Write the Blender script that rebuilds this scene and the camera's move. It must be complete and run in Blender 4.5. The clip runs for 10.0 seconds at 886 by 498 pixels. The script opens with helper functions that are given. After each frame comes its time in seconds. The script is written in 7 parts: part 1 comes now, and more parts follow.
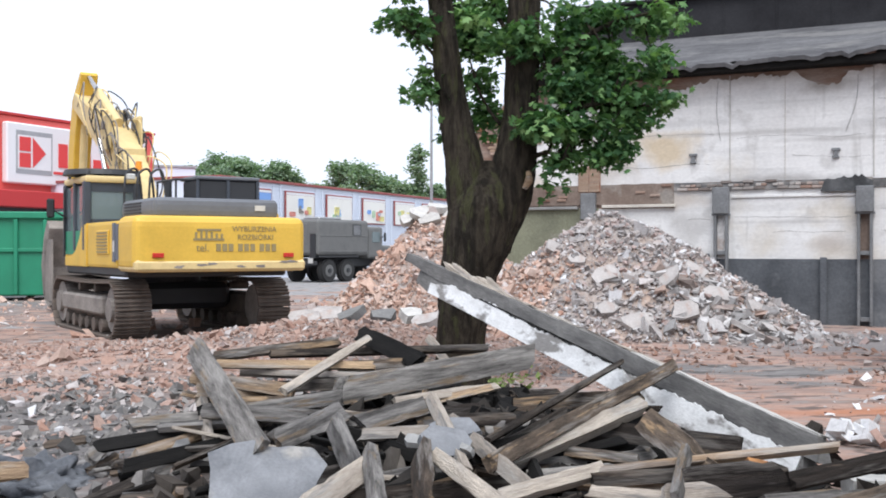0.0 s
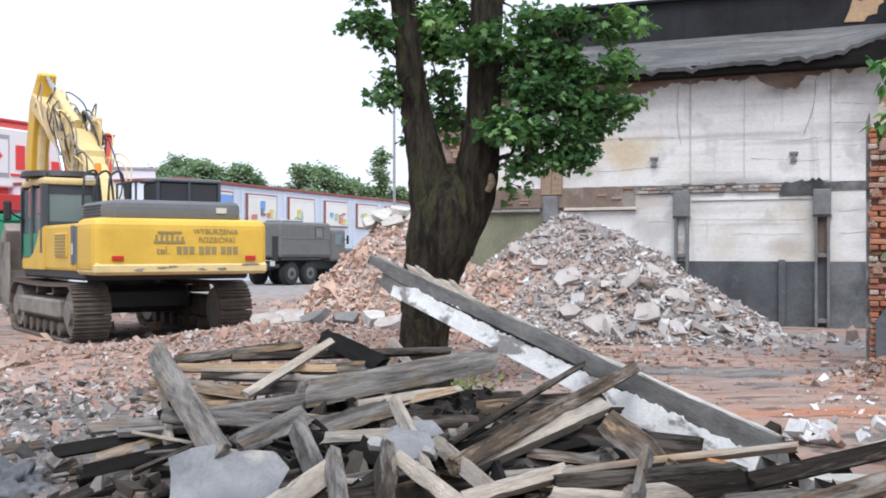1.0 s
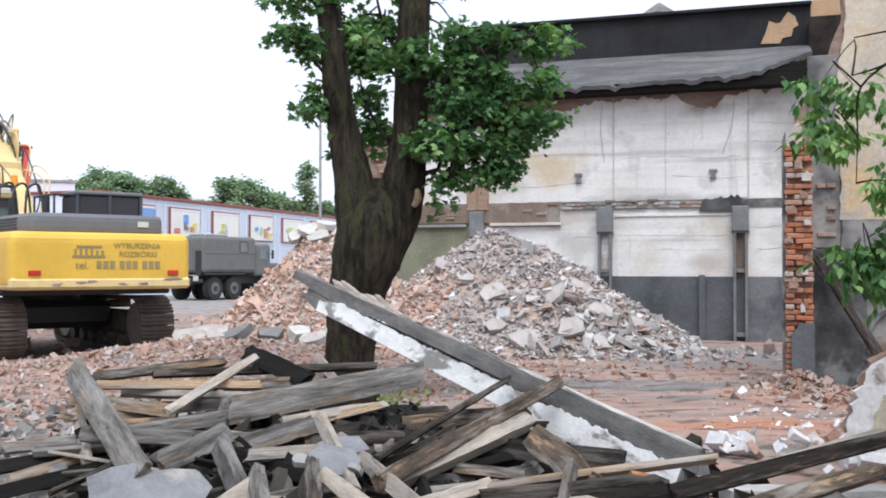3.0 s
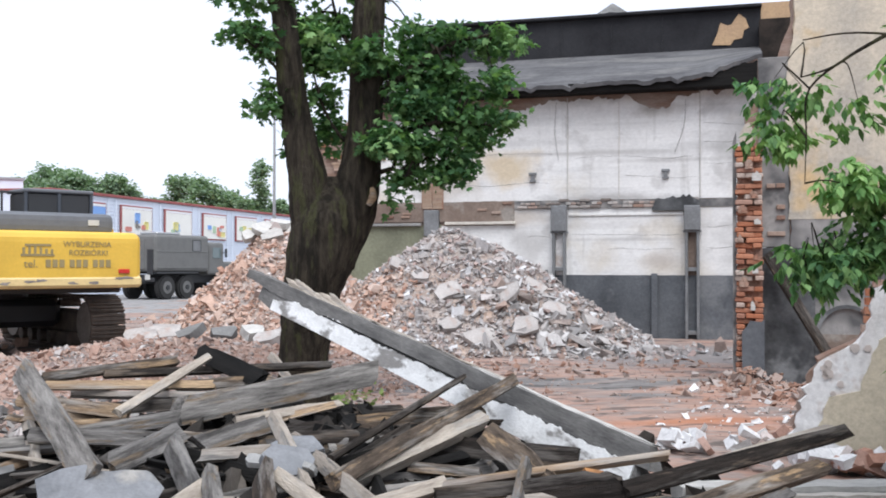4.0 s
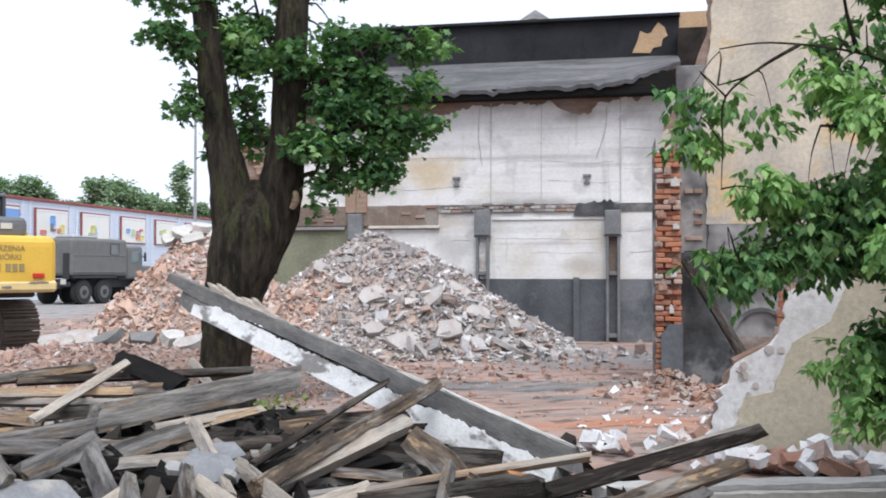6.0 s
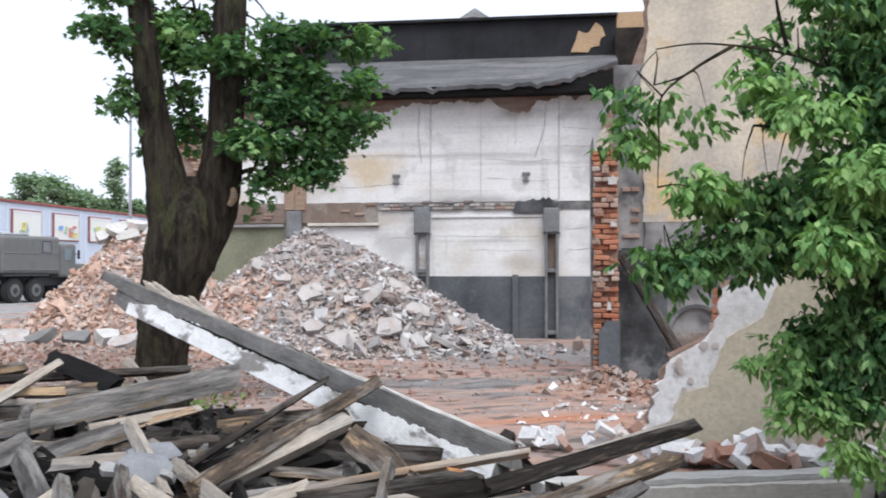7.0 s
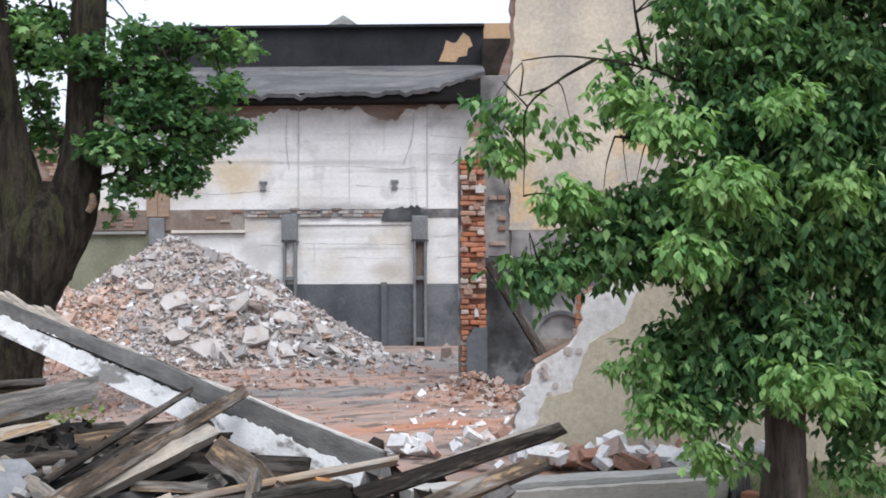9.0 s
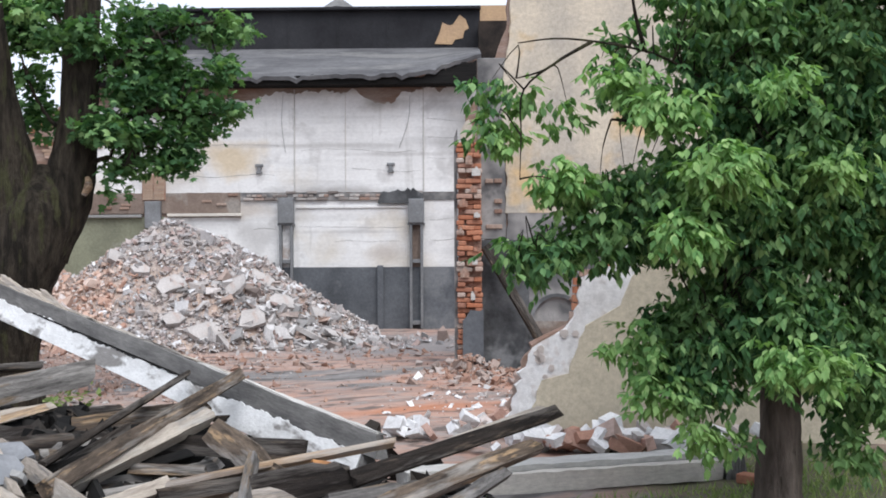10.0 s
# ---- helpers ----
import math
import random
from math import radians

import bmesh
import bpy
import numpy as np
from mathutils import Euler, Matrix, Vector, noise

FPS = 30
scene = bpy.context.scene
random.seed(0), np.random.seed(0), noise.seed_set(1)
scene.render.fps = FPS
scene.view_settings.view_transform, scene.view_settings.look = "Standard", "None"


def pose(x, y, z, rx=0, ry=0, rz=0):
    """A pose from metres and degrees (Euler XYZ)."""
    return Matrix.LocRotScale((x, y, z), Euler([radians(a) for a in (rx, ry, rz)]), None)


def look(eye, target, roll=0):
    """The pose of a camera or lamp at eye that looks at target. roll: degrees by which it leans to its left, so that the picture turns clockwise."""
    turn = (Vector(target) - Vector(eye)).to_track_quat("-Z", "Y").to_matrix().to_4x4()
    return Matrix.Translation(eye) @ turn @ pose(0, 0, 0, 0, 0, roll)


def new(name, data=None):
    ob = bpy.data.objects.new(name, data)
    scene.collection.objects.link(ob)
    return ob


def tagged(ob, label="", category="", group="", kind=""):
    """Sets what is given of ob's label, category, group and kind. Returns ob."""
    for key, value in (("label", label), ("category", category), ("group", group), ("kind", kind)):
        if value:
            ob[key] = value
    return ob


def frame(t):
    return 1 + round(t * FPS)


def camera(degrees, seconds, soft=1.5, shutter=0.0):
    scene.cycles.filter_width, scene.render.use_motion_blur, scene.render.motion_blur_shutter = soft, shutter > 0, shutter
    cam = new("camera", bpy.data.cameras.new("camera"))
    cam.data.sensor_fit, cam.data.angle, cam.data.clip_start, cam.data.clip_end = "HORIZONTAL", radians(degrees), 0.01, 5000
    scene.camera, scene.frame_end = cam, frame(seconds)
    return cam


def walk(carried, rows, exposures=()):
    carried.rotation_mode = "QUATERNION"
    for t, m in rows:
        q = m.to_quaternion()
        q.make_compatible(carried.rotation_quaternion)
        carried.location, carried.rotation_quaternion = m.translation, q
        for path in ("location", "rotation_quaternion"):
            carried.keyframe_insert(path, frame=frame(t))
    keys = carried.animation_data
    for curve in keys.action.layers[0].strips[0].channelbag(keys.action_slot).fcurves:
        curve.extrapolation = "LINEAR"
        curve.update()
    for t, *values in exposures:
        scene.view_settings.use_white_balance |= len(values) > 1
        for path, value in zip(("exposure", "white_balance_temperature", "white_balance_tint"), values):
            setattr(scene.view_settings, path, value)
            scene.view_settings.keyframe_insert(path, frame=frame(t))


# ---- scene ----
cam = camera(46.62, 10.0, soft=1.8, shutter=0.5)
walk(cam, [
    (0, pose(0, 0, 1.65, 90.000, 0.000, 0.000)),
    (0.5, pose(0, 0, 1.65, 90.124, 0.041, -1.006)),
    (1, pose(0, 0, 1.65, 90.146, 0.028, -2.068)),
    (1.5, pose(0, 0, 1.65, 90.510, -0.071, -2.892)),
    (2, pose(0, 0, 1.65, 90.949, -0.099, -3.833)),
    (2.5, pose(0, 0, 1.65, 90.963, -0.060, -4.961)),
    (4, pose(0, 0, 1.65, 90.912, -0.051, -8.687)),
    (4.5, pose(0, 0, 1.65, 90.742, -0.013, -9.886)),
    (5, pose(0, 0, 1.65, 90.806, 0.010, -10.882)),
    (5.5, pose(0, 0, 1.65, 91.068, -0.014, -11.800)),
    (7, pose(0, 0, 1.65, 90.996, 0.049, -16.283)),
    (7.5, pose(0, 0, 1.65, 90.933, 0.055, -18.391)),
    (8, pose(0, 0, 1.65, 90.788, 0.050, -19.681)),
    (8.5, pose(0, 0, 1.65, 90.667, 0.105, -21.121)),
    (9, pose(0, 0, 1.65, 91.404, 0.218, -23.594)),
    (9.5, pose(0, 0, 1.65, 90.763, 0.315, -23.853)),
    (10, pose(0, 0, 1.65, 90.459, 0.261, -23.797)),
], exposures=[(0, 0.09), (10, 0.09)])

# ---- sky and light: bright overcast ----
world = bpy.data.worlds.new("overcast_sky")
scene.world = world
world.use_nodes = True
wn, wl = world.node_tree.nodes, world.node_tree.links
sky = wn.new("ShaderNodeTexSky")
sky.sky_type, sky.sun_disc = "NISHITA", False
sky.sun_elevation, sky.sun_rotation = radians(59), radians(175)
sky.dust_density = 3.0
sky_gain = wn.new("ShaderNodeVectorMath")
sky_gain.operation = "SCALE"
sky_gain.inputs["Scale"].default_value = 0.10
cloud = wn.new("ShaderNodeMix")
cloud.data_type = "RGBA"
cloud.inputs["Factor"].default_value = 0.86
cloud.inputs["B"].default_value = (0.885, 0.950, 1.10, 1)
wl.new(sky.outputs["Color"], sky_gain.inputs[0])
wl.new(sky_gain.outputs[0], cloud.inputs["A"])
wl.new(cloud.outputs["Result"], wn["Background"].inputs["Color"])
wn["Background"].inputs["Strength"].default_value = 1.2
sun = new("sun", bpy.data.lights.new("sun", "SUN"))
sun.data.energy, sun.data.angle, sun.data.color = 3.2, radians(40), (0.98, 0.98, 1.0)
sun.matrix_world = look((1.0, -12, 20), (0, 0, 0))

# ---- materials ----
def shade(name, ca, cb, scale=3.0, fine=30.0, rough=0.85, bump=0.25, metal=0.0, stretch=(1, 1, 1), cc=None, spread=(0.35, 0.65), bump_dist=0.02, spec=0.12, grit=0.8, each=False):
    """Two colours over a broad noise, a third in patches, grain on top of both, and relief."""
    m = bpy.data.materials.new(name)
    m.use_nodes = True
    n, l = m.node_tree.nodes, m.node_tree.links
    b = n["Principled BSDF"]
    b.inputs["Metallic"].default_value = metal
    b.inputs["Specular IOR Level"].default_value = spec
    tc, mp = n.new("ShaderNodeTexCoord"), n.new("ShaderNodeMapping")
    mp.inputs["Scale"].default_value = stretch
    l.new(tc.outputs["Object"], mp.inputs["Vector"])
    if each:
        info, far = n.new("ShaderNodeObjectInfo"), n.new("ShaderNodeMath")
        far.operation = "MULTIPLY"
        far.inputs[1].default_value = 60.0
        l.new(info.outputs["Random"], far.inputs[0])
        l.new(far.outputs[0], mp.inputs["Location"])
    def noisy(sc, detail, rg=0.6):
        t = n.new("ShaderNodeTexNoise")
        t.inputs["Scale"].default_value, t.inputs["Detail"].default_value, t.inputs["Roughness"].default_value = sc, detail, rg
        l.new(mp.outputs[0], t.inputs["Vector"])
        return t
    def ramp(src, lo, hi, c0, c1):
        r = n.new("ShaderNodeValToRGB")
        r.color_ramp.elements[0].position, r.color_ramp.elements[1].position = lo, hi
        r.color_ramp.elements[0].color, r.color_ramp.elements[1].color = (*c0, 1), (*c1, 1)
        l.new(src, r.inputs[0])
        return r
    def mixed(kind, fac, a, bb):
        x = n.new("ShaderNodeMix")
        x.data_type, x.blend_type = "RGBA", kind
        if isinstance(fac, float):
            x.inputs["Factor"].default_value = fac
        else:
            l.new(fac, x.inputs["Factor"])
        for sock, v in (("A", a), ("B", bb)):
            if isinstance(v, tuple):
                x.inputs[sock].default_value = (*v, 1)
            else:
                l.new(v, x.inputs[sock])
        return x.outputs["Result"]
    broad, grain = noisy(scale, 6), noisy(fine, 5, 0.7)
    col = ramp(broad.outputs["Fac"], spread[0], spread[1], ca, cb).outputs[0]
    if cc:
        patch = noisy(scale * 0.7, 4)
        patch.noise_dimensions = "4D"
        patch.inputs["W"].default_value = 5.0
        mask = ramp(patch.outputs["Fac"], 0.55, 0.62, (0, 0, 0), (1, 1, 1))
        col = mixed("MIX", mask.outputs[0], col, cc)
    g = ramp(grain.outputs["Fac"], 0.3, 0.7, (0.62, 0.62, 0.62), (1.0, 1.0, 1.0))
    col = mixed("MULTIPLY", grit, col, g.outputs[0])
    if each:
        age = ramp(info.outputs["Random"], 0.0, 1.0, (0.85, 0.83, 0.82), (1.45, 1.40, 1.32))
        col = mixed("MULTIPLY", 1.0, col, age.outputs[0])
        smear = noisy(1.3, 4, 0.7)
        pale = ramp(smear.outputs["Fac"], 0.50, 0.66, (0, 0, 0), (0.6, 0.6, 0.6))
        col = mixed("MIX", pale.outputs[0], col, (0.47, 0.45, 0.42) if sum(ca) > 0.3 else (0.20, 0.185, 0.17))
        soot = noisy(0.9, 5, 0.65)
        soot.noise_dimensions = "4D"
        soot.inputs["W"].default_value = 3.0
        black = ramp(soot.outputs["Fac"], 0.58, 0.70, (0, 0, 0), (0.75, 0.75, 0.75))
        col = mixed("MIX", black.outputs[0], col, (0.035, 0.032, 0.030))
    l.new(col, b.inputs["Base Color"])
    rr = n.new("ShaderNodeMapRange")
    rr.inputs["To Min"].default_value, rr.inputs["To Max"].default_value = max(rough - 0.12, 0.05), min(rough + 0.1, 1)
    l.new(grain.outputs["Fac"], rr.inputs["Value"])
    l.new(rr.outputs[0], b.inputs["Roughness"])
    if bump:
        bp, add = n.new("ShaderNodeBump"), n.new("ShaderNodeMath")
        l.new(broad.outputs["Fac"], add.inputs[0])
        l.new(grain.outputs["Fac"], add.inputs[1])
        l.new(add.outputs[0], bp.inputs["Height"])
        bp.inputs["Strength"].default_value, bp.inputs["Distance"].default_value = bump, bump_dist
        l.new(bp.outputs[0], b.inputs["Normal"])
    return m


def pieces(name, stops, rough=0.9, fine=25.0, bump=0.4, by_object=False):
    """Each island, or each object, takes its own colour from the stops; grain on top."""
    m = shade(name, (0.5, 0.5, 0.5), (0.6, 0.6, 0.6), 3.0, fine, rough, bump)
    n, l = m.node_tree.nodes, m.node_tree.links
    if by_object:
        rnd = n.new("ShaderNodeObjectInfo").outputs["Random"]
    else:
        rnd = n.new("ShaderNodeNewGeometry").outputs["Random Per Island"]
    r = n.new("ShaderNodeValToRGB")
    r.color_ramp.interpolation = "LINEAR"
    while len(r.color_ramp.elements) < len(stops):
        r.color_ramp.elements.new(0.5)
    for e, (p, c) in zip(r.color_ramp.elements, stops):
        e.position, e.color = p, (*c, 1)
    l.new(rnd, r.inputs[0])
    mul = [k for k in n if k.type == "MIX" and k.blend_type == "MULTIPLY"][0]
    l.new(r.outputs[0], mul.inputs["A"])
    return m


def leafy(name, dark, mid, light):
    m = bpy.data.materials.new(name)
    m.use_nodes = True
    n, l = m.node_tree.nodes, m.node_tree.links
    b = n["Principled BSDF"]
    rnd = n.new("ShaderNodeNewGeometry").outputs["Random Per Island"]
    r = n.new("ShaderNodeValToRGB")
    r.color_ramp.elements.new(0.5)
    for e, (p, c) in zip(r.color_ramp.elements, ((0.0, dark), (0.6, mid), (1.0, light))):
        e.position, e.color = p, (*c, 1)
    l.new(rnd, r.inputs[0])
    tc, t, mr, hue = n.new("ShaderNodeTexCoord"), n.new("ShaderNodeTexNoise"), n.new("ShaderNodeMapRange"), n.new("ShaderNodeMix")
    t.inputs["Scale"].default_value, t.inputs["Detail"].default_value = 2.2, 3
    mr.inputs["From Min"].default_value, mr.inputs["From Max"].default_value, mr.inputs["To Max"].default_value = 0.45, 0.68, 0.6
    hue.data_type = "RGBA"
    hue.inputs["B"].default_value = (light[0] * 0.75, light[1] * 0.78, light[2] * 0.7, 1)
    l.new(tc.outputs["Object"], t.inputs["Vector"])
    l.new(t.outputs["Fac"], mr.inputs["Value"])
    l.new(mr.outputs[0], hue.inputs["Factor"])
    l.new(r.outputs[0], hue.inputs["A"])
    l.new(hue.outputs["Result"], b.inputs["Base Color"])
    b.inputs["Roughness"].default_value = 0.6
    b.inputs["Specular IOR Level"].default_value = 0.14
    tr, mx = n.new("ShaderNodeBsdfTranslucent"), n.new("ShaderNodeMixShader")
    bright = n.new("ShaderNodeMix")
    bright.data_type, bright.blend_type = "RGBA", "MULTIPLY"
    bright.inputs["Factor"].default_value = 1.0
    bright.inputs["B"].default_value = (1.15, 1.4, 0.72, 1)
    l.new(hue.outputs["Result"], bright.inputs["A"])
    l.new(bright.outputs["Result"], tr.inputs["Color"])
    mx.inputs[0].default_value = 0.32
    l.new(b.outputs[0], mx.inputs[1])
    l.new(tr.outputs[0], mx.inputs[2])
    l.new(mx.outputs[0], n["Material Output"].inputs["Surface"])
    return m


def paint(name, c, rough=0.5, metal=0.0, wear=0.75, scale=2.5):
    return shade(name, c, tuple(v * wear for v in c), scale, 22.0, rough, 0.06, metal, spread=(0.45, 0.8), spec=0.5, grit=0.3)


BRICKS = ((0.0, (0.42, 0.155, 0.085)), (0.35, (0.50, 0.24, 0.15)), (0.6, (0.33, 0.15, 0.10)), (0.8, (0.46, 0.33, 0.27)), (1.0, (0.52, 0.44, 0.39)))
RUBBLE_RED = pieces("red_rubble", ((0.0, (0.47, 0.28, 0.21)), (0.25, (0.58, 0.41, 0.33)), (0.5, (0.64, 0.51, 0.44)), (0.7, (0.55, 0.36, 0.28)), (0.88, (0.53, 0.45, 0.42)), (1.0, (0.70, 0.67, 0.65))))
RUBBLE_GREY = pieces("grey_rubble", ((0.0, (0.28, 0.27, 0.27)), (0.3, (0.43, 0.395, 0.375)), (0.6, (0.50, 0.455, 0.435)), (0.78, (0.43, 0.32, 0.29)), (0.88, (0.58, 0.575, 0.58)), (1.0, (0.72, 0.72, 0.73))))
RUBBLE_WHITE = pieces("white_rubble", ((0.0, (0.82, 0.82, 0.82)), (0.55, (0.72, 0.72, 0.73)), (0.75, (0.40, 0.38, 0.36)), (0.9, (0.42, 0.20, 0.13)), (1.0, (0.74, 0.73, 0.71))))
RUBBLE_PALE = pieces("pale_rubble", ((0.0, (0.66, 0.65, 0.645)), (0.3, (0.52, 0.50, 0.49)), (0.55, (0.40, 0.385, 0.375)), (0.75, (0.24, 0.235, 0.23)), (0.9, (0.46, 0.33, 0.27)), (1.0, (0.74, 0.74, 0.74))))
SLAB_PALE = shade("dusty_pale_concrete", (0.53, 0.50, 0.48), (0.40, 0.375, 0.36), 3.0, 22, 0.95, 0.5, cc=(0.46, 0.38, 0.34))
RUBBLE_DARK = pieces("dark_rubble", ((0.0, (0.10, 0.10, 0.10)), (0.4, (0.22, 0.21, 0.20)), (0.7, (0.33, 0.31, 0.29)), (0.9, (0.40, 0.24, 0.18)), (1.0, (0.55, 0.55, 0.55))))
MOUND_SOIL = shade("mound_soil", (0.52, 0.38, 0.30), (0.45, 0.42, 0.40), 0.6, 14, 0.95, 0.6, bump_dist=0.05)
BRICK_PALE = pieces("pale_brick", ((0.0, (0.36, 0.24, 0.17)), (0.5, (0.44, 0.33, 0.25)), (1.0, (0.38, 0.28, 0.22))), 0.92, 30, 0.5, by_object=True)
BRICK = pieces("brick", BRICKS, 0.92, 30, 0.5, by_object=True)
BRICK_GRIMY = pieces("grimy_brick", ((0.0, (0.20, 0.17, 0.155)), (0.35, (0.34, 0.31, 0.29)), (0.6, (0.46, 0.44, 0.42)), (0.8, (0.34, 0.22, 0.17)), (1.0, (0.56, 0.54, 0.52))), 0.95, 20, 0.6, by_object=True)
BRICK_WALL = shade("brick_core", (0.25, 0.15, 0.11), (0.36, 0.29, 0.25), 2.0, 18, 0.95, 0.6, stretch=(0.6, 0.6, 2.4))
MORTAR = shade("mortar", (0.42, 0.20, 0.13), (0.46, 0.36, 0.30), 4, 30, 0.95, 0.9, bump_dist=0.05)
CONCRETE = shade("concrete", (0.36, 0.36, 0.35), (0.27, 0.27, 0.265), 1.6, 26, 0.9, 0.35)
CONCRETE_DARK = shade("weathered_concrete", (0.25, 0.25, 0.245), (0.15, 0.15, 0.148), 1.8, 26, 0.9, 0.4)
CREAM = shade("cream_concrete", (0.76, 0.71, 0.63), (0.60, 0.56, 0.51), 1.8, 24, 0.9, 0.35, stretch=(0.6, 2, 2))
WHITEWASH = shade("whitewash", (0.80, 0.81, 0.81), (0.64, 0.65, 0.65), 2.2, 20, 0.8, 0.35, cc=(0.36, 0.35, 0.34))
TAR = shade("roofing_felt", (0.040, 0.041, 0.045), (0.022, 0.022, 0.025), 0.8, 14, 0.75, 0.3)
TAR_GREY = shade("weathered_felt", (0.175, 0.175, 0.18), (0.10, 0.10, 0.105), 1.3, 11, 0.95, 0.35, stretch=(0.6, 1.5, 1.5), cc=(0.19, 0.188, 0.186), spec=0.05, grit=1.0)
TAN_BOARD = shade("tan_board", (0.55, 0.38, 0.23), (0.48, 0.33, 0.21), 2.0, 18, 0.9, 0.2)
ROOF_VOID_DARK = shade("roof_void_dark", (0.050, 0.040, 0.034), (0.024, 0.021, 0.019), 3, 20, 0.95, 0.4)
DADO = shade("grey_dado_paint", (0.158, 0.170, 0.186), (0.085, 0.092, 0.102), 0.9, 16, 0.75, 0.15, cc=(0.20, 0.21, 0.222))
STEEL_GREY = shade("grey_painted_steel", (0.25, 0.26, 0.27), (0.17, 0.175, 0.18), 2.5, 22, 0.6, 0.1)
BEIGE = shade("beige_render", (0.64, 0.57, 0.44), (0.56, 0.50, 0.39), 1.0, 22, 0.9, 0.12)
BARK = shade("bark", (0.088, 0.074, 0.056), (0.030, 0.026, 0.021), 5.0, 16, 0.95, 1.0, stretch=(2.4, 2.4, 0.5), cc=(0.085, 0.085, 0.045), bump_dist=0.09, grit=1.0, spread=(0.38, 0.60))
BARK_PALE = shade("box_elder_bark", (0.20, 0.17, 0.145), (0.08, 0.068, 0.058), 5.0, 18, 0.95, 1.0, stretch=(2.2, 2.2, 0.45), bump_dist=0.05)
WOOD_ENDS = dict(stretch=(1.0, 8, 8), rough=0.88, bump=0.8, grit=1.0, each=True)
WOOD_GREY = shade("weathered_wood", (0.29, 0.285, 0.28), (0.085, 0.083, 0.082), 3.0, 22, cc=(0.22, 0.175, 0.13), **WOOD_ENDS)
WOOD_PALE = shade("pale_wood", (0.52, 0.475, 0.42), (0.30, 0.27, 0.24), 2.2, 16, cc=(0.22, 0.215, 0.21), **WOOD_ENDS)
WOOD_TAN = shade("tan_wood", (0.50, 0.375, 0.25), (0.29, 0.21, 0.145), 2.2, 16, cc=(0.22, 0.18, 0.15), **WOOD_ENDS)
WOOD_BROWN = shade("brown_wood", (0.17, 0.135, 0.108), (0.045, 0.038, 0.033), 3.0, 22, cc=(0.36, 0.26, 0.165), **WOOD_ENDS)
WOOD_DARK = shade("dark_wood", (0.055, 0.047, 0.042), (0.020, 0.018, 0.017), 3.0, 22, cc=(0.15, 0.12, 0.095), **WOOD_ENDS)
SOOT = shade("sooty_render", (0.13, 0.135, 0.14), (0.05, 0.052, 0.055), 1.6, 16, 0.9, 0.3, cc=(0.24, 0.245, 0.25), spread=(0.40, 0.62))
BOARD_GREY = shade("grey_cement_board", (0.27, 0.28, 0.295), (0.17, 0.178, 0.19), 3.5, 26, 0.9, 0.4, cc=(0.34, 0.33, 0.31))
BRICK_DULL_BY_PIECE = pieces("stained_brick", ((0.0, (0.22, 0.13, 0.10)), (0.5, (0.34, 0.24, 0.19)), (1.0, (0.42, 0.34, 0.29))), 0.95, 20, 0.6, by_object=True)
RUBBLE_DUST = pieces("dusty_brick_crumbs", ((0.0, (0.33, 0.20, 0.155)), (0.3, (0.42, 0.29, 0.235)), (0.6, (0.46, 0.36, 0.31)), (0.8, (0.35, 0.235, 0.19)), (0.92, (0.42, 0.38, 0.36)), (1.0, (0.60, 0.57, 0.55))))
ADHESIVE = shade("dried_adhesive", (0.60, 0.53, 0.49), (0.50, 0.45, 0.42), 6, 30, 0.95, 0.3, grit=0.4)
BRICK_DULL = pieces("dull_brick_crumbs", ((0.0, (0.30, 0.17, 0.125)), (0.4, (0.40, 0.26, 0.20)), (0.75, (0.36, 0.30, 0.27)), (1.0, (0.48, 0.42, 0.39))))
WALL_WASH = shade("blotched_whitewash", (0.84, 0.835, 0.83), (0.70, 0.68, 0.665), 2.2, 16, 0.85, 0.4, cc=(0.50, 0.40, 0.35), spread=(0.42, 0.62))
KERB_PALE = shade("pale_kerb_concrete", (0.66, 0.645, 0.61), (0.47, 0.46, 0.44), 1.8, 24, 0.9, 0.35, stretch=(0.6, 2, 2))
BEAM_WASH = shade("flaked_whitewash", (0.82, 0.83, 0.83), (0.66, 0.665, 0.66), 2.0, 18, 0.85, 0.5, stretch=(2.2, 2, 3.5), cc=(0.27, 0.26, 0.25), spread=(0.46, 0.66), grit=0.6, bump_dist=0.006)
BEAM_GREY = shade("weathered_beam", (0.235, 0.23, 0.222), (0.115, 0.113, 0.112), 2.2, 20, 0.9, 0.4, stretch=(0.8, 3, 3), cc=(0.17, 0.165, 0.16), bump_dist=0.01, grit=1.0)
# char black; also stands for shade in the heap, eaves and beam groove
WOOD_CHAR_SHADE = shade("charred_and_shade_wood", (0.022, 0.021, 0.02), (0.012, 0.012, 0.012), 3, 20, stretch=(0.7, 9, 9), rough=0.9, bump=0.6)
YELLOW = paint("machine_yellow", (0.72, 0.46, 0.065), 0.5, 0, 0.80, 1.4)
YELLOW_PALE = paint("boom_yellow", (0.72, 0.56, 0.27), 0.5)
HOOD_GREY = paint("hood_grey", (0.14, 0.15, 0.165), 0.5)
MACHINE_DARK = paint("machine_dark", (0.03, 0.032, 0.035), 0.55)
CAB_DARK = paint("cab_blue_grey", (0.055, 0.065, 0.08), 0.45)
TRACK = shade("dusty_track_steel", (0.20, 0.165, 0.14), (0.11, 0.095, 0.085), 3, 24, 0.8, 0.4)
DUST_STEEL = shade("dusty_steel", (0.34, 0.31, 0.28), (0.22, 0.20, 0.185), 2, 20, 0.85, 0.3)
CHROME = paint("cylinder_rod", (0.55, 0.55, 0.55), 0.25, 0.9)
DECAL_GREY = paint("decal_grey", (0.30, 0.24, 0.11), 0.6)
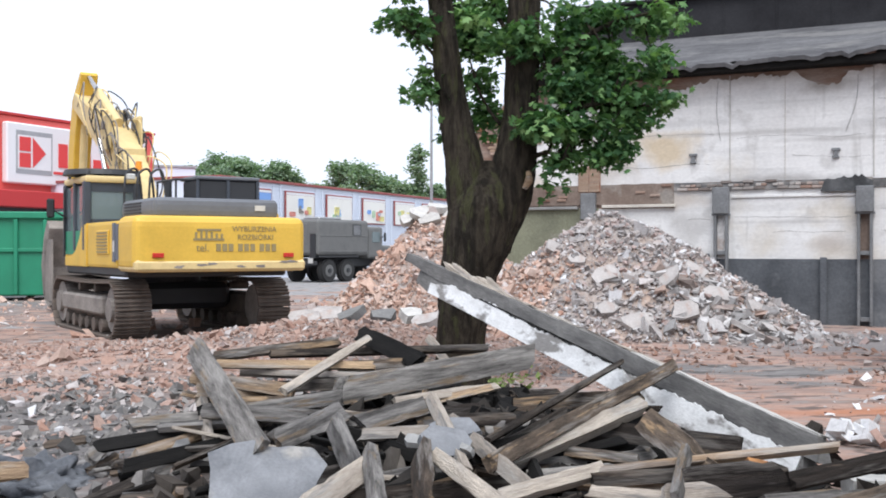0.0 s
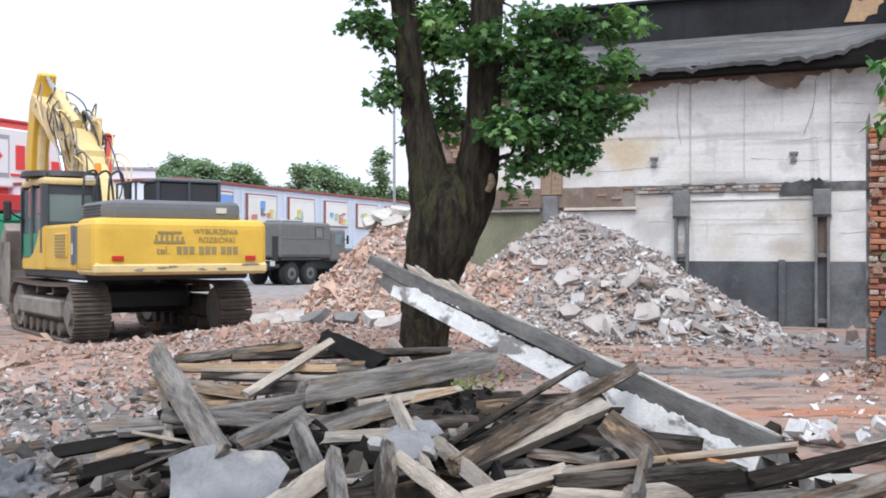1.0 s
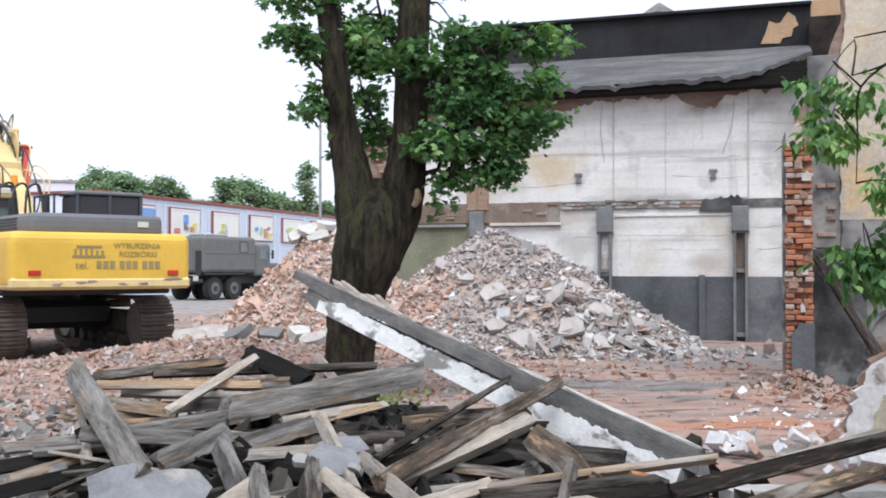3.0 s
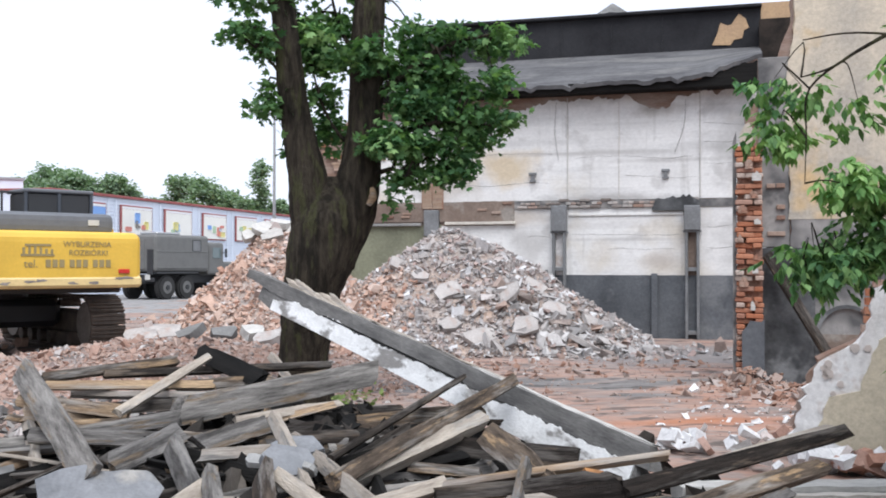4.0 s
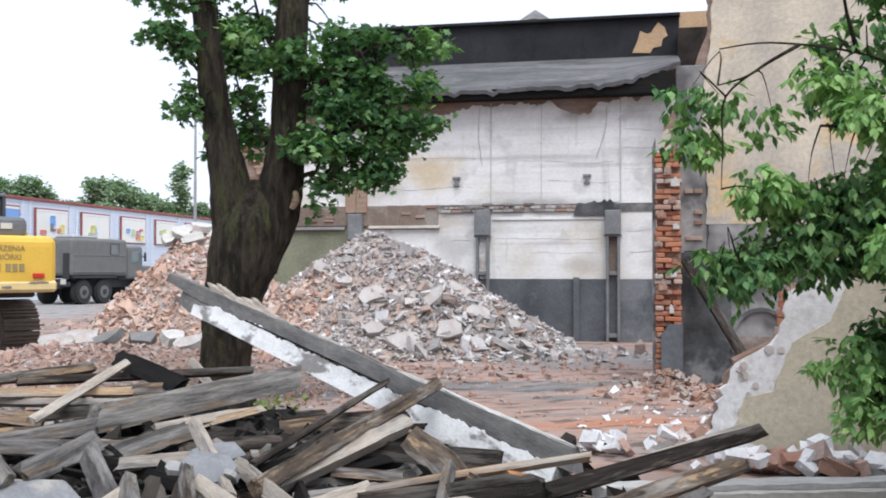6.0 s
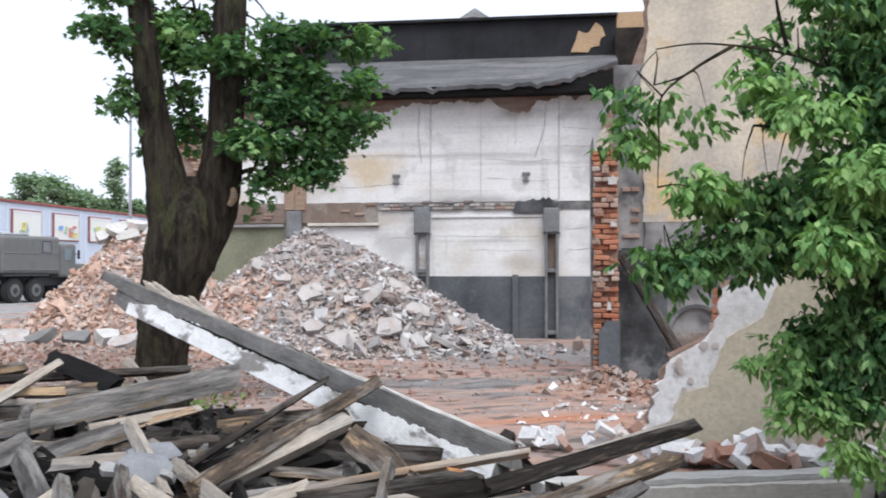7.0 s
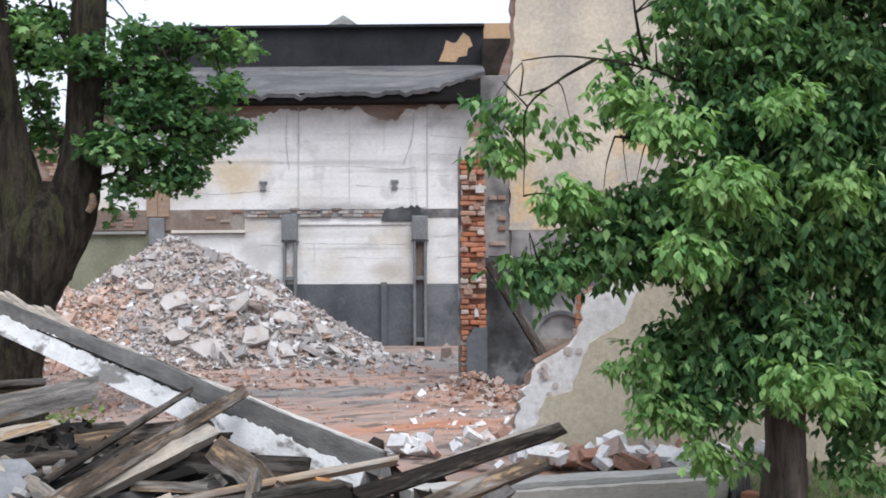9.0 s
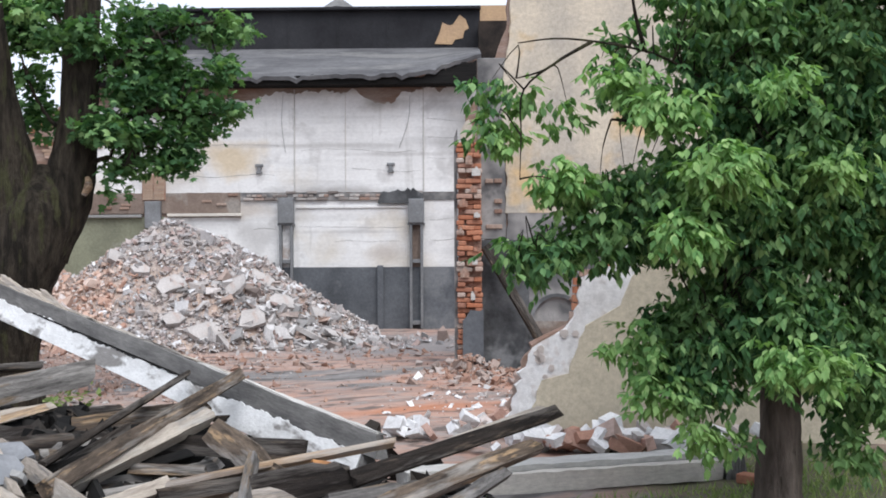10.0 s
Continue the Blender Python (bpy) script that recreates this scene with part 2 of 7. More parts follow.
DECAL_DARK = paint("decal_dark", (0.12, 0.14, 0.17), 0.6)
DECAL_PALE = paint("decal_pale", (0.55, 0.55, 0.52), 0.6)
RED_LENS = paint("red_lens", (0.55, 0.03, 0.02), 0.3)
ORANGE_LENS = paint("orange_lens", (0.85, 0.30, 0.02), 0.3)
GREEN_SKIP = paint("green_skip_paint", (0.015, 0.24, 0.13), 0.5, 0, 0.75, 0.8)
OLIVE = paint("army_grey_green", (0.148, 0.15, 0.145), 0.6)
RUBBER = paint("rubber", (0.025, 0.025, 0.025), 0.8)
SHOP_RED = paint("shop_red_cladding", (0.78, 0.13, 0.11), 0.55, 0, 0.92, 0.2)
SHOP_RED_DARK = paint("shop_red_band", (0.50, 0.03, 0.03), 0.55, 0, 0.92, 0.2)
SIGN_WHITE = paint("sign_white", (0.78, 0.78, 0.79), 0.4, 0, 0.95, 0.3)
SIGN_RED = paint("sign_red", (0.70, 0.05, 0.05), 0.45, 0, 0.95, 0.3)
SHOP_GREY = paint("pale_cladding", (0.74, 0.80, 0.90), 0.5, 0, 0.9, 0.1)
TRIM_RED = paint("red_coping", (0.30, 0.075, 0.07), 0.6)
POSTER = paint("poster_paper", (0.82, 0.81, 0.76), 0.5, 0, 0.9, 0.7)
LAMP_STEEL = paint("galvanised_steel", (0.42, 0.43, 0.44), 0.45, 0.6)
ASPHALT = shade("asphalt", (0.10, 0.10, 0.10), (0.15, 0.145, 0.14), 0.5, 20, 0.9, 0.2)
HOLLOW_DARK = pieces("charred_litter", ((0.0, (0.012, 0.012, 0.012)), (0.6, (0.03, 0.028, 0.026)), (0.9, (0.07, 0.06, 0.052)), (1.0, (0.20, 0.18, 0.16))))
GRIME = shade("crumpled_sheet", (0.055, 0.06, 0.07), (0.16, 0.17, 0.185), 5, 20, 0.45, 0.3)
LEAF_MAPLE = leafy("maple_leaf", (0.036, 0.090, 0.040), (0.068, 0.155, 0.064), (0.17, 0.29, 0.115))
LEAF_ELDER = leafy("box_elder_leaf", (0.028, 0.076, 0.034), (0.084, 0.190, 0.077), (0.27, 0.42, 0.175))
# pale bluish greens: distance haze is put into the leaf colour
LEAF_FAR = leafy("hazed_far_leaf", (0.145, 0.215, 0.15), (0.215, 0.30, 0.205), (0.31, 0.40, 0.27))
# brighter copy of the box elder leaf, for clumps that catch the light
LEAF_LIT = leafy("lit_box_elder_leaf", (0.11, 0.24, 0.085), (0.19, 0.34, 0.12), (0.33, 0.48, 0.20))
GRASS = leafy("grass_blade", (0.13, 0.19, 0.065), (0.21, 0.28, 0.10), (0.34, 0.38, 0.17))
GLASS = bpy.data.materials.new("cab_glass")
GLASS.use_nodes = True
GLASS.node_tree.nodes["Principled BSDF"].inputs["Base Color"].default_value = (0.22, 0.28, 0.29, 1)
GLASS.node_tree.nodes["Principled BSDF"].inputs["Roughness"].default_value = 0.08
GLASS.node_tree.nodes["Principled BSDF"].inputs["Transmission Weight"].default_value = 0.35


def plaster_material():
    """White lime plaster: grey bands along the old panel joints, ochre damp stains, hairline cracks."""
    m = shade("old_white_plaster", (0.80, 0.80, 0.79), (0.69, 0.685, 0.675), 0.7, 14, 0.9, 0.2, stretch=(0.8, 1, 1.2), spread=(0.42, 0.66), grit=0.45)
    n, l = m.node_tree.nodes, m.node_tree.links
    mul = [k for k in n if k.type == "MIX" and k.blend_type == "MULTIPLY"][0]
    col = mul.inputs["A"].links[0].from_socket
    tc = [k for k in n if k.type == "TEX_COORD"][0]
    def layer(col, stretch, sc, lo, hi, tint, w, amount):
        mp, t, r, x = n.new("ShaderNodeMapping"), n.new("ShaderNodeTexNoise"), n.new("ShaderNodeMapRange"), n.new("ShaderNodeMix")
        t.noise_dimensions = "4D"
        t.inputs["W"].default_value, t.inputs["Scale"].default_value, t.inputs["Detail"].default_value = w, sc, 6
        mp.inputs["Scale"].default_value = stretch
        r.inputs["From Min"].default_value, r.inputs["From Max"].default_value, r.inputs["To Max"].default_value = lo, hi, amount
        x.data_type = "RGBA"
        x.inputs["B"].default_value = (*tint, 1)
        l.new(tc.outputs["Object"], mp.inputs[0])
        l.new(mp.outputs[0], t.inputs["Vector"])
        l.new(t.outputs["Fac"], r.inputs["Value"])
        l.new(r.outputs[0], x.inputs["Factor"])
        l.new(col, x.inputs["A"])
        return x.outputs["Result"]
    col = layer(col, (0.35, 1, 2.6), 1.0, 0.50, 0.68, (0.44, 0.44, 0.44), 2.0, 0.5)
    col = layer(col, (0.22, 1, 5.0), 1.0, 0.56, 0.66, (0.40, 0.39, 0.38), 9.1, 0.22)
    col = layer(col, (1.6, 1, 1.6), 1.0, 0.58, 0.64, (0.50, 0.49, 0.48), 3.7, 0.5)
    col = layer(col, (1.0, 1, 1.2), 0.45, 0.54, 0.70, (0.55, 0.46, 0.32), 7.3, 0.7)
    col = layer(col, (5, 5, 0.5), 1.0, 0.62, 0.75, (0.40, 0.39, 0.37), 4.4, 0.5)
    wob = n.new("ShaderNodeTexNoise")
    wob.inputs["Scale"].default_value, wob.inputs["Detail"].default_value = 1.6, 6
    l.new(tc.outputs["Object"], wob.inputs["Vector"])
    def stain(col, cx, cz, rx, rz, tint, amount):
        mp, ln, ad, r, x = n.new("ShaderNodeMapping"), n.new("ShaderNodeVectorMath"), n.new("ShaderNodeMath"), n.new("ShaderNodeMapRange"), n.new("ShaderNodeMix")
        mp.vector_type = "TEXTURE"
        mp.inputs["Location"].default_value, mp.inputs["Scale"].default_value = (cx, 0, cz), (rx, 1000, rz)
        ln.operation, ad.operation = "LENGTH", "MULTIPLY_ADD"
        ad.inputs[1].default_value = 1.8
        r.inputs["From Min"].default_value, r.inputs["From Max"].default_value = 1.2, 2.0
        r.inputs["To Min"].default_value, r.inputs["To Max"].default_value = amount, 0.0
        x.data_type = "RGBA"
        x.inputs["B"].default_value = (*tint, 1)
        l.new(tc.outputs["Object"], mp.inputs[0])
        l.new(mp.outputs[0], ln.inputs[0])
        l.new(wob.outputs["Fac"], ad.inputs[0])
        l.new(ln.outputs["Value"], ad.inputs[2])
        l.new(ad.outputs[0], r.inputs["Value"])
        l.new(r.outputs[0], x.inputs["Factor"])
        l.new(col, x.inputs["A"])
        return x.outputs["Result"]
    col = stain(col, -5.4, 3.95, 1.0, 0.5, (0.60, 0.47, 0.29), 0.75)
    col = stain(col, -6.8, 3.7, 0.9, 0.7, (0.52, 0.48, 0.43), 0.6)
    col = stain(col, 0.5, 4.5, 1.25, 1.6, (0.36, 0.355, 0.35), 0.9)
    col = stain(col, 0.4, 2.2, 1.0, 0.9, (0.46, 0.455, 0.45), 0.8)
    col = stain(col, -1.9, 5.25, 0.7, 0.25, (0.34, 0.31, 0.28), 0.8)
    col = stain(col, -6.2, 5.1, 1.2, 0.4, (0.40, 0.38, 0.35), 0.7)
    col = stain(col, -3.0, 3.2, 1.8, 0.12, (0.40, 0.39, 0.38), 0.8)
    col = stain(col, -4.9, 2.2, 0.6, 0.5, (0.46, 0.45, 0.44), 0.7)
    col = stain(col, -1.9, 1.75, 0.5, 0.25, (0.45, 0.40, 0.36), 0.6)
    col = stain(col, -3.4, 4.25, 2.4, 0.06, (0.46, 0.45, 0.44), 0.55)
    col = stain(col, -1.5, 4.05, 1.5, 0.07, (0.44, 0.43, 0.42), 0.6)
    col = stain(col, -5.0, 2.75, 0.7, 0.22, (0.50, 0.43, 0.36), 0.6)
    col = stain(col, -2.6, 2.25, 1.5, 0.05, (0.44, 0.43, 0.42), 0.5)
    l.new(col, mul.inputs["A"])
    return m


PLASTER = plaster_material()
PLASTER_GREY = shade("grimy_plaster", (0.33, 0.32, 0.31), (0.12, 0.12, 0.122), 2.0, 16, 0.9, 0.3, cc=(0.13, 0.13, 0.132), spread=(0.42, 0.6))
PLASTER_WARM = shade("warm_plaster", (0.63, 0.56, 0.45), (0.45, 0.415, 0.36), 0.9, 15, 0.9, 0.4, cc=(0.62, 0.46, 0.27), spread=(0.40, 0.60))
PLASTER_BROWN = shade("brown_stripped_plaster", (0.27, 0.215, 0.18), (0.20, 0.15, 0.125), 1.5, 16, 0.95, 0.4, cc=(0.33, 0.30, 0.27))
PLASTER_GREEN = shade("mossy_render", (0.27, 0.28, 0.20), (0.20, 0.205, 0.15), 1.5, 16, 0.95, 0.3, cc=(0.32, 0.31, 0.26))


def ground_material():
    """Brick dust, ash and grey silt in broad smears, streaked along the way the machines drove."""
    m = shade("demolition_ground", (0.42, 0.25, 0.19), (0.36, 0.285, 0.25), 0.45, 9, 0.95, 0.5, stretch=(0.6, 1.4, 1), cc=(0.21, 0.20, 0.195), bump_dist=0.04)
    n, l = m.node_tree.nodes, m.node_tree.links
    mul = [k for k in n if k.type == "MIX" and k.blend_type == "MULTIPLY"][0]
    col = mul.inputs["A"].links[0].from_socket
    tc = [k for k in n if k.type == "TEX_COORD"][0]
    wob = n.new("ShaderNodeTexNoise")
    wob.inputs["Scale"].default_value, wob.inputs["Detail"].default_value = 0.5, 5
    l.new(tc.outputs["Object"], wob.inputs["Vector"])
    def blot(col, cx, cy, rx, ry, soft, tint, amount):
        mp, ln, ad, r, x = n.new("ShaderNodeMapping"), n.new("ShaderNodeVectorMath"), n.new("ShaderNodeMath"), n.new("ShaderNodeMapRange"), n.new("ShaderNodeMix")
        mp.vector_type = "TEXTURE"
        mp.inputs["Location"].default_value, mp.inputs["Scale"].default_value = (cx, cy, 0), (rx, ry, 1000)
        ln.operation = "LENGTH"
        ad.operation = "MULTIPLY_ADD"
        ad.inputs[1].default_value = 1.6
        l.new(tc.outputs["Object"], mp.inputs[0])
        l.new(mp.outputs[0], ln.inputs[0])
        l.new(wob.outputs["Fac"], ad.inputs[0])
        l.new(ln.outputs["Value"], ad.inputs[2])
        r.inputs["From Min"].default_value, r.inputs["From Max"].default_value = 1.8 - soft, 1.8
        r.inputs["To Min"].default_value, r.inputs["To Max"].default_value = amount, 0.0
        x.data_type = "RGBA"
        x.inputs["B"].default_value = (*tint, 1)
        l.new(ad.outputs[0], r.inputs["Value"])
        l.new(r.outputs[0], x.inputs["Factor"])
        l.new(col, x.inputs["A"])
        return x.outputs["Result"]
    def streak(col, sx, sy, w, lo, hi, tint, amount):
        mp, t, r, x = n.new("ShaderNodeMapping"), n.new("ShaderNodeTexNoise"), n.new("ShaderNodeMapRange"), n.new("ShaderNodeMix")
        t.noise_dimensions = "4D"
        t.inputs["W"].default_value, t.inputs["Detail"].default_value, t.inputs["Scale"].default_value = w, 6, 1.0
        mp.inputs["Scale"].default_value = (sx, sy, 1)
        r.inputs["From Min"].default_value, r.inputs["From Max"].default_value, r.inputs["To Max"].default_value = lo, hi, amount
        x.data_type = "RGBA"
        x.inputs["B"].default_value = (*tint, 1)
        l.new(tc.outputs["Object"], mp.inputs[0])
        l.new(mp.outputs[0], t.inputs["Vector"])
        l.new(t.outputs["Fac"], r.inputs["Value"])
        l.new(r.outputs[0], x.inputs["Factor"])
        l.new(col, x.inputs["A"])
        return x.outputs["Result"]
    col = streak(col, 0.35, 2.2, 3.0, 0.50, 0.64, (0.17, 0.15, 0.14), 0.6)
    col = streak(col, 0.6, 3.0, 8.0, 0.56, 0.66, (0.44, 0.30, 0.24), 0.8)
    col = blot(col, 0, 95, 200, 62, 0.1, (0.33, 0.325, 0.32), 1.0)
    col = blot(col, -3.6, 7.4, 4.2, 5.4, 0.5, (0.155, 0.15, 0.147), 0.95)
    # dark blot: the shade beneath the heap is put into the ground colour
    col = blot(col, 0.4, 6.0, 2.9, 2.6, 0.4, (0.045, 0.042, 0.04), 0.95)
    col = streak(col, 3.0, 6.0, 12.0, 0.52, 0.60, (0.30, 0.29, 0.28), 0.5)
    col = streak(col, 2.2, 4.0, 17.0, 0.55, 0.60, (0.085, 0.08, 0.078), 0.7)
    col = blot(col, 7.0, 18.5, 3.5, 3.2, 0.5, (0.27, 0.255, 0.25), 0.9)
    col = blot(col, 4.3, 10.4, 1.3, 0.34, 0.7, (0.46, 0.19, 0.10), 0.75)
    col = blot(col, 6.2, 5.6, 2.4, 1.9, 0.4, (0.13, 0.13, 0.08), 0.9)
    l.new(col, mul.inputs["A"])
    return m


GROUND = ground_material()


# ---- mesh helpers ----
def part(name, bm, material, parent=None, label="", smooth=False):
    me = bpy.data.meshes.new(name)
    bm.to_mesh(me)
    bm.free()
    me.materials.append(material)
    if smooth:
        for p in me.polygons:
            p.use_smooth = True
    ob = new(name, me)
    ob.parent = parent
    if label:
        ob["label"] = label
    return ob


def raw(name, verts, faces, material, parent=None):
    me = bpy.data.meshes.new(name)
    me.from_pydata([tuple(v) for v in verts], [], [tuple(q) for q in faces])
    me.materials.append(material)
    ob = new(name, me)
    ob.parent = parent
    return ob


def thing(name, m, label, category, group="", kind=""):
    ob = new(name)
    ob.matrix_world = m
    return tagged(ob, label, category, group, kind)


def box(x0, x1, y0, y1, z0, z1, bev=0.0, bm=None, m=None, seg=1):
    fresh = bmesh.new()
    bmesh.ops.create_cube(fresh, size=1)
    for v in fresh.verts:
        v.co = Vector(((x0 + x1) / 2 + v.co.x * (x1 - x0), (y0 + y1) / 2 + v.co.y * (y1 - y0), (z0 + z1) / 2 + v.co.z * (z1 - z0)))
    if bev:
        bmesh.ops.bevel(fresh, geom=fresh.edges[:], offset=bev, segments=seg, affect="EDGES", profile=0.6)
    return merge(bm, fresh, m)


def merge(bm, fresh, m=None):
    if m is not None:
        bmesh.ops.transform(fresh, matrix=m, verts=fresh.verts[:])
    if bm is None:
        return fresh
    me = bpy.data.meshes.new("tmp")
    fresh.to_mesh(me)
    fresh.free()
    bm.from_mesh(me)
    bpy.data.meshes.remove(me)
    return bm


def rod(a, b, r0, r1=None, seg=12, bm=None):
    a, b = Vector(a), Vector(b)
    fresh = bmesh.new()
    bmesh.ops.create_cone(fresh, cap_ends=True, segments=seg, radius1=r0, radius2=r0 if r1 is None else r1, depth=(b - a).length)
    m = Matrix.Translation((a + b) / 2) @ (b - a).to_track_quat("Z", "Y").to_matrix().to_4x4()
    return merge(bm, fresh, m)


def tube(pts, radii, seg=10, bm=None, wobble=0.0, seed=0):
    """A tapered round limb along the points."""
    bm = bm or bmesh.new()
    rnd = random.Random(seed)
    rings = []
    pts = [Vector(p) for p in pts]
    for i, (p, r) in enumerate(zip(pts, radii)):
        d = (pts[min(i + 1, len(pts) - 1)] - pts[max(i - 1, 0)]).normalized()
        q = d.to_track_quat("Z", "Y")
        rings.append([bm.verts.new(p + q @ Vector((math.cos(a), math.sin(a), 0)) * r * (1 + rnd.uniform(-wobble, wobble))) for a in (2 * math.pi * k / seg for k in range(seg))])
    for ra, rb in zip(rings, rings[1:]):
        for k in range(seg):
            bm.faces.new((ra[k], ra[(k + 1) % seg], rb[(k + 1) % seg], rb[k]))
    bm.faces.new(rings[-1])
    bm.faces.new(rings[0][::-1])
    return bm


def smoothed(pts, radii, n=5):
    """Catmull-Rom through the points, with the radii."""
    out, rad = [], []
    P = [Vector(p) for p in pts]
    for i in range(len(P) - 1):
        p0, p1, p2, p3 = P[max(i - 1, 0)], P[i], P[i + 1], P[min(i + 2, len(P) - 1)]
        for k in range(n):
            t = k / n
            out.append(0.5 * (2 * p1 + (p2 - p0) * t + (2 * p0 - 5 * p1 + 4 * p2 - p3) * t * t + (3 * p1 - p0 - 3 * p2 + p3) * t ** 3))
            rad.append(radii[i] * (1 - t) + radii[i + 1] * t)
    return out + [P[-1]], rad + [radii[-1]]


CUBE_V = np.array([(x, y, z) for x in (-.5, .5) for y in (-.5, .5) for z in (-.5, .5)])
CUBE_F = np.array([(0, 1, 3, 2), (4, 6, 7, 5), (0, 4, 5, 1), (2, 3, 7, 6), (0, 2, 6, 4), (1, 5, 7, 3)])


def chunks(places, sizes, rng, flat=0.75, rough=0.16, dent=0.55):
    """Broken lumps: bent boxes, turned at random."""
    n = len(places)
    s = sizes[:, None] * np.stack([rng.uniform(0.8, 1.5, n), rng.uniform(0.6, 1.0, n), rng.uniform(0.3, flat, n)], 1)
    v = (CUBE_V[None] * (1 + rng.uniform(-dent, 0.15, (n, 8, 1))) + rng.normal(0, rough, (n, 8, 3)) * 0.8) * s[:, None]
    q = rng.normal(0, 1, (n, 4)) * (1, 0.45, 0.45, 1)
    q /= np.linalg.norm(q, axis=1, keepdims=True)
    w, x, y, z = q.T
    rot = np.stack([1 - 2 * (y * y + z * z), 2 * (x * y - w * z), 2 * (x * z + w * y), 2 * (x * y + w * z), 1 - 2 * (x * x + z * z), 2 * (y * z - w * x), 2 * (x * z - w * y), 2 * (y * z + w * x), 1 - 2 * (x * x + y * y)], 1).reshape(n, 3, 3)
    v = np.einsum("nij,nkj->nki", rot, v) + places[:, None]
    f = (CUBE_F[None] + 8 * np.arange(n)[:, None, None])
    return v.reshape(-1, 3), f.reshape(-1, 4)


def stuff(name, places, sizes, material, label, category, seed, flat=0.75, rough=0.16, dent=0.55):
    v, f = chunks(np.array(places), np.array(sizes), np.random.default_rng(seed), flat, rough, dent)
    return tagged(raw(name, v.tolist(), f.tolist(), material), label, category, kind="stuff")


# ---- ground ----
def hill(x, y, cx, cy, rx, ry, h):
    return h * np.exp(-((x - cx) / rx) ** 2 - ((y - cy) / ry) ** 2)


def cone(x, y, cx, cy, left, right, front, back, h):
    dx = np.where(x < cx, (cx - x) / left, (x - cx) / right)
    dy = np.where(y < cy, (cy - y) / front, (y - cy) / back)
    d = np.sqrt(dx ** 2 + dy ** 2)
    return h * np.clip(1.06 - np.sqrt(d * d + 0.0036), 0, 1)


def lumps(x, y):
    return 0.5 * np.sin(1.7 * x + 0.6 * y) * np.sin(1.3 * y - 0.4 * x + 1) + 0.3 * np.sin(4.1 * x + 1.1) * np.sin(3.7 * y) + 0.2 * np.sin(9 * x - 3 * y) * np.sin(8 * y + 2)


def ground_height(x, y):
    near = np.exp(-((x - 0) / 14) ** 2 - ((y - 12) / 12) ** 2)
    z = near * 0.035 * lumps(x, y)
    z += hill(x, y, -1.6, 16.2, 2.6, 1.7, 0.50) + hill(x, y, -4.4, 14.6, 1.6, 1.5, 0.16) + hill(x, y, 0.0, 6.9, np.where(x < 0, 3.0, 1.7), 1.9, 0.56)
    return z


def mound_height(x, y):
    a = cone(x, y, 3.45, 21.2, 3.6, 4.0, 3.1, 3.6, 2.45)
    b = cone(x, y, -0.25, 21.4, 2.25, 3.2, 3.4, 3.4, 2.5)
    z = np.maximum(a, b)
    return z + 0.15 * lumps(1.25 * x, 1.25 * y) * np.clip(z * 2.5, 0, 1) * (z > 0.05)


def axis(mid, near, step, far, grow):
    a, d = [mid], step
    while a[-1] < far:
        d = step if a[-1] - mid < near else d * grow
        a.append(a[-1] + d)
    return np.array(a)


gx = np.concatenate([-axis(0, 9, 0.2, 1500, 1.25)[:0:-1], axis(0, 9, 0.2, 1500, 1.25)])
gy = np.concatenate([2 - (axis(2, 3, 0.3, 1500, 1.3)[:0:-1] - 2), axis(2, 21, 0.2, 2500, 1.25)])
GX, GY = np.meshgrid(gx, gy)
GZ = ground_height(GX, GY)
nx, ny = len(gx), len(gy)
idx = np.arange(nx * ny).reshape(ny, nx)
gf = np.stack([idx[:-1, :-1], idx[:-1, 1:], idx[1:, 1:], idx[1:, :-1]], -1).reshape(-1, 4)
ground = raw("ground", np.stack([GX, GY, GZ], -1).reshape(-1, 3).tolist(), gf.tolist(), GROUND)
tagged(ground, "bare demolition ground of red brick dust and grey ash", "ground", kind="structure")
for poly in ground.data.polygons:
    poly.use_smooth = True


# ---- the half-demolished hall ----
def hall(dist):
    """The frame of the hall's walls: x along the wall, y away from the yard."""
    return pose(math.sin(radians(25)) * dist, math.cos(radians(25)) * dist, 0, 0, 0, -25)


def ragged(x0, x1, z0, top, depth, step, jag, seed, y=0.0):
    """An upright sheet with a torn upper edge; top(x) is its height."""
    bm, rnd = bmesh.new(), random.Random(seed)
    n = max(2, int((x1 - x0) / step))
    front, back = [], []
    for i in range(n + 1):
        x = x0 + (x1 - x0) * i / n
        z = top(x) + rnd.uniform(-jag, jag)
        xx = x + (rnd.uniform(-0.3, 0.3) * step if 0 < i < n else 0)
        for lst, yy in ((front, y), (back, y + depth)):
            lst.append((bm.verts.new((x, yy, z0)), bm.verts.new((xx, yy, z))))
    for a, b, c, d in zip(front, front[1:], back, back[1:]):
        bm.faces.new((a[0], b[0], b[1], a[1]))
        bm.faces.new((c[0], c[1], d[1], d[0]))
        bm.faces.new((a[1], b[1], d[1], c[1]))
        bm.faces.new((a[0], c[0], d[0], b[0]))
    bm.faces.new((front[0][0], front[0][1], back[0][1], back[0][0]))
    bm.faces.new((front[-1][0], back[-1][0], back[-1][1], front[-1][1]))
    bmesh.ops.recalc_face_normals(bm, faces=bm.faces[:])
    return bm


def lerp_top(*pairs):
    xs, zs = [p[0] for p in pairs], [p[1] for p in pairs]
    return lambda x: float(np.interp(x, xs, zs))


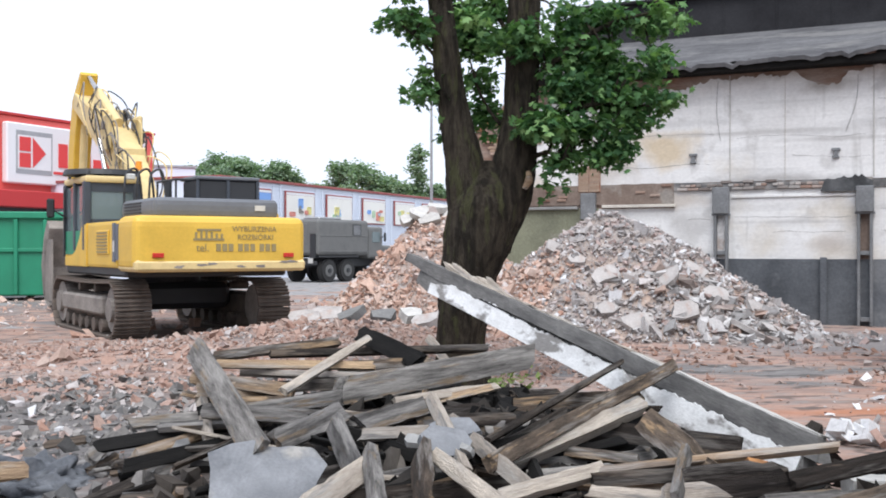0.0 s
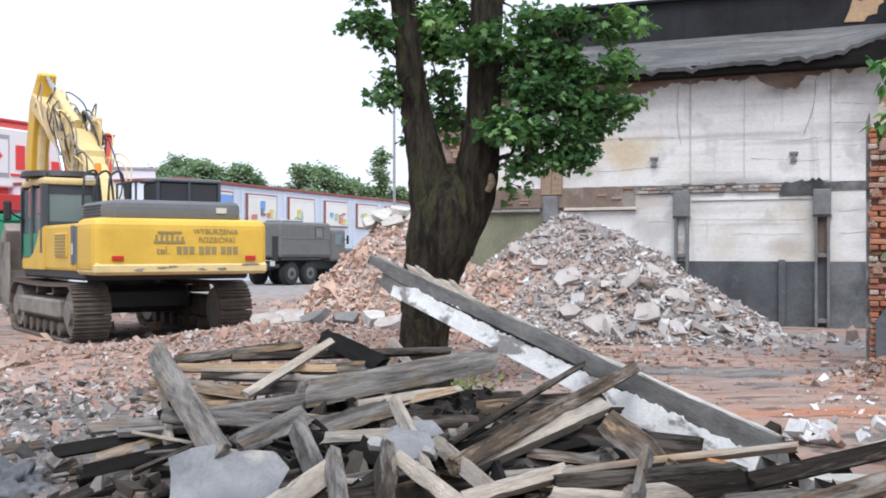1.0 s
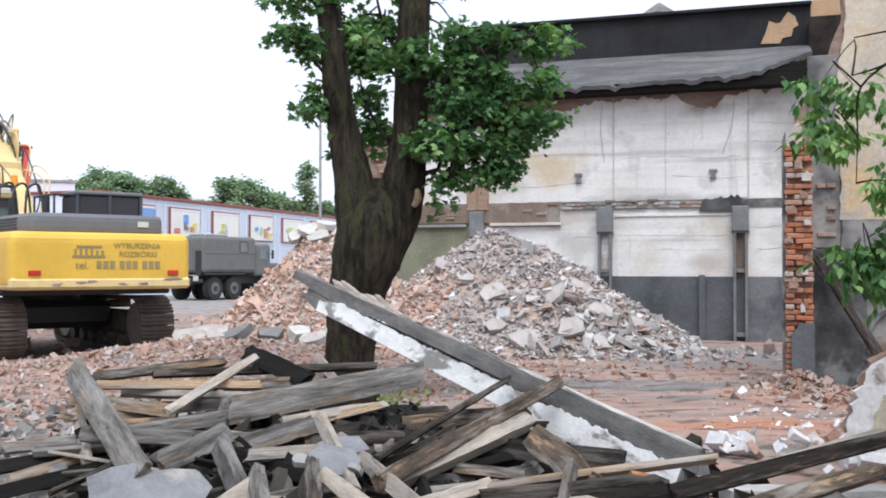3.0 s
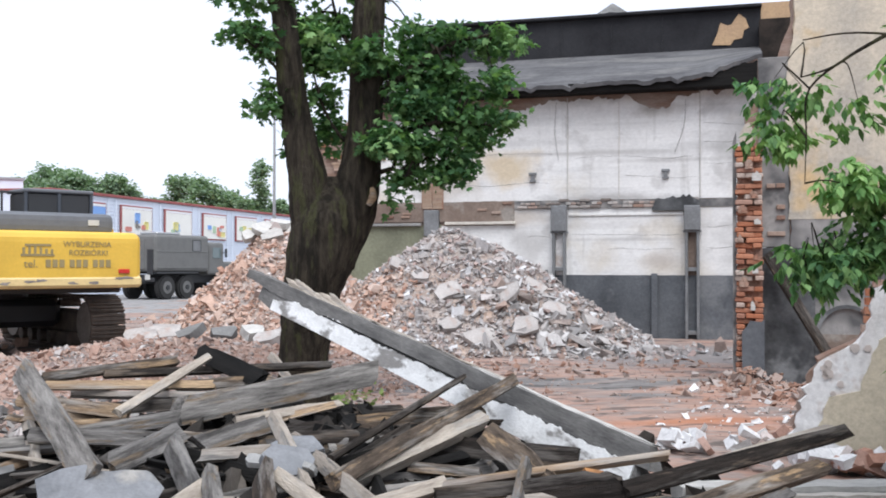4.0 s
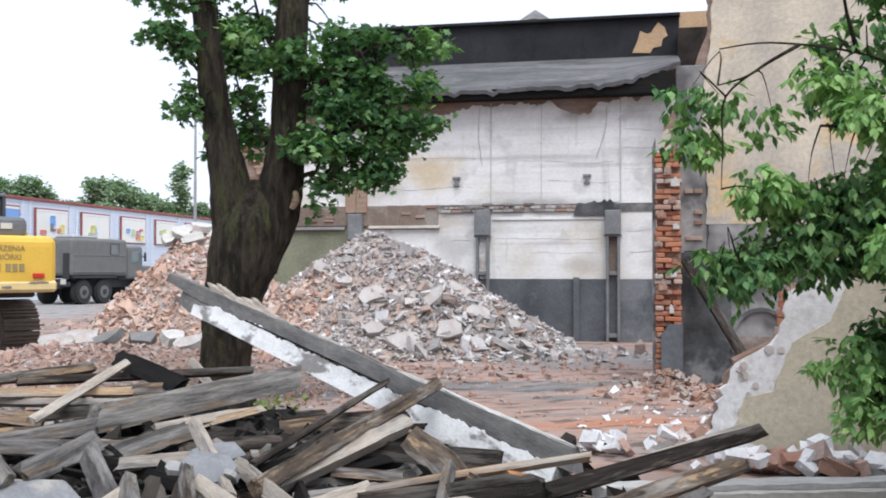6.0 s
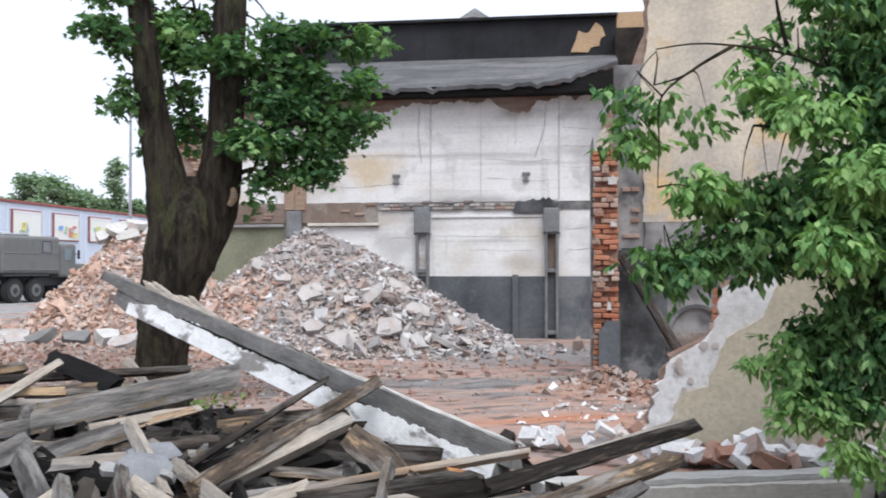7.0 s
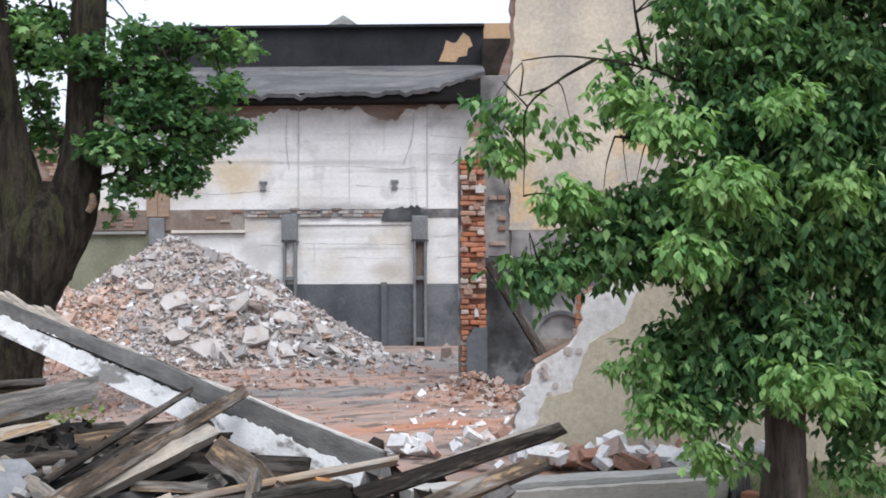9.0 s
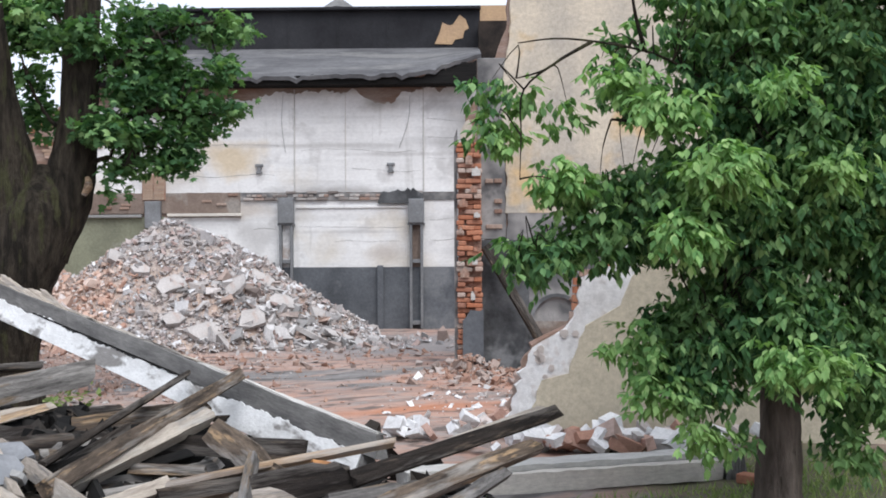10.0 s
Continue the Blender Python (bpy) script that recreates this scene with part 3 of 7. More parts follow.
HALL = hall(23.8)
STREET = pose(0, 0, 0, 0, 0, -0.227) @ pose(-0.09, -0.042, 0)
wall_north = thing("wall_north", HALL, "half-stripped hall wall with white plaster over a grey dado", "wall", kind="structure")
part("brick_core", ragged(-10.3, 5.0, -0.1, lerp_top((-10.3, 4.5), (-9.9, 4.9), (-9.4, 5.3), (-8.6, 5.75), (5, 5.75)), 0.5, 0.14, 0.06, 3, 0.03), BRICK_WALL, wall_north, "bare stained brickwork")
plaster_top = lerp_top((-8.4, 5.2), (-6.2, 5.42), (-5.2, 5.36), (-4.6, 5.5), (-3.9, 5.55), (-3.0, 5.6), (-2.75, 5.52), (-2.6, 5.56), (-2.3, 5.42), (-2.0, 5.22), (-1.6, 5.27), (-1.45, 5.5), (-0.9, 5.6), (0.5, 5.62), (5, 5.6))
torn = random.Random(29)
TORN = [torn.uniform(-0.14, 0.05) for k in range(70)]
plaster_edge = lambda x: plaster_top(x) + float(np.interp((x + 9) * 4.5, range(70), TORN))
part("upper_plaster", ragged(-9.0, 5.0, 3.17, plaster_edge, 0.03, 0.05, 0.03, 4, 0.0), PLASTER, wall_north, "peeling white lime plaster")
part("ledge_band", ragged(-10.2, -5.2, 2.70, lerp_top((-10, 3.17), (-5, 3.17)), 0.05, 0.12, 0.01, 5, -0.015), PLASTER_BROWN, wall_north, "brown stripped band")
part("ledge_band", ragged(-5.2, 0.6, 2.98, lerp_top((-5.2, 3.16), (1, 3.16)), 0.05, 0.08, 0.015, 6, -0.025), PLASTER_GREY, wall_north, "grimy brick string course")
course = random.Random(83)
for row, (z, first) in enumerate(((2.985, -5.12), (3.06, -5.05), (3.135, -5.12))):
    x = first
    while x < -1.0:
        w = 0.12 if row % 2 else 0.245
        if course.random() < (0.75 if row < 2 else 0.35):
            part("brick", box(x, x + w - 0.012, -0.045 - 0.035 * course.random(), -0.01, z, z + 0.062, 0.008), BRICK_GRIMY, wall_north)
        x += w
for k in range(10):
    x, z = course.uniform(-10.0, -5.4), 2.72 + 0.075 * course.randrange(0, 6)
    part("brick", box(x, x + 0.23, -0.03 - 0.02 * course.random(), 0.0, z, z + 0.06, 0.008), BRICK_DULL_BY_PIECE, wall_north)
part("ledge_stain", ragged(-2.0, -0.95, 2.90, lerp_top((-2.0, 2.95), (-1.85, 3.18), (-1.5, 3.20), (-1.2, 3.24), (-0.95, 3.10)), 0.10, 0.07, 0.045, 8, -0.09), SOOT, wall_north, "dark crumbling mortar lump")
part("lower_plaster", ragged(-5.2, 5.0, 1.43, lerp_top((-5.2, 2.98), (5, 2.98)), 0.03, 0.2, 0.004, 9, 0.0), PLASTER, wall_north, "white lower plaster")
part("lower_plaster", ragged(-7.0, -5.2, 0.2, lerp_top((-7.0, 2.60), (-5.2, 2.60)), 0.03, 0.2, 0.003, 10, 0.0), PLASTER, wall_north)
part("moss_panel", ragged(-10.2, -7.0, -0.1, lerp_top((-10.2, 2.62), (-7, 2.62)), 0.03, 0.2, 0.01, 11, 0.0), PLASTER_GREEN, wall_north, "damp green-stained render")
part("dado", ragged(-5.2, 5.0, -0.1, lerp_top((-5.2, 1.43), (5, 1.43)), 0.04, 0.15, 0.004, 12, -0.01), DADO, wall_north, "grey painted dado")
part("lintel", box(-6.9, -5.17, -0.10, 0.0, 2.62, 2.69, 0.01), CREAM, wall_north, "thin pale lintel")
part("lintel", box(-10.1, -7.5, -0.10, 0.0, 2.60, 2.67, 0.01), CONCRETE, wall_north)
part("sill_strip", box(-3.9, -1.3, -0.035, -0.004, 2.80, 2.86, 0.006), PLASTER, wall_north)
part("window_patch", box(-7.5, -6.95, -0.03, 0.02, 3.0, 3.62, 0.004), MORTAR, wall_north, "walled-up brick opening")
for k in range(9):
    for j in range(2):
        part("brick", box(-7.47 + j * 0.26, -7.24 + j * 0.26, -0.05, 0.0, 3.02 + 0.066 * k, 3.075 + 0.066 * k), BRICK_PALE, wall_north)
stump = random.Random(19)
for k in range(60):
    x, z = stump.uniform(-10.2, -8.5), 4.0 + 0.075 * stump.randrange(0, 22)
    if z > float(np.interp(x, (-10.3, -9.9, -9.4, -8.6), (4.5, 4.9, 5.3, 5.75))) - 0.03:
        continue
    part("brick", box(x - 0.12, x + 0.12, -0.02 - 0.03 * stump.random(), 0.04, z, z + 0.062), stump.choice((BRICK, BRICK_PALE)), wall_north)
part("post_stub", box(-7.42, -7.05, -0.12, 0.0, 2.35, 2.98, 0.015), STEEL_GREY, wall_north)
for x, z in ((-1.70, 3.75), (-4.76, 3.74)):
    bm = box(x - 0.09, x + 0.09, -0.06, 0.0, z + 0.03, z + 0.09, 0.006)
    box(x - 0.045, x + 0.045, -0.05, 0.0, z - 0.08, z + 0.03, 0.006, bm)
    box(x - 0.07, x + 0.07, -0.05, 0.0, z - 0.13, z - 0.08, 0.006, bm)
    part("wall_bracket", bm, STEEL_GREY, wall_north, "rusty iron bracket")
for x, z0, z1 in ((-3.94, 3.2, 5.56), (-0.94, 3.2, 5.6), (-2.75, 3.2, 5.5)):
    w = 0.012 if x > -2 or x < -3 else 0.003
    part("conduit", box(x - w, x + w, -0.02, 0.0, z0, z1, 0.003), KERB_PALE if w > 0.01 else CREAM, wall_north, "thin wall conduit")
for x0, z0, x1, z1, bow in ((-4.2, 5.45, -4.15, 4.1, -0.06), (-1.25, 5.4, -1.5, 4.2, 0.08), (-6.6, 4.3, -6.3, 3.5, 0.1)):
    pts, rad = smoothed([(x0, -0.015, z0), ((x0 + x1) / 2 + bow, -0.015, (z0 + z1) / 2), (x1, -0.015, z1)], [0.005] * 3)
    part("loose_cable", tube(pts, rad, 5), CONCRETE, wall_north)
# hairline cracks and dirty joints in the plaster
crack = random.Random(61)
for x0, x1, z in ((-5.9, -4.3, 4.28), (-3.8, -1.1, 4.14), (-0.85, 0.35, 4.42), (-0.85, 0.3, 3.95), (-2.6, -1.0, 3.72), (-6.4, -4.4, 3.55), (-3.85, -1.4, 2.36), (-3.0, -1.5, 2.02), (-0.8, 0.35, 2.5), (-0.8, 0.3, 2.05), (-4.9, -4.35, 2.3), (-0.85, 0.3, 4.9)):
    n_pts = max(4, int((x1 - x0) / 0.16))
    pts, z_now = [], z
    for k in range(n_pts + 1):
        z_now += crack.uniform(-0.025, 0.025)
        pts.append((x0 + (x1 - x0) * k / n_pts, 0.0, z_now))
    part("plaster_crack", tube(pts, [crack.uniform(0.002, 0.007) for p in pts], 5), CONCRETE, wall_north, "thin dark crack in the plaster")
# steel lattice posts built against the wall
for x, zt in ((-4.12, 3.04), (-1.11, 3.0)):
    post = thing("lattice_post", HALL @ pose(x, -0.02, 0), "grey painted built-up steel post against the wall", "post", "hall posts")
    part("flange", box(-0.155, -0.095, -0.16, -0.0, 0, 2.5, 0.008), STEEL_GREY, post)
    part("flange", box(0.095, 0.155, -0.16, -0.0, 0, 2.5, 0.008), STEEL_GREY, post)
    for z in (0.1, 1.52):
        part("batten_plate", box(-0.095, 0.095, -0.13, -0.03, z, z + 0.09, 0.006), STEEL_GREY, post)
    part("head_plate", box(-0.18, 0.18, -0.2, 0.0, 2.44, zt, 0.015), STEEL_GREY, post)
    part("seat_bracket", box(-0.2, 0.2, -0.16, 0.0, 2.40, 2.45, 0.008), STEEL_GREY, post)
    part("web_plate", box(-0.095, 0.095, -0.02, -0.0, 0, 1.43), DADO, post)
    part("web_plate", box(-0.095, 0.095, -0.02, -0.0, 1.43, 2.44), WALL_WASH if x < -2 else PLASTER_BROWN, post)
post = thing("short_post", HALL @ pose(-1.95, -0.03, 0), "short grey pilaster standing in the dado", "post")
part("shaft", box(-0.07, 0.07, -0.07, 0, -0.05, 1.47, 0.01), DADO, post)
pipe = thing("drain_pipe", HALL @ pose(-4.42, -0.06, 0), "grey drain pipe beside a steel post", "pipe")
part("pipe_run", rod((0, 0, -0.1), (0, 0, 1.55), 0.035), STEEL_GREY, pipe)
part("collar", rod((0, 0, 1.05), (0, 0, 1.12), 0.05), STEEL_GREY, pipe)

# roof
roof = thing("roof", HALL, "sagging grey felt lean-to roof under a black clerestory", "roof", kind="structure")
bm, rnd = bmesh.new(), random.Random(21)
cols = []
n = 60
for i in range(n + 1):
    x = -8.6 + 9.0 * i / n
    ez = float(np.interp(x, (-8.6, -6.3, -3.9, -1.0, 0.1, 0.4), (5.80, 5.80, 5.76, 5.86, 6.18, 6.25)))
    ey = -0.6 + rnd.uniform(-0.02, 0.02) + float(np.interp(x, (-1.0, 0.2), (0, 0.1)))
    col = []
    for t in (0, 0.12, 0.35, 0.65, 1.0):
        y = ey + (3.0 - ey) * t
        z = ez + (7.12 - ez) * t + 0.012 * math.sin(1.3 * x + 5 * t) * (1 - t) + ((rnd.uniform(-0.015, 0.015) - (0.07 if rnd.random() < 0.10 else 0)) if t == 0 else 0)
        col.append((bm.verts.new((x, y, z)), bm.verts.new((x, y + 0.02, z - 0.09))))
    cols.append(col)
for a, b in zip(cols, cols[1:]):
    for k in range(4):
        bm.faces.new((a[k][0], b[k][0], b[k + 1][0], a[k + 1][0]))
        bm.faces.new((a[k][1], a[k + 1][1], b[k + 1][1], b[k][1]))
    bm.faces.new((a[0][0], a[0][1], b[0][1], b[0][0]))
for col in (cols[0], cols[-1]):
    for k in range(4):
        bm.faces.new((col[k][0], col[k + 1][0], col[k + 1][1], col[k][1]))
bmesh.ops.recalc_face_normals(bm, faces=bm.faces[:])
part("felt_slope", bm, TAR_GREY, roof, "weathered grey roofing felt")
# soffit coloured near-black in place of the shade under the eaves
part("eaves_soffit", ragged(-8.4, 0.3, 5.6, lerp_top((-8.4, 5.72), (-1.0, 5.80), (0.1, 6.1), (0.4, 6.15)), 0.75, 0.10, 0.06, 22, -0.50), WOOD_CHAR_SHADE, roof, "near-black eaves strip that carries the shade under the felt")
part("clerestory", box(-8.6, 0.42, 3.0, 3.15, 6.9, 8.10), TAR, roof, "black tarred clerestory wall")
for x in (-7.2, -5.9, -4.6, -3.3, -2.0):
    part("felt_seam", box(x - 0.02, x + 0.02, 2.985, 3.0, 7.14, 8.05), TAR, roof)
part("top_deck", box(-8.7, 0.45, 2.85, 9.0, 8.10, 8.19, 0.02), TAR, roof)
hole = bmesh.new()
ring = [hole.verts.new(p) for p in ((-0.75, 2.98, 7.22), (-0.62, 2.98, 7.52), (-0.55, 2.98, 7.78), (-0.38, 2.98, 7.70), (-0.28, 2.98, 7.72), (-0.10, 2.98, 7.98), (0.06, 2.98, 7.85), (0.14, 2.98, 7.62), (0.02, 2.98, 7.55), (-0.02, 2.98, 7.36), (-0.22, 2.98, 7.33), (-0.3, 2.98, 7.2))]
face = hole.faces.new(ring)
ext = bmesh.ops.extrude_face_region(hole, geom=[face])
bmesh.ops.translate(hole, verts=[v for v in ext["geom"] if isinstance(v, bmesh.types.BMVert)], vec=(0, 0.015, 0))
bmesh.ops.recalc_face_normals(hole, faces=hole.faces[:])
part("bare_board_patch", hole, TAN_BOARD, roof, "bare tan boarding where the felt tore off")
part("end_panel", box(0.43, 1.6, 3.0, 3.12, 7.66, 8.22), TAN_BOARD, roof, "tan boarded gable end")
# closed panel; its dark colour replaces the shade inside the roof
part("end_void", box(0.38, 1.5, 2.3, 2.97, 5.7, 7.655), ROOF_VOID_DARK, roof, "dark brown panel with the shade of the roof space in its colour")
vent = thing("roof_ventilator", HALL @ pose(-3.33, 3.6, 8.19), "grey pyramid-capped roof ventilator", "ventilator")
part("drum", box(-0.32, 0.32, -0.32, 0.32, 0, 0.08), CONCRETE_DARK, vent)
bm = bmesh.new()
bmesh.ops.create_cone(bm, cap_ends=True, segments=8, radius1=0.56, radius2=0.03, depth=0.36, matrix=Matrix.Translation((0, 0, 0.24)))
part("cap", bm, CONCRETE_DARK, vent)
part("wall_back", box(-8.6, 9.0, 9.0, 9.3, -0.1, 8.1), BRICK_WALL, roof)

# gable wall that runs towards the street, with its broken brick pier
GABLE = hall(15.2)
gable = thing("wall_gable", GABLE, "tall gable wall with flaking warm plaster and a broken brick edge", "wall", kind="structure")
def broken_side(bm, x_of_z, x1, y0, y1, z0, z1, n, seed, jag=0.05):
    rnd, rows = random.Random(seed), []
    for i in range(n + 1):
        z = z0 + (z1 - z0) * i / n
        x = x_of_z(z) + rnd.uniform(-jag, jag)
        rows.append([bm.verts.new(p) for p in ((x, y0, z), (x1, y0, z), (x1, y1, z), (x + rnd.uniform(-jag, jag), y1, z))])
    for a, b in zip(rows, rows[1:]):
        for k in range(4):
            bm.faces.new((a[k], a[(k + 1) % 4], b[(k + 1) % 4], b[k]))
    bm.faces.new(rows[0][::-1])
    bm.faces.new(rows[-1])
    bmesh.ops.recalc_face_normals(bm, faces=bm.faces[:])
    return bm
part("brick_core", broken_side(bmesh.new(), lerp_top((0, 0.30), (3.0, 0.30), (3.7, 0.0), (4.2, 0.26), (4.5, 0.42), (5.05, 0.64), (7.5, 0.72)), 9.0, 0.05, 0.45, -0.1, 7.6, 60, 31, 0.018), BRICK_WALL, gable, "broken brick cross-section")
part("upper_plaster", broken_side(bmesh.new(), lerp_top((2.9, 0.62), (4.2, 0.56), (5.0, 0.70), (7.5, 0.74)), 9.0, 0.0, 0.05, 2.3, 7.5, 50, 32, 0.02), PLASTER_WARM, gable, "flaking warm cream plaster")
part("lower_plaster", broken_side(bmesh.new(), lerp_top((0, 0.66), (2.3, 0.64)), 9.0, 0.004, 0.05, -0.1, 2.3, 30, 33, 0.02), PLASTER_GREY, gable, "grimy grey lower plaster")
part("corner_strip", box(0.20, 0.62, 0.02, 0.049, 1.91, 4.6, 0.01), PLASTER_GREY, gable, "grey cement strip")
part("dark_strip", broken_side(bmesh.new(), lambda z: 0.20, 0.95, -0.012, 0.02, -0.1, 1.9, 14, 45, 0.0), SOOT, gable, "dark sooty render")
strip = random.Random(53)
for k in range(19):
    z = 1.62 + 0.075 * k
    for x in ((0.37, 0.50) if k % 2 else (0.44,)):
        if strip.random() < 0.2:
            part("brick", box(x - (0.058 if k % 2 else 0.12), x + (0.058 if k % 2 else 0.12), -0.01 - 0.03 * strip.random(), 0.06, z, z + 0.062, 0.005), BRICK_DULL_BY_PIECE, gable)
arch = bmesh.new()
rim = []
for k in range(13):
    a = math.pi * k / 12
    rim.append((1.36 - 0.36 * math.cos(a), 0.70 + 0.36 * math.sin(a)))
outline = [(1.0, 0.2)] + rim + [(1.72, 0.2)]
inner = [arch.verts.new((x, 0.0, z)) for x, z in outline]
outer = [arch.verts.new((1.36 + (x - 1.36) * 1.14, 0.0, 0.2 if z < 0.21 else 0.70 + (z - 0.70) * 1.14)) for x, z in outline]
for a, b, c, d in zip(inner, inner[1:], outer, outer[1:]):
    arch.faces.new((a, b, d, c))
ext = bmesh.ops.extrude_face_region(arch, geom=arch.faces[:])
bmesh.ops.translate(arch, verts=[v for v in ext["geom"] if isinstance(v, bmesh.types.BMVert)], vec=(0, -0.05, 0))
bmesh.ops.recalc_face_normals(arch, faces=arch.faces[:])
part("arch_rim", arch, SOOT, gable, "dark rim of a walled-up arch")
part("arch_infill", box(1.02, 1.70, -0.006, 0.0, 0.1, 0.7), PLASTER_BROWN, gable)
pier = thing("brick_pier", hall(15.0), "ragged red brick end of a broken cross wall", "wall", kind="structure")
part("pier_core", ragged(-0.09, 0.25, -0.1, lerp_top((-0.09, 3.15), (0.1, 3.35), (0.25, 3.1)), 0.7, 0.08, 0.05, 35, 0.06), MORTAR, pier)
part("plaster_edge", ragged(-0.15, -0.10, 0.1, lerp_top((-0.15, 3.4), (-0.1, 3.5)), 0.6, 0.03, 0.05, 36, 0.05), PLASTER_GREY, pier)
part("plinth_plaster", ragged(-0.03, 0.27, -0.1, lerp_top((-0.03, 0.72), (0.05, 0.86), (0.27, 0.9)), 0.08, 0.05, 0.03, 37, -0.10), DADO, pier, "grey plaster left on the pier foot")
part("capping", ragged(-0.05, 0.12, 3.1, lerp_top((-0.05, 3.5), (0.05, 3.75), (0.12, 3.6)), 0.3, 0.05, 0.05, 38, 0.12), PLASTER_WARM, pier)

# beige garden wall, broken off at one end
BW = STREET @ hall(9.2)
garden = thing("wall_garden", BW, "beige rendered wall broken off in a slanting edge", "wall", kind="structure")
slant = lerp_top((-0.1, 0.36), (0.3, 0.43), (0.45, 0.46), (0.80, 0.58), (0.92, 0.70), (1.02, 0.93), (1.12, 1.02), (1.45, 1.04), (1.56, 1.28), (2.2, 1.9), (2.5, 2.6))
part("brick_core", broken_side(bmesh.new(), slant, 6.5, 0.03, 0.32, -0.1, 2.4, 44, 41, 0.03), BRICK_WALL, garden)
part("white_coat", broken_side(bmesh.new(), lambda z: slant(z) + 0.005, 6.4, 0.0, 0.03, -0.1, 2.35, 44, 42, 0.03), WALL_WASH, garden, "white base coat laid bare")
dab = random.Random(37)
for k in range(9):
    z = dab.uniform(0.42, 1.02)
    x = slant(z) + dab.uniform(0.07, 0.26)
    r = dab.uniform(0.022, 0.042)
    bm = rod((x, -0.012, z), (x, 0.002, z), r, None, 11)
    for v in bm.verts:
        v.co.x += dab.uniform(-0.2, 0.2) * r
        v.co.z += dab.uniform(-0.25, 0.25) * r
    part("mortar_dab", bm, ADHESIVE, garden, "round dab of dried adhesive")
part("beige_render", broken_side(bmesh.new(), lerp_top((-0.1, 0.55), (0.3, 0.62), (0.57, 0.70), (0.61, 0.94), (0.87, 1.02), (1.05, 1.10), (1.22, 1.40), (1.5, 1.52), (2.2, 2.0), (2.5, 2.7)), 6.4, -0.02, 0.0, -0.1, 2.3, 40, 43, 0.012), BEIGE, garden, "smooth beige render")
for k in range(9):
    z = 1.1 + 0.075 * k
    for j in range(2):
        x = slant(z) + 0.07 + 0.2 * j
        part("brick", box(x - 0.11, x + 0.11, 0.02, 0.14, z, z + 0.06), BRICK, garden)


# ---- rubble mounds ----
mx_, my_ = np.meshgrid(np.arange(-4, 8.6, 0.14), np.arange(17.0, 25.2, 0.14))
mz_ = mound_height(mx_, my_) - 0.06
mi = np.arange(mx_.size).reshape(mx_.shape)
mf = np.stack([mi[:-1, :-1], mi[:-1, 1:], mi[1:, 1:], mi[1:, :-1]], -1).reshape(-1, 4)
mound = raw("rubble_mound", np.stack([mx_, my_, np.where(mz_ > 0, mz_, -0.2)], -1).reshape(-1, 3).tolist(), mf.tolist(), MOUND_SOIL)
tagged(mound, "high mound of crushed brick and concrete", "rubble", kind="stuff")
rng = np.random.default_rng(7)


def on_mound(count, x0, x1, y0, y1, red_side, seed):
    g = np.random.default_rng(seed)
    out = []
    while len(out) < count:
        x, y = g.uniform(x0, x1), g.uniform(y0, y1)
        z = float(mound_height(np.array(x), np.array(y)))
        if z < 0.02:
            continue
        edge = 1.9 + 0.35 * math.sin(2.3 * y) + g.normal(0, 0.35)
        if (x < edge) == red_side:
            out.append((x, y, z))
    return np.array(out)


def mixed_sizes(n, seed, small, big, power=3.0):
    g = np.random.default_rng(seed)
    return small + (big - small) * g.random(n) ** power


for lab, red, mat_, seed in (("broken red bricks and dust heaped on the mound", True, RUBBLE_RED, 51), ("grey concrete lumps heaped on the mound", False, RUBBLE_GREY, 52)):
    p = on_mound(21000, -4, 8.4, 17.2, 22.6, red, seed)
    sz = mixed_sizes(len(p), seed + 9, 0.016, 0.14, 9.0)
    sz[:70] = mixed_sizes(70, seed + 10, 0.12, 0.34, 2.2)
    stuff("rubble", p, sz, mat_, lab, "rubble", seed)
# white fragments spilt down the front of the grey mound
g = np.random.default_rng(61)
p = np.stack([g.normal(5.2, 0.9, 420), g.normal(18.9, 0.55, 420), np.zeros(420)], 1)
p[:, 2] = np.maximum(mound_height(p[:, 0], p[:, 1]), 0) + 0.03
stuff("white_rubble", p, mixed_sizes(420, 62, 0.05, 0.34, 3.6), RUBBLE_PALE, "white plaster and tile fragments at the foot of the mound", "rubble", 63, 0.4)


def slab(place, size, turn, material, label, seed, name="concrete_slab", group="loose slabs", cat="slab", n=7, dev=(0.7, 1.1)):
    """A broken flat slab with a chipped outline."""
    rnd, bm = random.Random(seed), bmesh.new()
    ring = []
    spin = rnd.uniform(0, 1)
    for k in range(n):
        a = 2 * math.pi * (k + spin + rnd.uniform(-0.3, 0.3)) / n
        c, s = math.cos(a), math.sin(a)
        r = 1 / max(abs(c), abs(s)) ** 0.9 * rnd.uniform(*dev)
        ring.append(bm.verts.new((c * r * size[0] / 2, s * r * size[1] / 2, 0)))
    f = bm.faces.new(ring)
    ext = bmesh.ops.extrude_face_region(bm, geom=[f])
    for v in ext["geom"]:
        if isinstance(v, bmesh.types.BMVert):
            v.co += Vector((rnd.uniform(-0.06, 0.06) * size[0], rnd.uniform(-0.06, 0.06) * size[1], size[2]))
    bmesh.ops.recalc_face_normals(bm, faces=bm.faces[:])
    ob = part(name, bm, material)
    ob.matrix_world = pose(*place, *turn)
    return tagged(ob, label, cat, group)


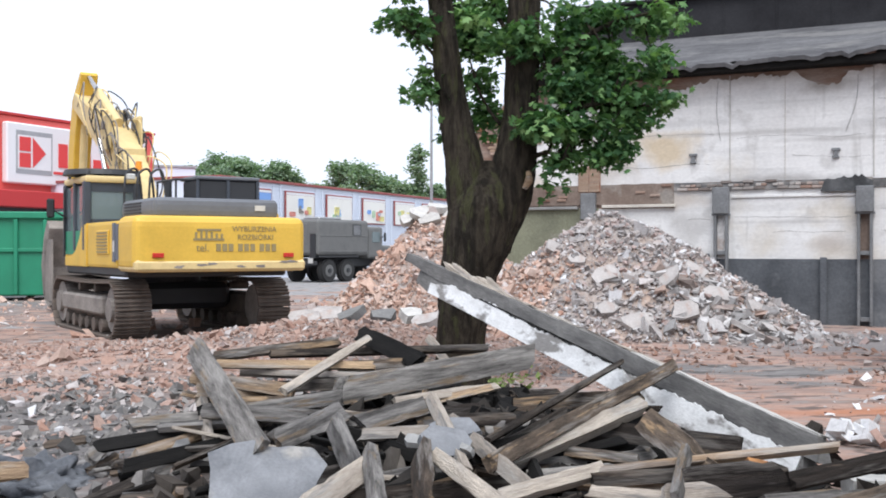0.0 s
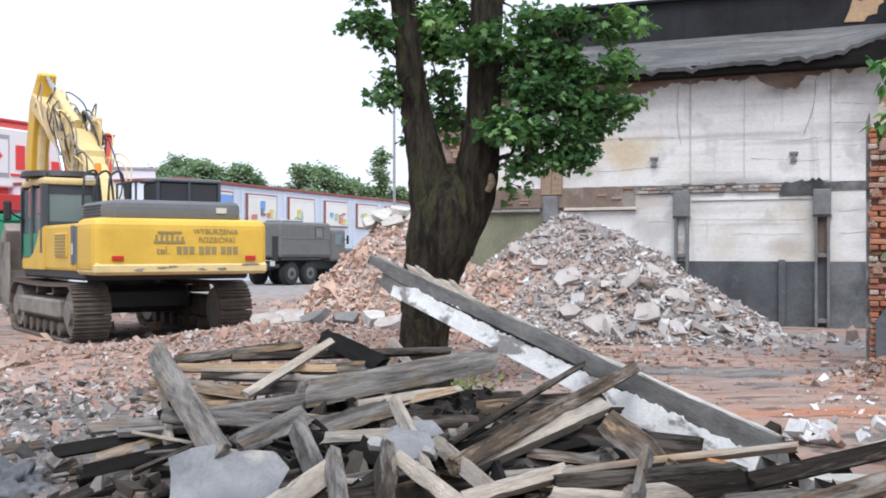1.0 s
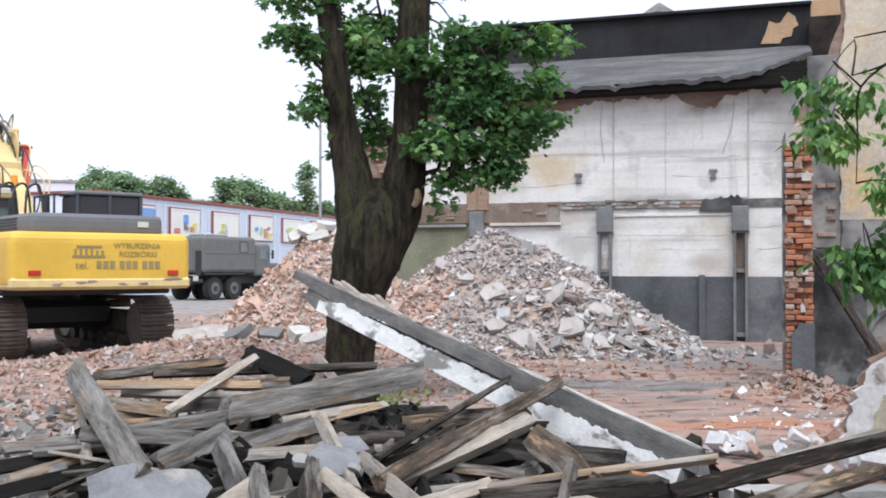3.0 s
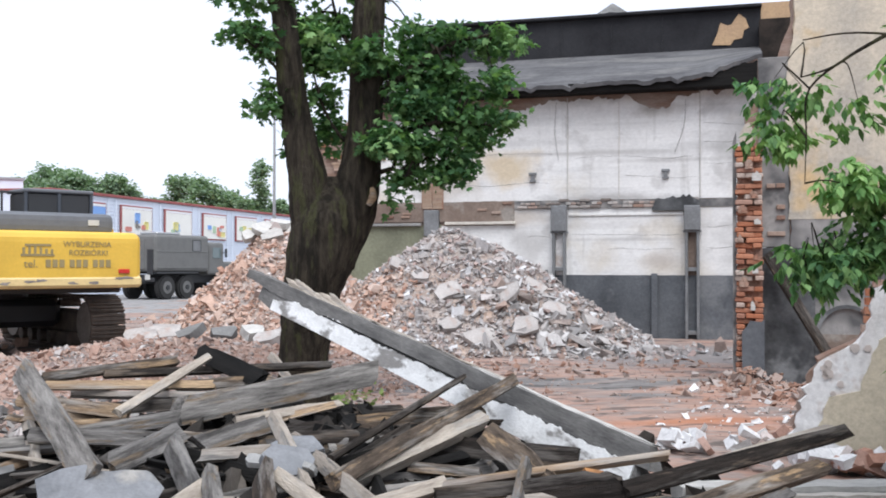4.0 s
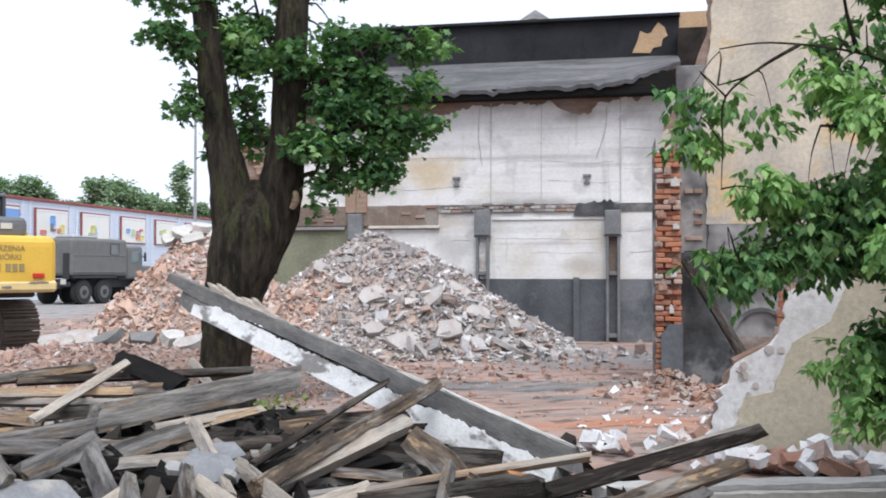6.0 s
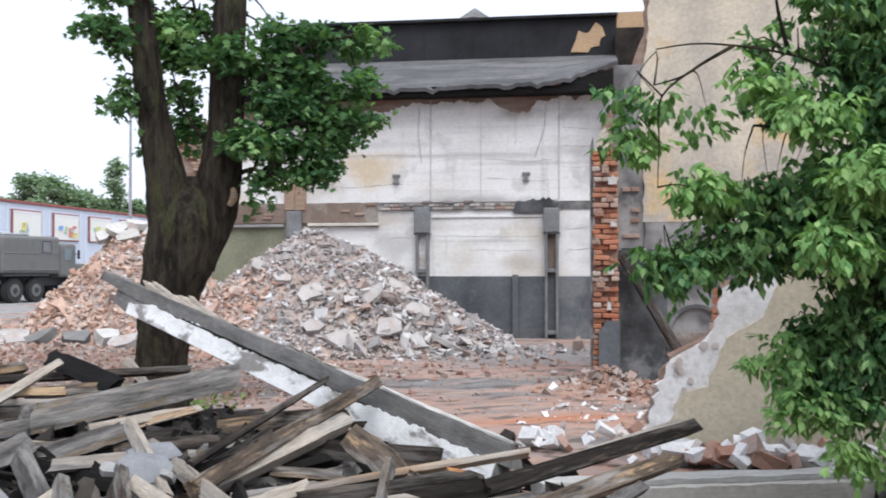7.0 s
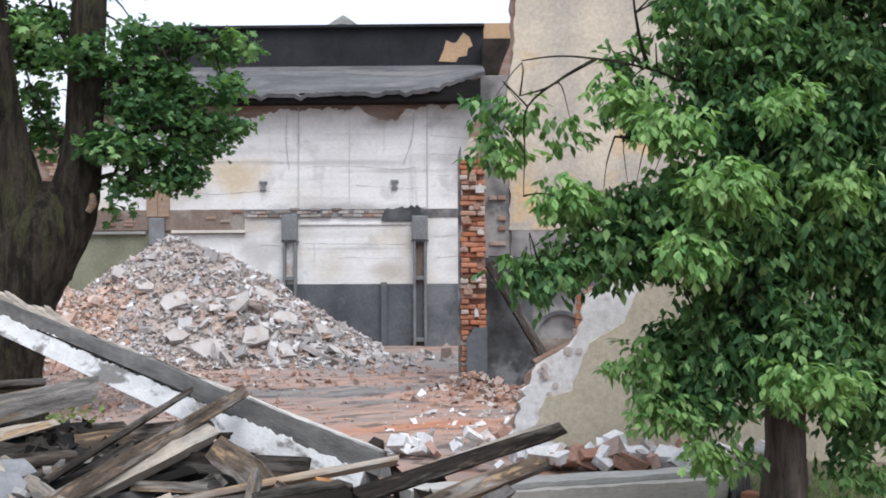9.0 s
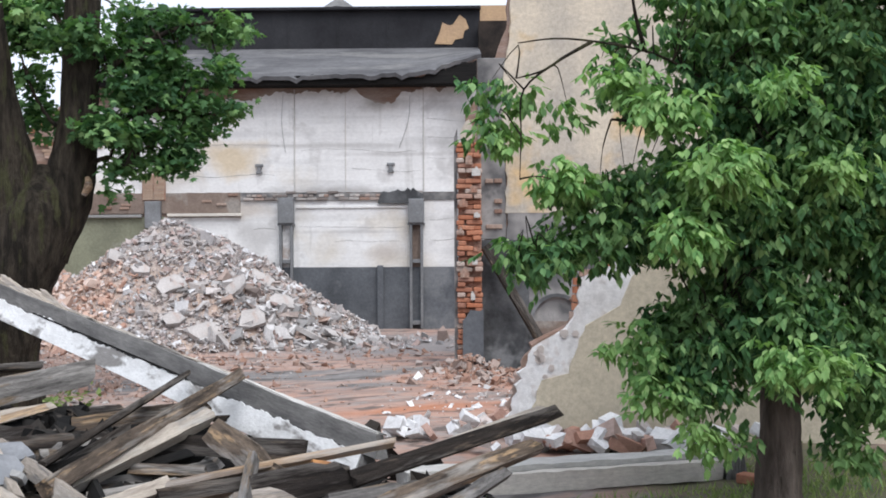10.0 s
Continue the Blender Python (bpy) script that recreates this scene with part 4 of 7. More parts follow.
for k, (x, y, sx, sy, up) in enumerate(((4.15, 19.25, 0.75, 0.5, 42), (3.0, 18.7, 0.42, 0.36, 50), (3.05, 19.5, 0.55, 0.35, 45), (4.35, 18.55, 0.55, 0.4, 55), (3.5, 18.45, 0.75, 0.45, 50), (2.6, 19.9, 0.4, 0.3, 40), (5.1, 19.3, 0.6, 0.4, 40), (6.1, 18.9, 0.7, 0.3, 20), (5.5, 18.55, 0.8, 0.3, 12), (4.9, 20.0, 0.5, 0.3, 40), (2.2, 20.5, 0.4, 0.35, 45), (5.9, 19.5, 0.5, 0.35, 30))):
    z = max(float(mound_height(np.array(x), np.array(y))), 0)
    slab((x, y - 0.05, z - 0.02), (sx, sy, 0.09), (up, k * 7 - 30, k * 23 % 50 - 25), SLAB_PALE, "broken grey concrete slab lying on the mound", 70 + k)
for k, (x, y, z, sx, sy, m_) in enumerate(((-2.55, 19.2, 0.25, 0.75, 0.5, SLAB_PALE), (-2.2, 19.4, 0.3, 0.55, 0.5, SLAB_PALE), (-0.55, 17.6, 0.45, 0.4, 0.3, KERB_PALE), (-0.3, 17.3, 0.35, 0.5, 0.35, SLAB_PALE), (-1.0, 18.0, 0.4, 0.45, 0.4, CONCRETE_DARK), (-1.6, 17.9, 0.4, 0.55, 0.3, CONCRETE_DARK), (0.1, 18.0, 0.4, 0.5, 0.4, SLAB_PALE))):
    slab((x, y, z), (sx, sy, 0.16), (28, 10 - k * 6, k * 37 % 80 - 40), m_, "broken slab half buried in red rubble", 90 + k)
for k, (x, y, z, sx, sy, up) in enumerate(((-0.45, 21.1, 2.32, 0.55, 0.4, 35), (-0.1, 21.2, 2.42, 0.5, 0.36, 18), (0.18, 21.15, 2.30, 0.42, 0.35, 50), (-0.75, 21.15, 2.18, 0.34, 0.3, 40), (-0.25, 20.9, 2.22, 0.4, 0.25, 60))):
    slab((x, y, z), (sx, sy, 0.13), (up, 12 - k * 9, k * 41 % 70 - 30), KERB_PALE, "pale broken concrete slab crowning the red mound", 160 + k)

# loose rubble over the yard
def scatter(name, count, fx, fy, small, big, mat_, label, seed, power=3.5, flat=0.7, keep=None):
    g = np.random.default_rng(seed)
    x, y = fx(g, count), fy(g, count)
    ok = (np.hypot(x - 0.05, y) > 3.6) & (np.hypot((x - 0.25), (y - 12.5)) > 0.45)
    if keep is not None:
        ok &= keep(x, y)
    x, y = x[ok], y[ok]
    s = mixed_sizes(len(x), seed + 1, small, big, power)
    z = ground_height(x, y) + s * 0.12
    return stuff(name, np.stack([x, y, z], 1), s, mat_, label, "rubble", seed, flat)


scatter("brick_rubble", 17000, lambda g, n: g.normal(-1.9, 2.5, n), lambda g, n: g.normal(15.6, 1.9, n), 0.012, 0.10, RUBBLE_DUST, "crushed red brick strewn over a low ridge", 101, 6, keep=lambda x, y: (y < 19.5) & (y > 11.9 + 0.25 * np.sin(2 * x)))
scatter("brick_rubble", 5500, lambda g, n: g.uniform(-8, 2.5, n), lambda g, n: g.uniform(11.0, 18, n), 0.012, 0.09, RUBBLE_DUST, "small red brick crumbs on bare ground", 103, 5)
scatter("brick_lumps", 110, lambda g, n: g.normal(-2.2, 2.4, n), lambda g, n: g.normal(14.8, 1.9, n), 0.08, 0.22, RUBBLE_DUST, "larger broken bricks lying on the ridge", 131, 2)
scatter("grey_lumps", 240, lambda g, n: g.normal(-3.8, 1.2, n), lambda g, n: g.normal(11.2, 1.3, n), 0.03, 0.16, RUBBLE_GREY, "grey mortar lumps on the red ground", 133, 3)
scatter("brick_rubble", 1000, lambda g, n: g.uniform(0.5, 7, n), lambda g, n: g.normal(16.3, 1.0, n), 0.015, 0.13, BRICK_DULL, "scattered brick crumbs on the cleared floor", 105, 10, 0.4)
scatter("brick_rubble", 500, lambda g, n: g.uniform(0.8, 6, n), lambda g, n: g.uniform(9, 15, n), 0.01, 0.08, BRICK_DULL, "fine brick crumbs on the cleared floor", 119, 5, 0.4)
scatter("ash_rubble", 10000, lambda g, n: g.uniform(-6, -0.8, n), lambda g, n: g.uniform(4.6, 12.8, n), 0.01, 0.13, RUBBLE_DARK, "grey ash, grit and small debris", 107, 10)
scatter("grey_rubble", 800, lambda g, n: g.normal(6.3, 1.2, n), lambda g, n: g.normal(19.0, 1.0, n), 0.025, 0.15, RUBBLE_GREY, "grey crumbs along the foot of the mound", 109, 4, keep=lambda x, y: y < 22)
scatter("foot_rubble", 800, lambda g, n: g.normal(6.3, 0.6, n), lambda g, n: g.normal(12.5, 0.6, n), 0.02, 0.15, BRICK_DULL, "brick crumbs round the foot of the brick pier", 111, 12, keep=lambda x, y: y < 15 - 0.466 * (x - 5.3))
g = np.random.default_rng(181)
lx, ly = g.normal(0.15, 0.38, 320), -np.abs(g.normal(0, 0.28, 320)) - 0.02
heap = [hall(14.95) @ Vector((a, b, 0.24 * math.exp(-((a - 0.1) / 0.45) ** 2 - (b / 0.35) ** 2) * c)) for a, b, c in zip(lx, ly, g.random(320))]
stuff("foot_heap", [tuple(q) for q in heap], mixed_sizes(320, 182, 0.025, 0.17, 4), BRICK_DULL, "broken bricks and mortar heaped round the foot of the pier", "rubble", 183)
scatter("grey_rubble", 120, lambda g, n: g.normal(5.0, 0.6, n), lambda g, n: g.normal(10.6, 0.7, n), 0.015, 0.13, RUBBLE_WHITE, "pale crumbs on orange brick dust", 113, 4)
# near-black lumps that stand in for deep shade in the heap's hollows
scatter("pile_rubble", 900, lambda g, n: g.uniform(-1.6, 3.2, n), lambda g, n: g.uniform(4.4, 8.5, n), 0.03, 0.2, HOLLOW_DARK, "near-black lumps added for the shade under the timber heap", 115, 3)
scatter("charred_litter", 2600, lambda g, n: g.normal(0.5, 0.95, n), lambda g, n: g.uniform(4.3, 8.2, n), 0.03, 0.24, HOLLOW_DARK, "near-black lumps added for the shade between the planks", 141, 3, 0.4, keep=lambda x, y: (x > -1.5) & (x < 2.6))
scatter("far_rubble", 900, lambda g, n: g.uniform(-16, -2, n), lambda g, n: g.uniform(19, 34, n), 0.04, 0.3, RUBBLE_RED, "brick debris round the machine", 117, 4)
# white brick fragments behind the kerb and in the yard
for cx, cy, sx, sy, n, big, seed in ((4.85, 7.40, 0.5, 0.22, 60, 0.30, 121), (3.42, 8.6, 0.12, 0.08, 18, 0.15, 123), (4.5, 8.9, 0.2, 0.12, 8, 0.15, 125), (4.1, 7.7, 0.3, 0.15, 7, 0.12, 126)):
    g = np.random.default_rng(seed)
    x, y = g.normal(cx, sx, n), g.normal(cy, sy, n)
    if n == 60:
        y = cy - 0.40 * (x - cx) + g.normal(0, 0.13, n)
    s = mixed_sizes(n, seed + 1, 0.08, big, 1.5)
    stuff("plaster_rubble", np.stack([x, y, ground_height(x, y) + 0.05 + 0.10 * g.random(n)], 1), s, RUBBLE_WHITE, "whitewashed brick fragments in a small heap", "rubble", seed, 0.75, 0.06, 0.2)


# ---- timber heap ----
RUBBLE_RUST = shade("rusty_brick", (0.48, 0.24, 0.10), (0.20, 0.11, 0.07), 9, 30, 0.95, 0.6)
PLANK_NO = [0]
WOOD_LABEL = {"weathered_wood": "weathered grey plank with splintered ends in the heap", "pale_wood": "pale sun-bleached plank lying across the heap", "tan_wood": "freshly torn tan plank in the heap", "brown_wood": "brown rough-sawn plank in the heap", "dark_wood": "dark damp timber in the heap", "charred_and_shade_wood": "near-black board of the heap, for char and for hollow shade"}


def plank(a, b, width, thick, tilt, material, name="plank", label=""):
    """A sawn board from a to b. tilt turns its broad face from up (0) to the street (90)."""
    PLANK_NO[0] += 1
    rnd = random.Random(PLANK_NO[0])
    a, b = Vector(a), Vector(b)
    ax = (b - a).normalized()
    up = (Vector((0, 0, 1)) - ax * ax.z).normalized()
    side = ax.cross(up)
    if side.y > 0:
        side = -side
    nrm = up * math.cos(radians(tilt)) + side * math.sin(radians(tilt))
    wid = nrm.cross(ax)
    length = (b - a).length
    bm, rings, n = bmesh.new(), [], 9
    skew = (rnd.uniform(-0.5, 0.5), rnd.uniform(-0.5, 0.5))
    bite = rnd.uniform(0.0, 0.35) if rnd.random() < 0.5 else 0.0
    for i in range(n + 1):
        x = length * (i / n - 0.5)
        ring = []
        for u, v in ((-1, -1), (-0.3, -1.0), (0.4, -1.0), (1, -0.9), (1, 0.9), (0.35, 1), (-0.4, 1), (-1, 0.9)):
            e = 0.0
            if i in (0, n):
                e = skew[i > 0] * u * width * 0.5 + rnd.uniform(-0.2, 0.2) * width
            wear = 1 - (rnd.random() ** 6) * 0.2 - (bite if i >= n - 2 and u > 0 else 0.0)
            ring.append(bm.verts.new((x + e, u * width / 2 * wear, v * thick / 2 * (1 - 0.06 * rnd.random()) + 0.0022 * length * math.sin(i * 0.55 + PLANK_NO[0]))))
        rings.append(ring)
    for ra, rb in zip(rings, rings[1:]):
        for k in range(8):
            bm.faces.new((ra[k], ra[(k + 1) % 8], rb[(k + 1) % 8], rb[k]))
    bm.faces.new(rings[0][::-1])
    bm.faces.new(rings[-1])
    bmesh.ops.recalc_face_normals(bm, faces=bm.faces[:])
    ob = part(name, bm, material)
    m = Matrix((ax, wid, nrm)).transposed().to_4x4()
    ob.matrix_world = Matrix.Translation((a + b) / 2) @ m
    return tagged(ob, label or WOOD_LABEL[material.name], "plank" if name == "plank" else name, "planks of the heap")


plank((-1.74, 7.22, 0.95), (-0.93, 5.16, 0.63), 0.16, 0.05, 60, WOOD_GREY)
plank((-0.68, 6.64, 0.73), (0.61, 7.53, 0.86), 0.18, 0.18, 80, WOOD_GREY)
plank((-1.0, 6.42, 0.76), (-0.57, 7.83, 0.97), 0.06, 0.04, 40, WOOD_PALE)
plank((-1.59, 7.25, 0.84), (-0.49, 7.31, 0.82), 0.06, 0.05, 70, WOOD_TAN)
plank((-1.67, 6.89, 0.79), (-0.98, 6.72, 0.72), 0.09, 0.07, 70, WOOD_TAN)
plank((-1.62, 6.78, 0.72), (-1.18, 6.83, 0.72), 0.10, 0.08, 80, WOOD_TAN)
plank((-1.19, 6.31, 0.66), (-0.65, 6.62, 0.7), 0.09, 0.06, 75, WOOD_GREY)
plank((-2.0, 6.58, 0.53), (-1.44, 6.83, 0.55), 0.07, 0.05, 60, WOOD_GREY)
plank((-1.62, 6.86, 0.67), (-1.39, 6.12, 0.52), 0.08, 0.05, 70, WOOD_PALE)
plank((-1.8, 6.01, 0.44), (-1.5, 6.48, 0.48), 0.07, 0.07, 50, WOOD_TAN)
plank((-1.72, 5.87, 0.37), (-1.44, 6.34, 0.41), 0.12, 0.03, 55, WOOD_GREY)
plank((-0.92, 5.72, 0.58), (-0.61, 6.25, 0.66), 0.14, 0.04, 50, WOOD_GREY)
plank((-0.64, 6.05, 0.63), (-0.44, 5.18, 0.51), 0.12, 0.05, 55, WOOD_GREY)
plank((-0.49, 6.02, 0.62), (-0.11, 6.37, 0.68), 0.12, 0.06, 60, WOOD_GREY)
plank((-0.46, 5.75, 0.61), (-0.07, 5.91, 0.6), 0.07, 0.05, 60, WOOD_PALE)
plank((-0.07, 6.22, 0.75), (0.11, 5.03, 0.56), 0.07, 0.06, 65, WOOD_PALE)
plank((0.05, 6.02, 0.65), (0.41, 4.88, 0.51), 0.08, 0.06, 60, WOOD_PALE)
plank((0.23, 5.55, 0.61), (1.32, 7.63, 0.81), 0.04, 0.07, 50, WOOD_DARK)
plank((0.24, 5.22, 0.56), (1.64, 7.31, 0.82), 0.09, 0.07, 55, WOOD_BROWN)
plank((0.35, 5.46, 0.52), (1.26, 6.53, 0.66), 0.10, 0.09, 35, WOOD_PALE)
plank((0.3, 5.75, 0.5), (0.76, 6.37, 0.62), 0.10, 0.05, 75, WOOD_DARK)
plank((1.17, 5.97, 0.66), (1.3, 4.93, 0.57), 0.16, 0.05, 60, WOOD_BROWN)
plank((0.25, 4.77, 0.49), (0.77, 5.02, 0.57), 0.07, 0.08, 50, WOOD_PALE)
plank((0.76, 4.99, 0.57), (1.97, 5.12, 0.67), 0.04, 0.05, 45, WOOD_TAN)
plank((0.72, 4.94, 0.54), (1.41, 4.96, 0.58), 0.07, 0.05, 80, WOOD_DARK)
plank((1.08, 4.68, 0.57), (1.57, 4.7, 0.62), 0.16, 0.05, 85, WOOD_DARK)
plank((1.01, 4.46, 0.57), (1.2, 5.06, 0.66), 0.07, 0.04, 70, WOOD_GREY)
plank((1.56, 4.7, 0.58), (3.07, 5.36, 0.715), 0.08, 0.13, 65, WOOD_DARK)
plank((1.74, 4.84, 0.58), (3.09, 5.49, 0.715), 0.08, 0.04, 10, WOOD_PALE)
plank((1.6, 4.34, 0.53), (2.84, 5.15, 0.58), 0.10, 0.06, 40, WOOD_BROWN)
plank((1.93, 4.3, 0.51), (2.5, 4.87, 0.51), 0.07, 0.05, 40, WOOD_GREY)
plank((-0.11, 5.2, 0.62), (-0.08, 4.37, 0.55), 0.15, 0.05, 65, WOOD_BROWN)
plank((-0.37, 5.19, 0.63), (-0.27, 4.24, 0.57), 0.09, 0.06, 65, WOOD_GREY)
plank((-0.6, 4.57, 0.5), (-0.37, 5.08, 0.57), 0.12, 0.05, 40, WOOD_PALE)
plank((-0.04, 5.15, 0.62), (0.28, 4.34, 0.54), 0.08, 0.05, 50, WOOD_PALE)
plank((-1.3, 7.73, 0.86), (0.35, 8.08, 0.87), 0.05, 0.09, 70, WOOD_DARK)
plank((-0.58, 7.34, 0.73), (0.41, 7.82, 0.79), 0.07, 0.08, 60, WOOD_DARK)
plank((-1.74, 7.82, 0.83), (-0.84, 8.31, 0.9), 0.07, 0.06, 60, WOOD_BROWN)
plank((-0.75, 7.37, 0.8), (-0.1, 7.63, 0.82), 0.08, 0.07, 75, WOOD_BROWN)
plank((-0.64, 8.06, 0.98), (-0.17, 7.43, 0.84), 0.14, 0.06, 60, WOOD_CHAR_SHADE)
plank((-0.31, 6.63, 0.66), (0.37, 7.05, 0.71), 0.06, 0.05, 55, WOOD_PALE)
plank((0.4, 6.82, 0.6), (1.35, 7.1, 0.64), 0.10, 0.09, 75, WOOD_BROWN)
plank((-0.01, 6.27, 0.59), (0.43, 6.42, 0.59), 0.09, 0.08, 70, WOOD_DARK)
plank((0.26, 6.33, 0.53), (0.78, 6.58, 0.55), 0.06, 0.06, 70, WOOD_GREY)
plank((-1.45, 5.57, 0.33), (-1.07, 5.74, 0.3), 0.05, 0.06, 50, WOOD_TAN)
plank((-2.07, 6.02, 0.42), (-2.03, 6.39, 0.5), 0.09, 0.04, 40, WOOD_GREY)
plank((-2.55, 5.63, 0.42), (-2.37, 5.81, 0.4), 0.10, 0.10, 70, WOOD_TAN)
plank((-1.33, 6.81, 0.72), (-0.56, 7.02, 0.74), 0.08, 0.07, 80, WOOD_DARK)
plank((-1.39, 6.61, 0.67), (-0.81, 6.61, 0.67), 0.06, 0.06, 70, WOOD_BROWN)
plank((0.7, 5.88, 0.49), (1.07, 5.63, 0.49), 0.06, 0.06, 60, WOOD_BROWN)
plank((0.67, 5.19, 0.48), (1.17, 4.93, 0.49), 0.07, 0.10, 60, WOOD_TAN)
plank((0.44, 5.46, 0.45), (0.9, 5.54, 0.47), 0.04, 0.06, 60, WOOD_GREY)
plank((-0.12, 8.94, 0.87), (0.03, 8.33, 0.74), 0.07, 0.05, 60, WOOD_PALE)
plank((0.67, 4.74, 0.53), (1.08, 4.62, 0.52), 0.06, 0.06, 60, WOOD_PALE)
plank((1.4, 4.45, 0.54), (1.89, 4.6, 0.54), 0.08, 0.08, 60, WOOD_GREY)
plank((0.98, 4.61, 0.55), (1.37, 4.73, 0.54), 0.08, 0.08, 60, WOOD_PALE)
plank((-1.89, 6.42, 0.39), (-1.37, 6.88, 0.55), 0.03, 0.03, 29, WOOD_TAN)
plank((-0.66, 6.0, 0.5), (-0.31, 6.47, 0.58), 0.04, 0.05, 37, WOOD_TAN)
plank((-1.45, 7.34, 0.77), (-0.48, 7.07, 0.77), 0.05, 0.04, 48, WOOD_PALE)
plank((0.45, 5.96, 0.54), (0.72, 6.27, 0.54), 0.05, 0.02, 57, WOOD_GREY)
plank((0.24, 5.43, 0.41), (0.64, 5.43, 0.46), 0.02, 0.04, 43, WOOD_GREY)
plank((0.21, 5.95, 0.55), (0.93, 6.35, 0.63), 0.03, 0.03, 56, WOOD_CHAR_SHADE)
plank((0.41, 5.66, 0.44), (0.89, 5.51, 0.42), 0.04, 0.02, 77, WOOD_DARK)
plank((0.98, 5.06, 0.4), (1.63, 5.68, 0.45), 0.03, 0.02, 31, WOOD_PALE)
plank((-1.8, 7.03, 0.52), (-1.22, 6.35, 0.44), 0.04, 0.02, 52, WOOD_BROWN)
plank((0.24, 5.83, 0.52), (0.76, 6.41, 0.6), 0.04, 0.03, 53, WOOD_CHAR_SHADE)
plank((-1.57, 5.87, 0.5), (-1.07, 5.9, 0.53), 0.02, 0.03, 32, WOOD_DARK)
plank((-0.56, 5.69, 0.46), (-0.37, 5.33, 0.32), 0.02, 0.03, 25, WOOD_DARK)
plank((-0.26, 5.83, 0.49), (0.41, 5.43, 0.43), 0.04, 0.04, 35, WOOD_BROWN)
plank((-1.06, 6.08, 0.56), (-0.73, 5.82, 0.46), 0.03, 0.02, 46, WOOD_DARK)
plank((-1.82, 6.45, 0.46), (-1.43, 6.89, 0.55), 0.03, 0.02, 75, WOOD_CHAR_SHADE)
plank((-1.08, 6.45, 0.6), (-0.73, 6.53, 0.58), 0.05, 0.02, 44, WOOD_DARK)
plank((-0.08, 5.21, 0.44), (0.1, 5.37, 0.46), 0.03, 0.05, 52, WOOD_TAN)
plank((-0.51, 5.5, 0.45), (-0.2, 5.44, 0.43), 0.03, 0.02, 62, WOOD_PALE)
plank((-1.63, 6.21, 0.57), (-0.88, 5.89, 0.5), 0.02, 0.03, 66, WOOD_PALE)
plank((0.16, 5.28, 0.35), (0.64, 5.69, 0.45), 0.03, 0.04, 39, WOOD_CHAR_SHADE)
plank((-2.0, 5.92, 0.39), (-1.4, 6.38, 0.33), 0.03, 0.03, 63, WOOD_DARK)
plank((0.87, 5.13, 0.38), (1.12, 5.43, 0.4), 0.04, 0.03, 36, WOOD_DARK)
plank((-1.3, 6.13, 0.31), (-1.37, 6.95, 0.54), 0.05, 0.03, 46, WOOD_BROWN)
plank((-0.26, 6.72, 0.61), (0.33, 6.92, 0.72), 0.05, 0.02, 57, WOOD_TAN)
plank((-0.6, 5.53, 0.42), (-0.14, 6.12, 0.51), 0.04, 0.03, 59, WOOD_PALE)
plank((-0.32, 6.51, 0.57), (0.17, 6.71, 0.59), 0.02, 0.02, 20, WOOD_DARK)
plank((-1.12, 6.23, 0.58), (-1.0, 6.83, 0.65), 0.05, 0.02, 72, WOOD_DARK)
plank((0.6, 5.35, 0.33), (1.03, 5.62, 0.4), 0.03, 0.02, 50, WOOD_DARK)
plank((-1.87, 5.94, 0.33), (-1.52, 6.1, 0.33), 0.04, 0.05, 51, WOOD_CHAR_SHADE)
plank((0.82, 5.66, 0.42), (0.99, 5.47, 0.41), 0.04, 0.03, 59, WOOD_PALE)
plank((-1.46, 6.34, 0.62), (-0.71, 6.83, 0.7), 0.05, 0.02, 22, WOOD_DARK)
plank((-0.36, 5.7, 0.48), (-0.11, 7.09, 0.7), 0.05, 0.02, 76, WOOD_DARK)
plank((-2.0, 5.88, 0.38), (-1.57, 6.45, 0.36), 0.02, 0.03, 56, WOOD_GREY)
plank((-0.58, 6.57, 0.66), (-0.29, 7.08, 0.69), 0.02, 0.02, 38, WOOD_BROWN)
plank((-0.1, 5.47, 0.38), (0.45, 5.35, 0.42), 0.02, 0.02, 56, WOOD_DARK)
plank((-0.92, 5.85, 0.51), (-0.28, 5.36, 0.37), 0.02, 0.04, 49, WOOD_GREY)
plank((1.22, 5.63, 0.41), (1.27, 5.02, 0.36), 0.03, 0.02, 52, WOOD_CHAR_SHADE)
plank((-1.07, 5.32, 0.47), (-0.9, 5.96, 0.46), 0.02, 0.04, 21, WOOD_GREY)
plank((-1.23, 5.12, 0.44), (-0.73, 5.42, 0.47), 0.03, 0.05, 51, WOOD_CHAR_SHADE)
plank((0.11, 5.26, 0.39), (0.28, 5.99, 0.55), 0.02, 0.03, 35, WOOD_BROWN)
plank((-1.15, 5.48, 0.44), (-0.86, 5.84, 0.49), 0.04, 0.02, 29, WOOD_TAN)
plank((-0.89, 5.98, 0.58), (-0.32, 5.65, 0.51), 0.02, 0.04, 23, WOOD_CHAR_SHADE)
plank((-1.4, 5.91, 0.22), (-1.4, 6.28, 0.39), 0.02, 0.02, 30, WOOD_DARK)
plank((-0.78, 7.07, 0.72), (-0.1, 6.53, 0.61), 0.03, 0.03, 43, WOOD_DARK)
plank((-0.15, 5.23, 0.34), (0.44, 5.71, 0.45), 0.02, 0.03, 68, WOOD_DARK)
plank((-1.58, 5.79, 0.21), (-1.35, 6.16, 0.4), 0.04, 0.02, 31, WOOD_DARK)
plank((-1.43, 5.46, 0.49), (-1.08, 6.0, 0.6), 0.02, 0.04, 40, WOOD_BROWN)
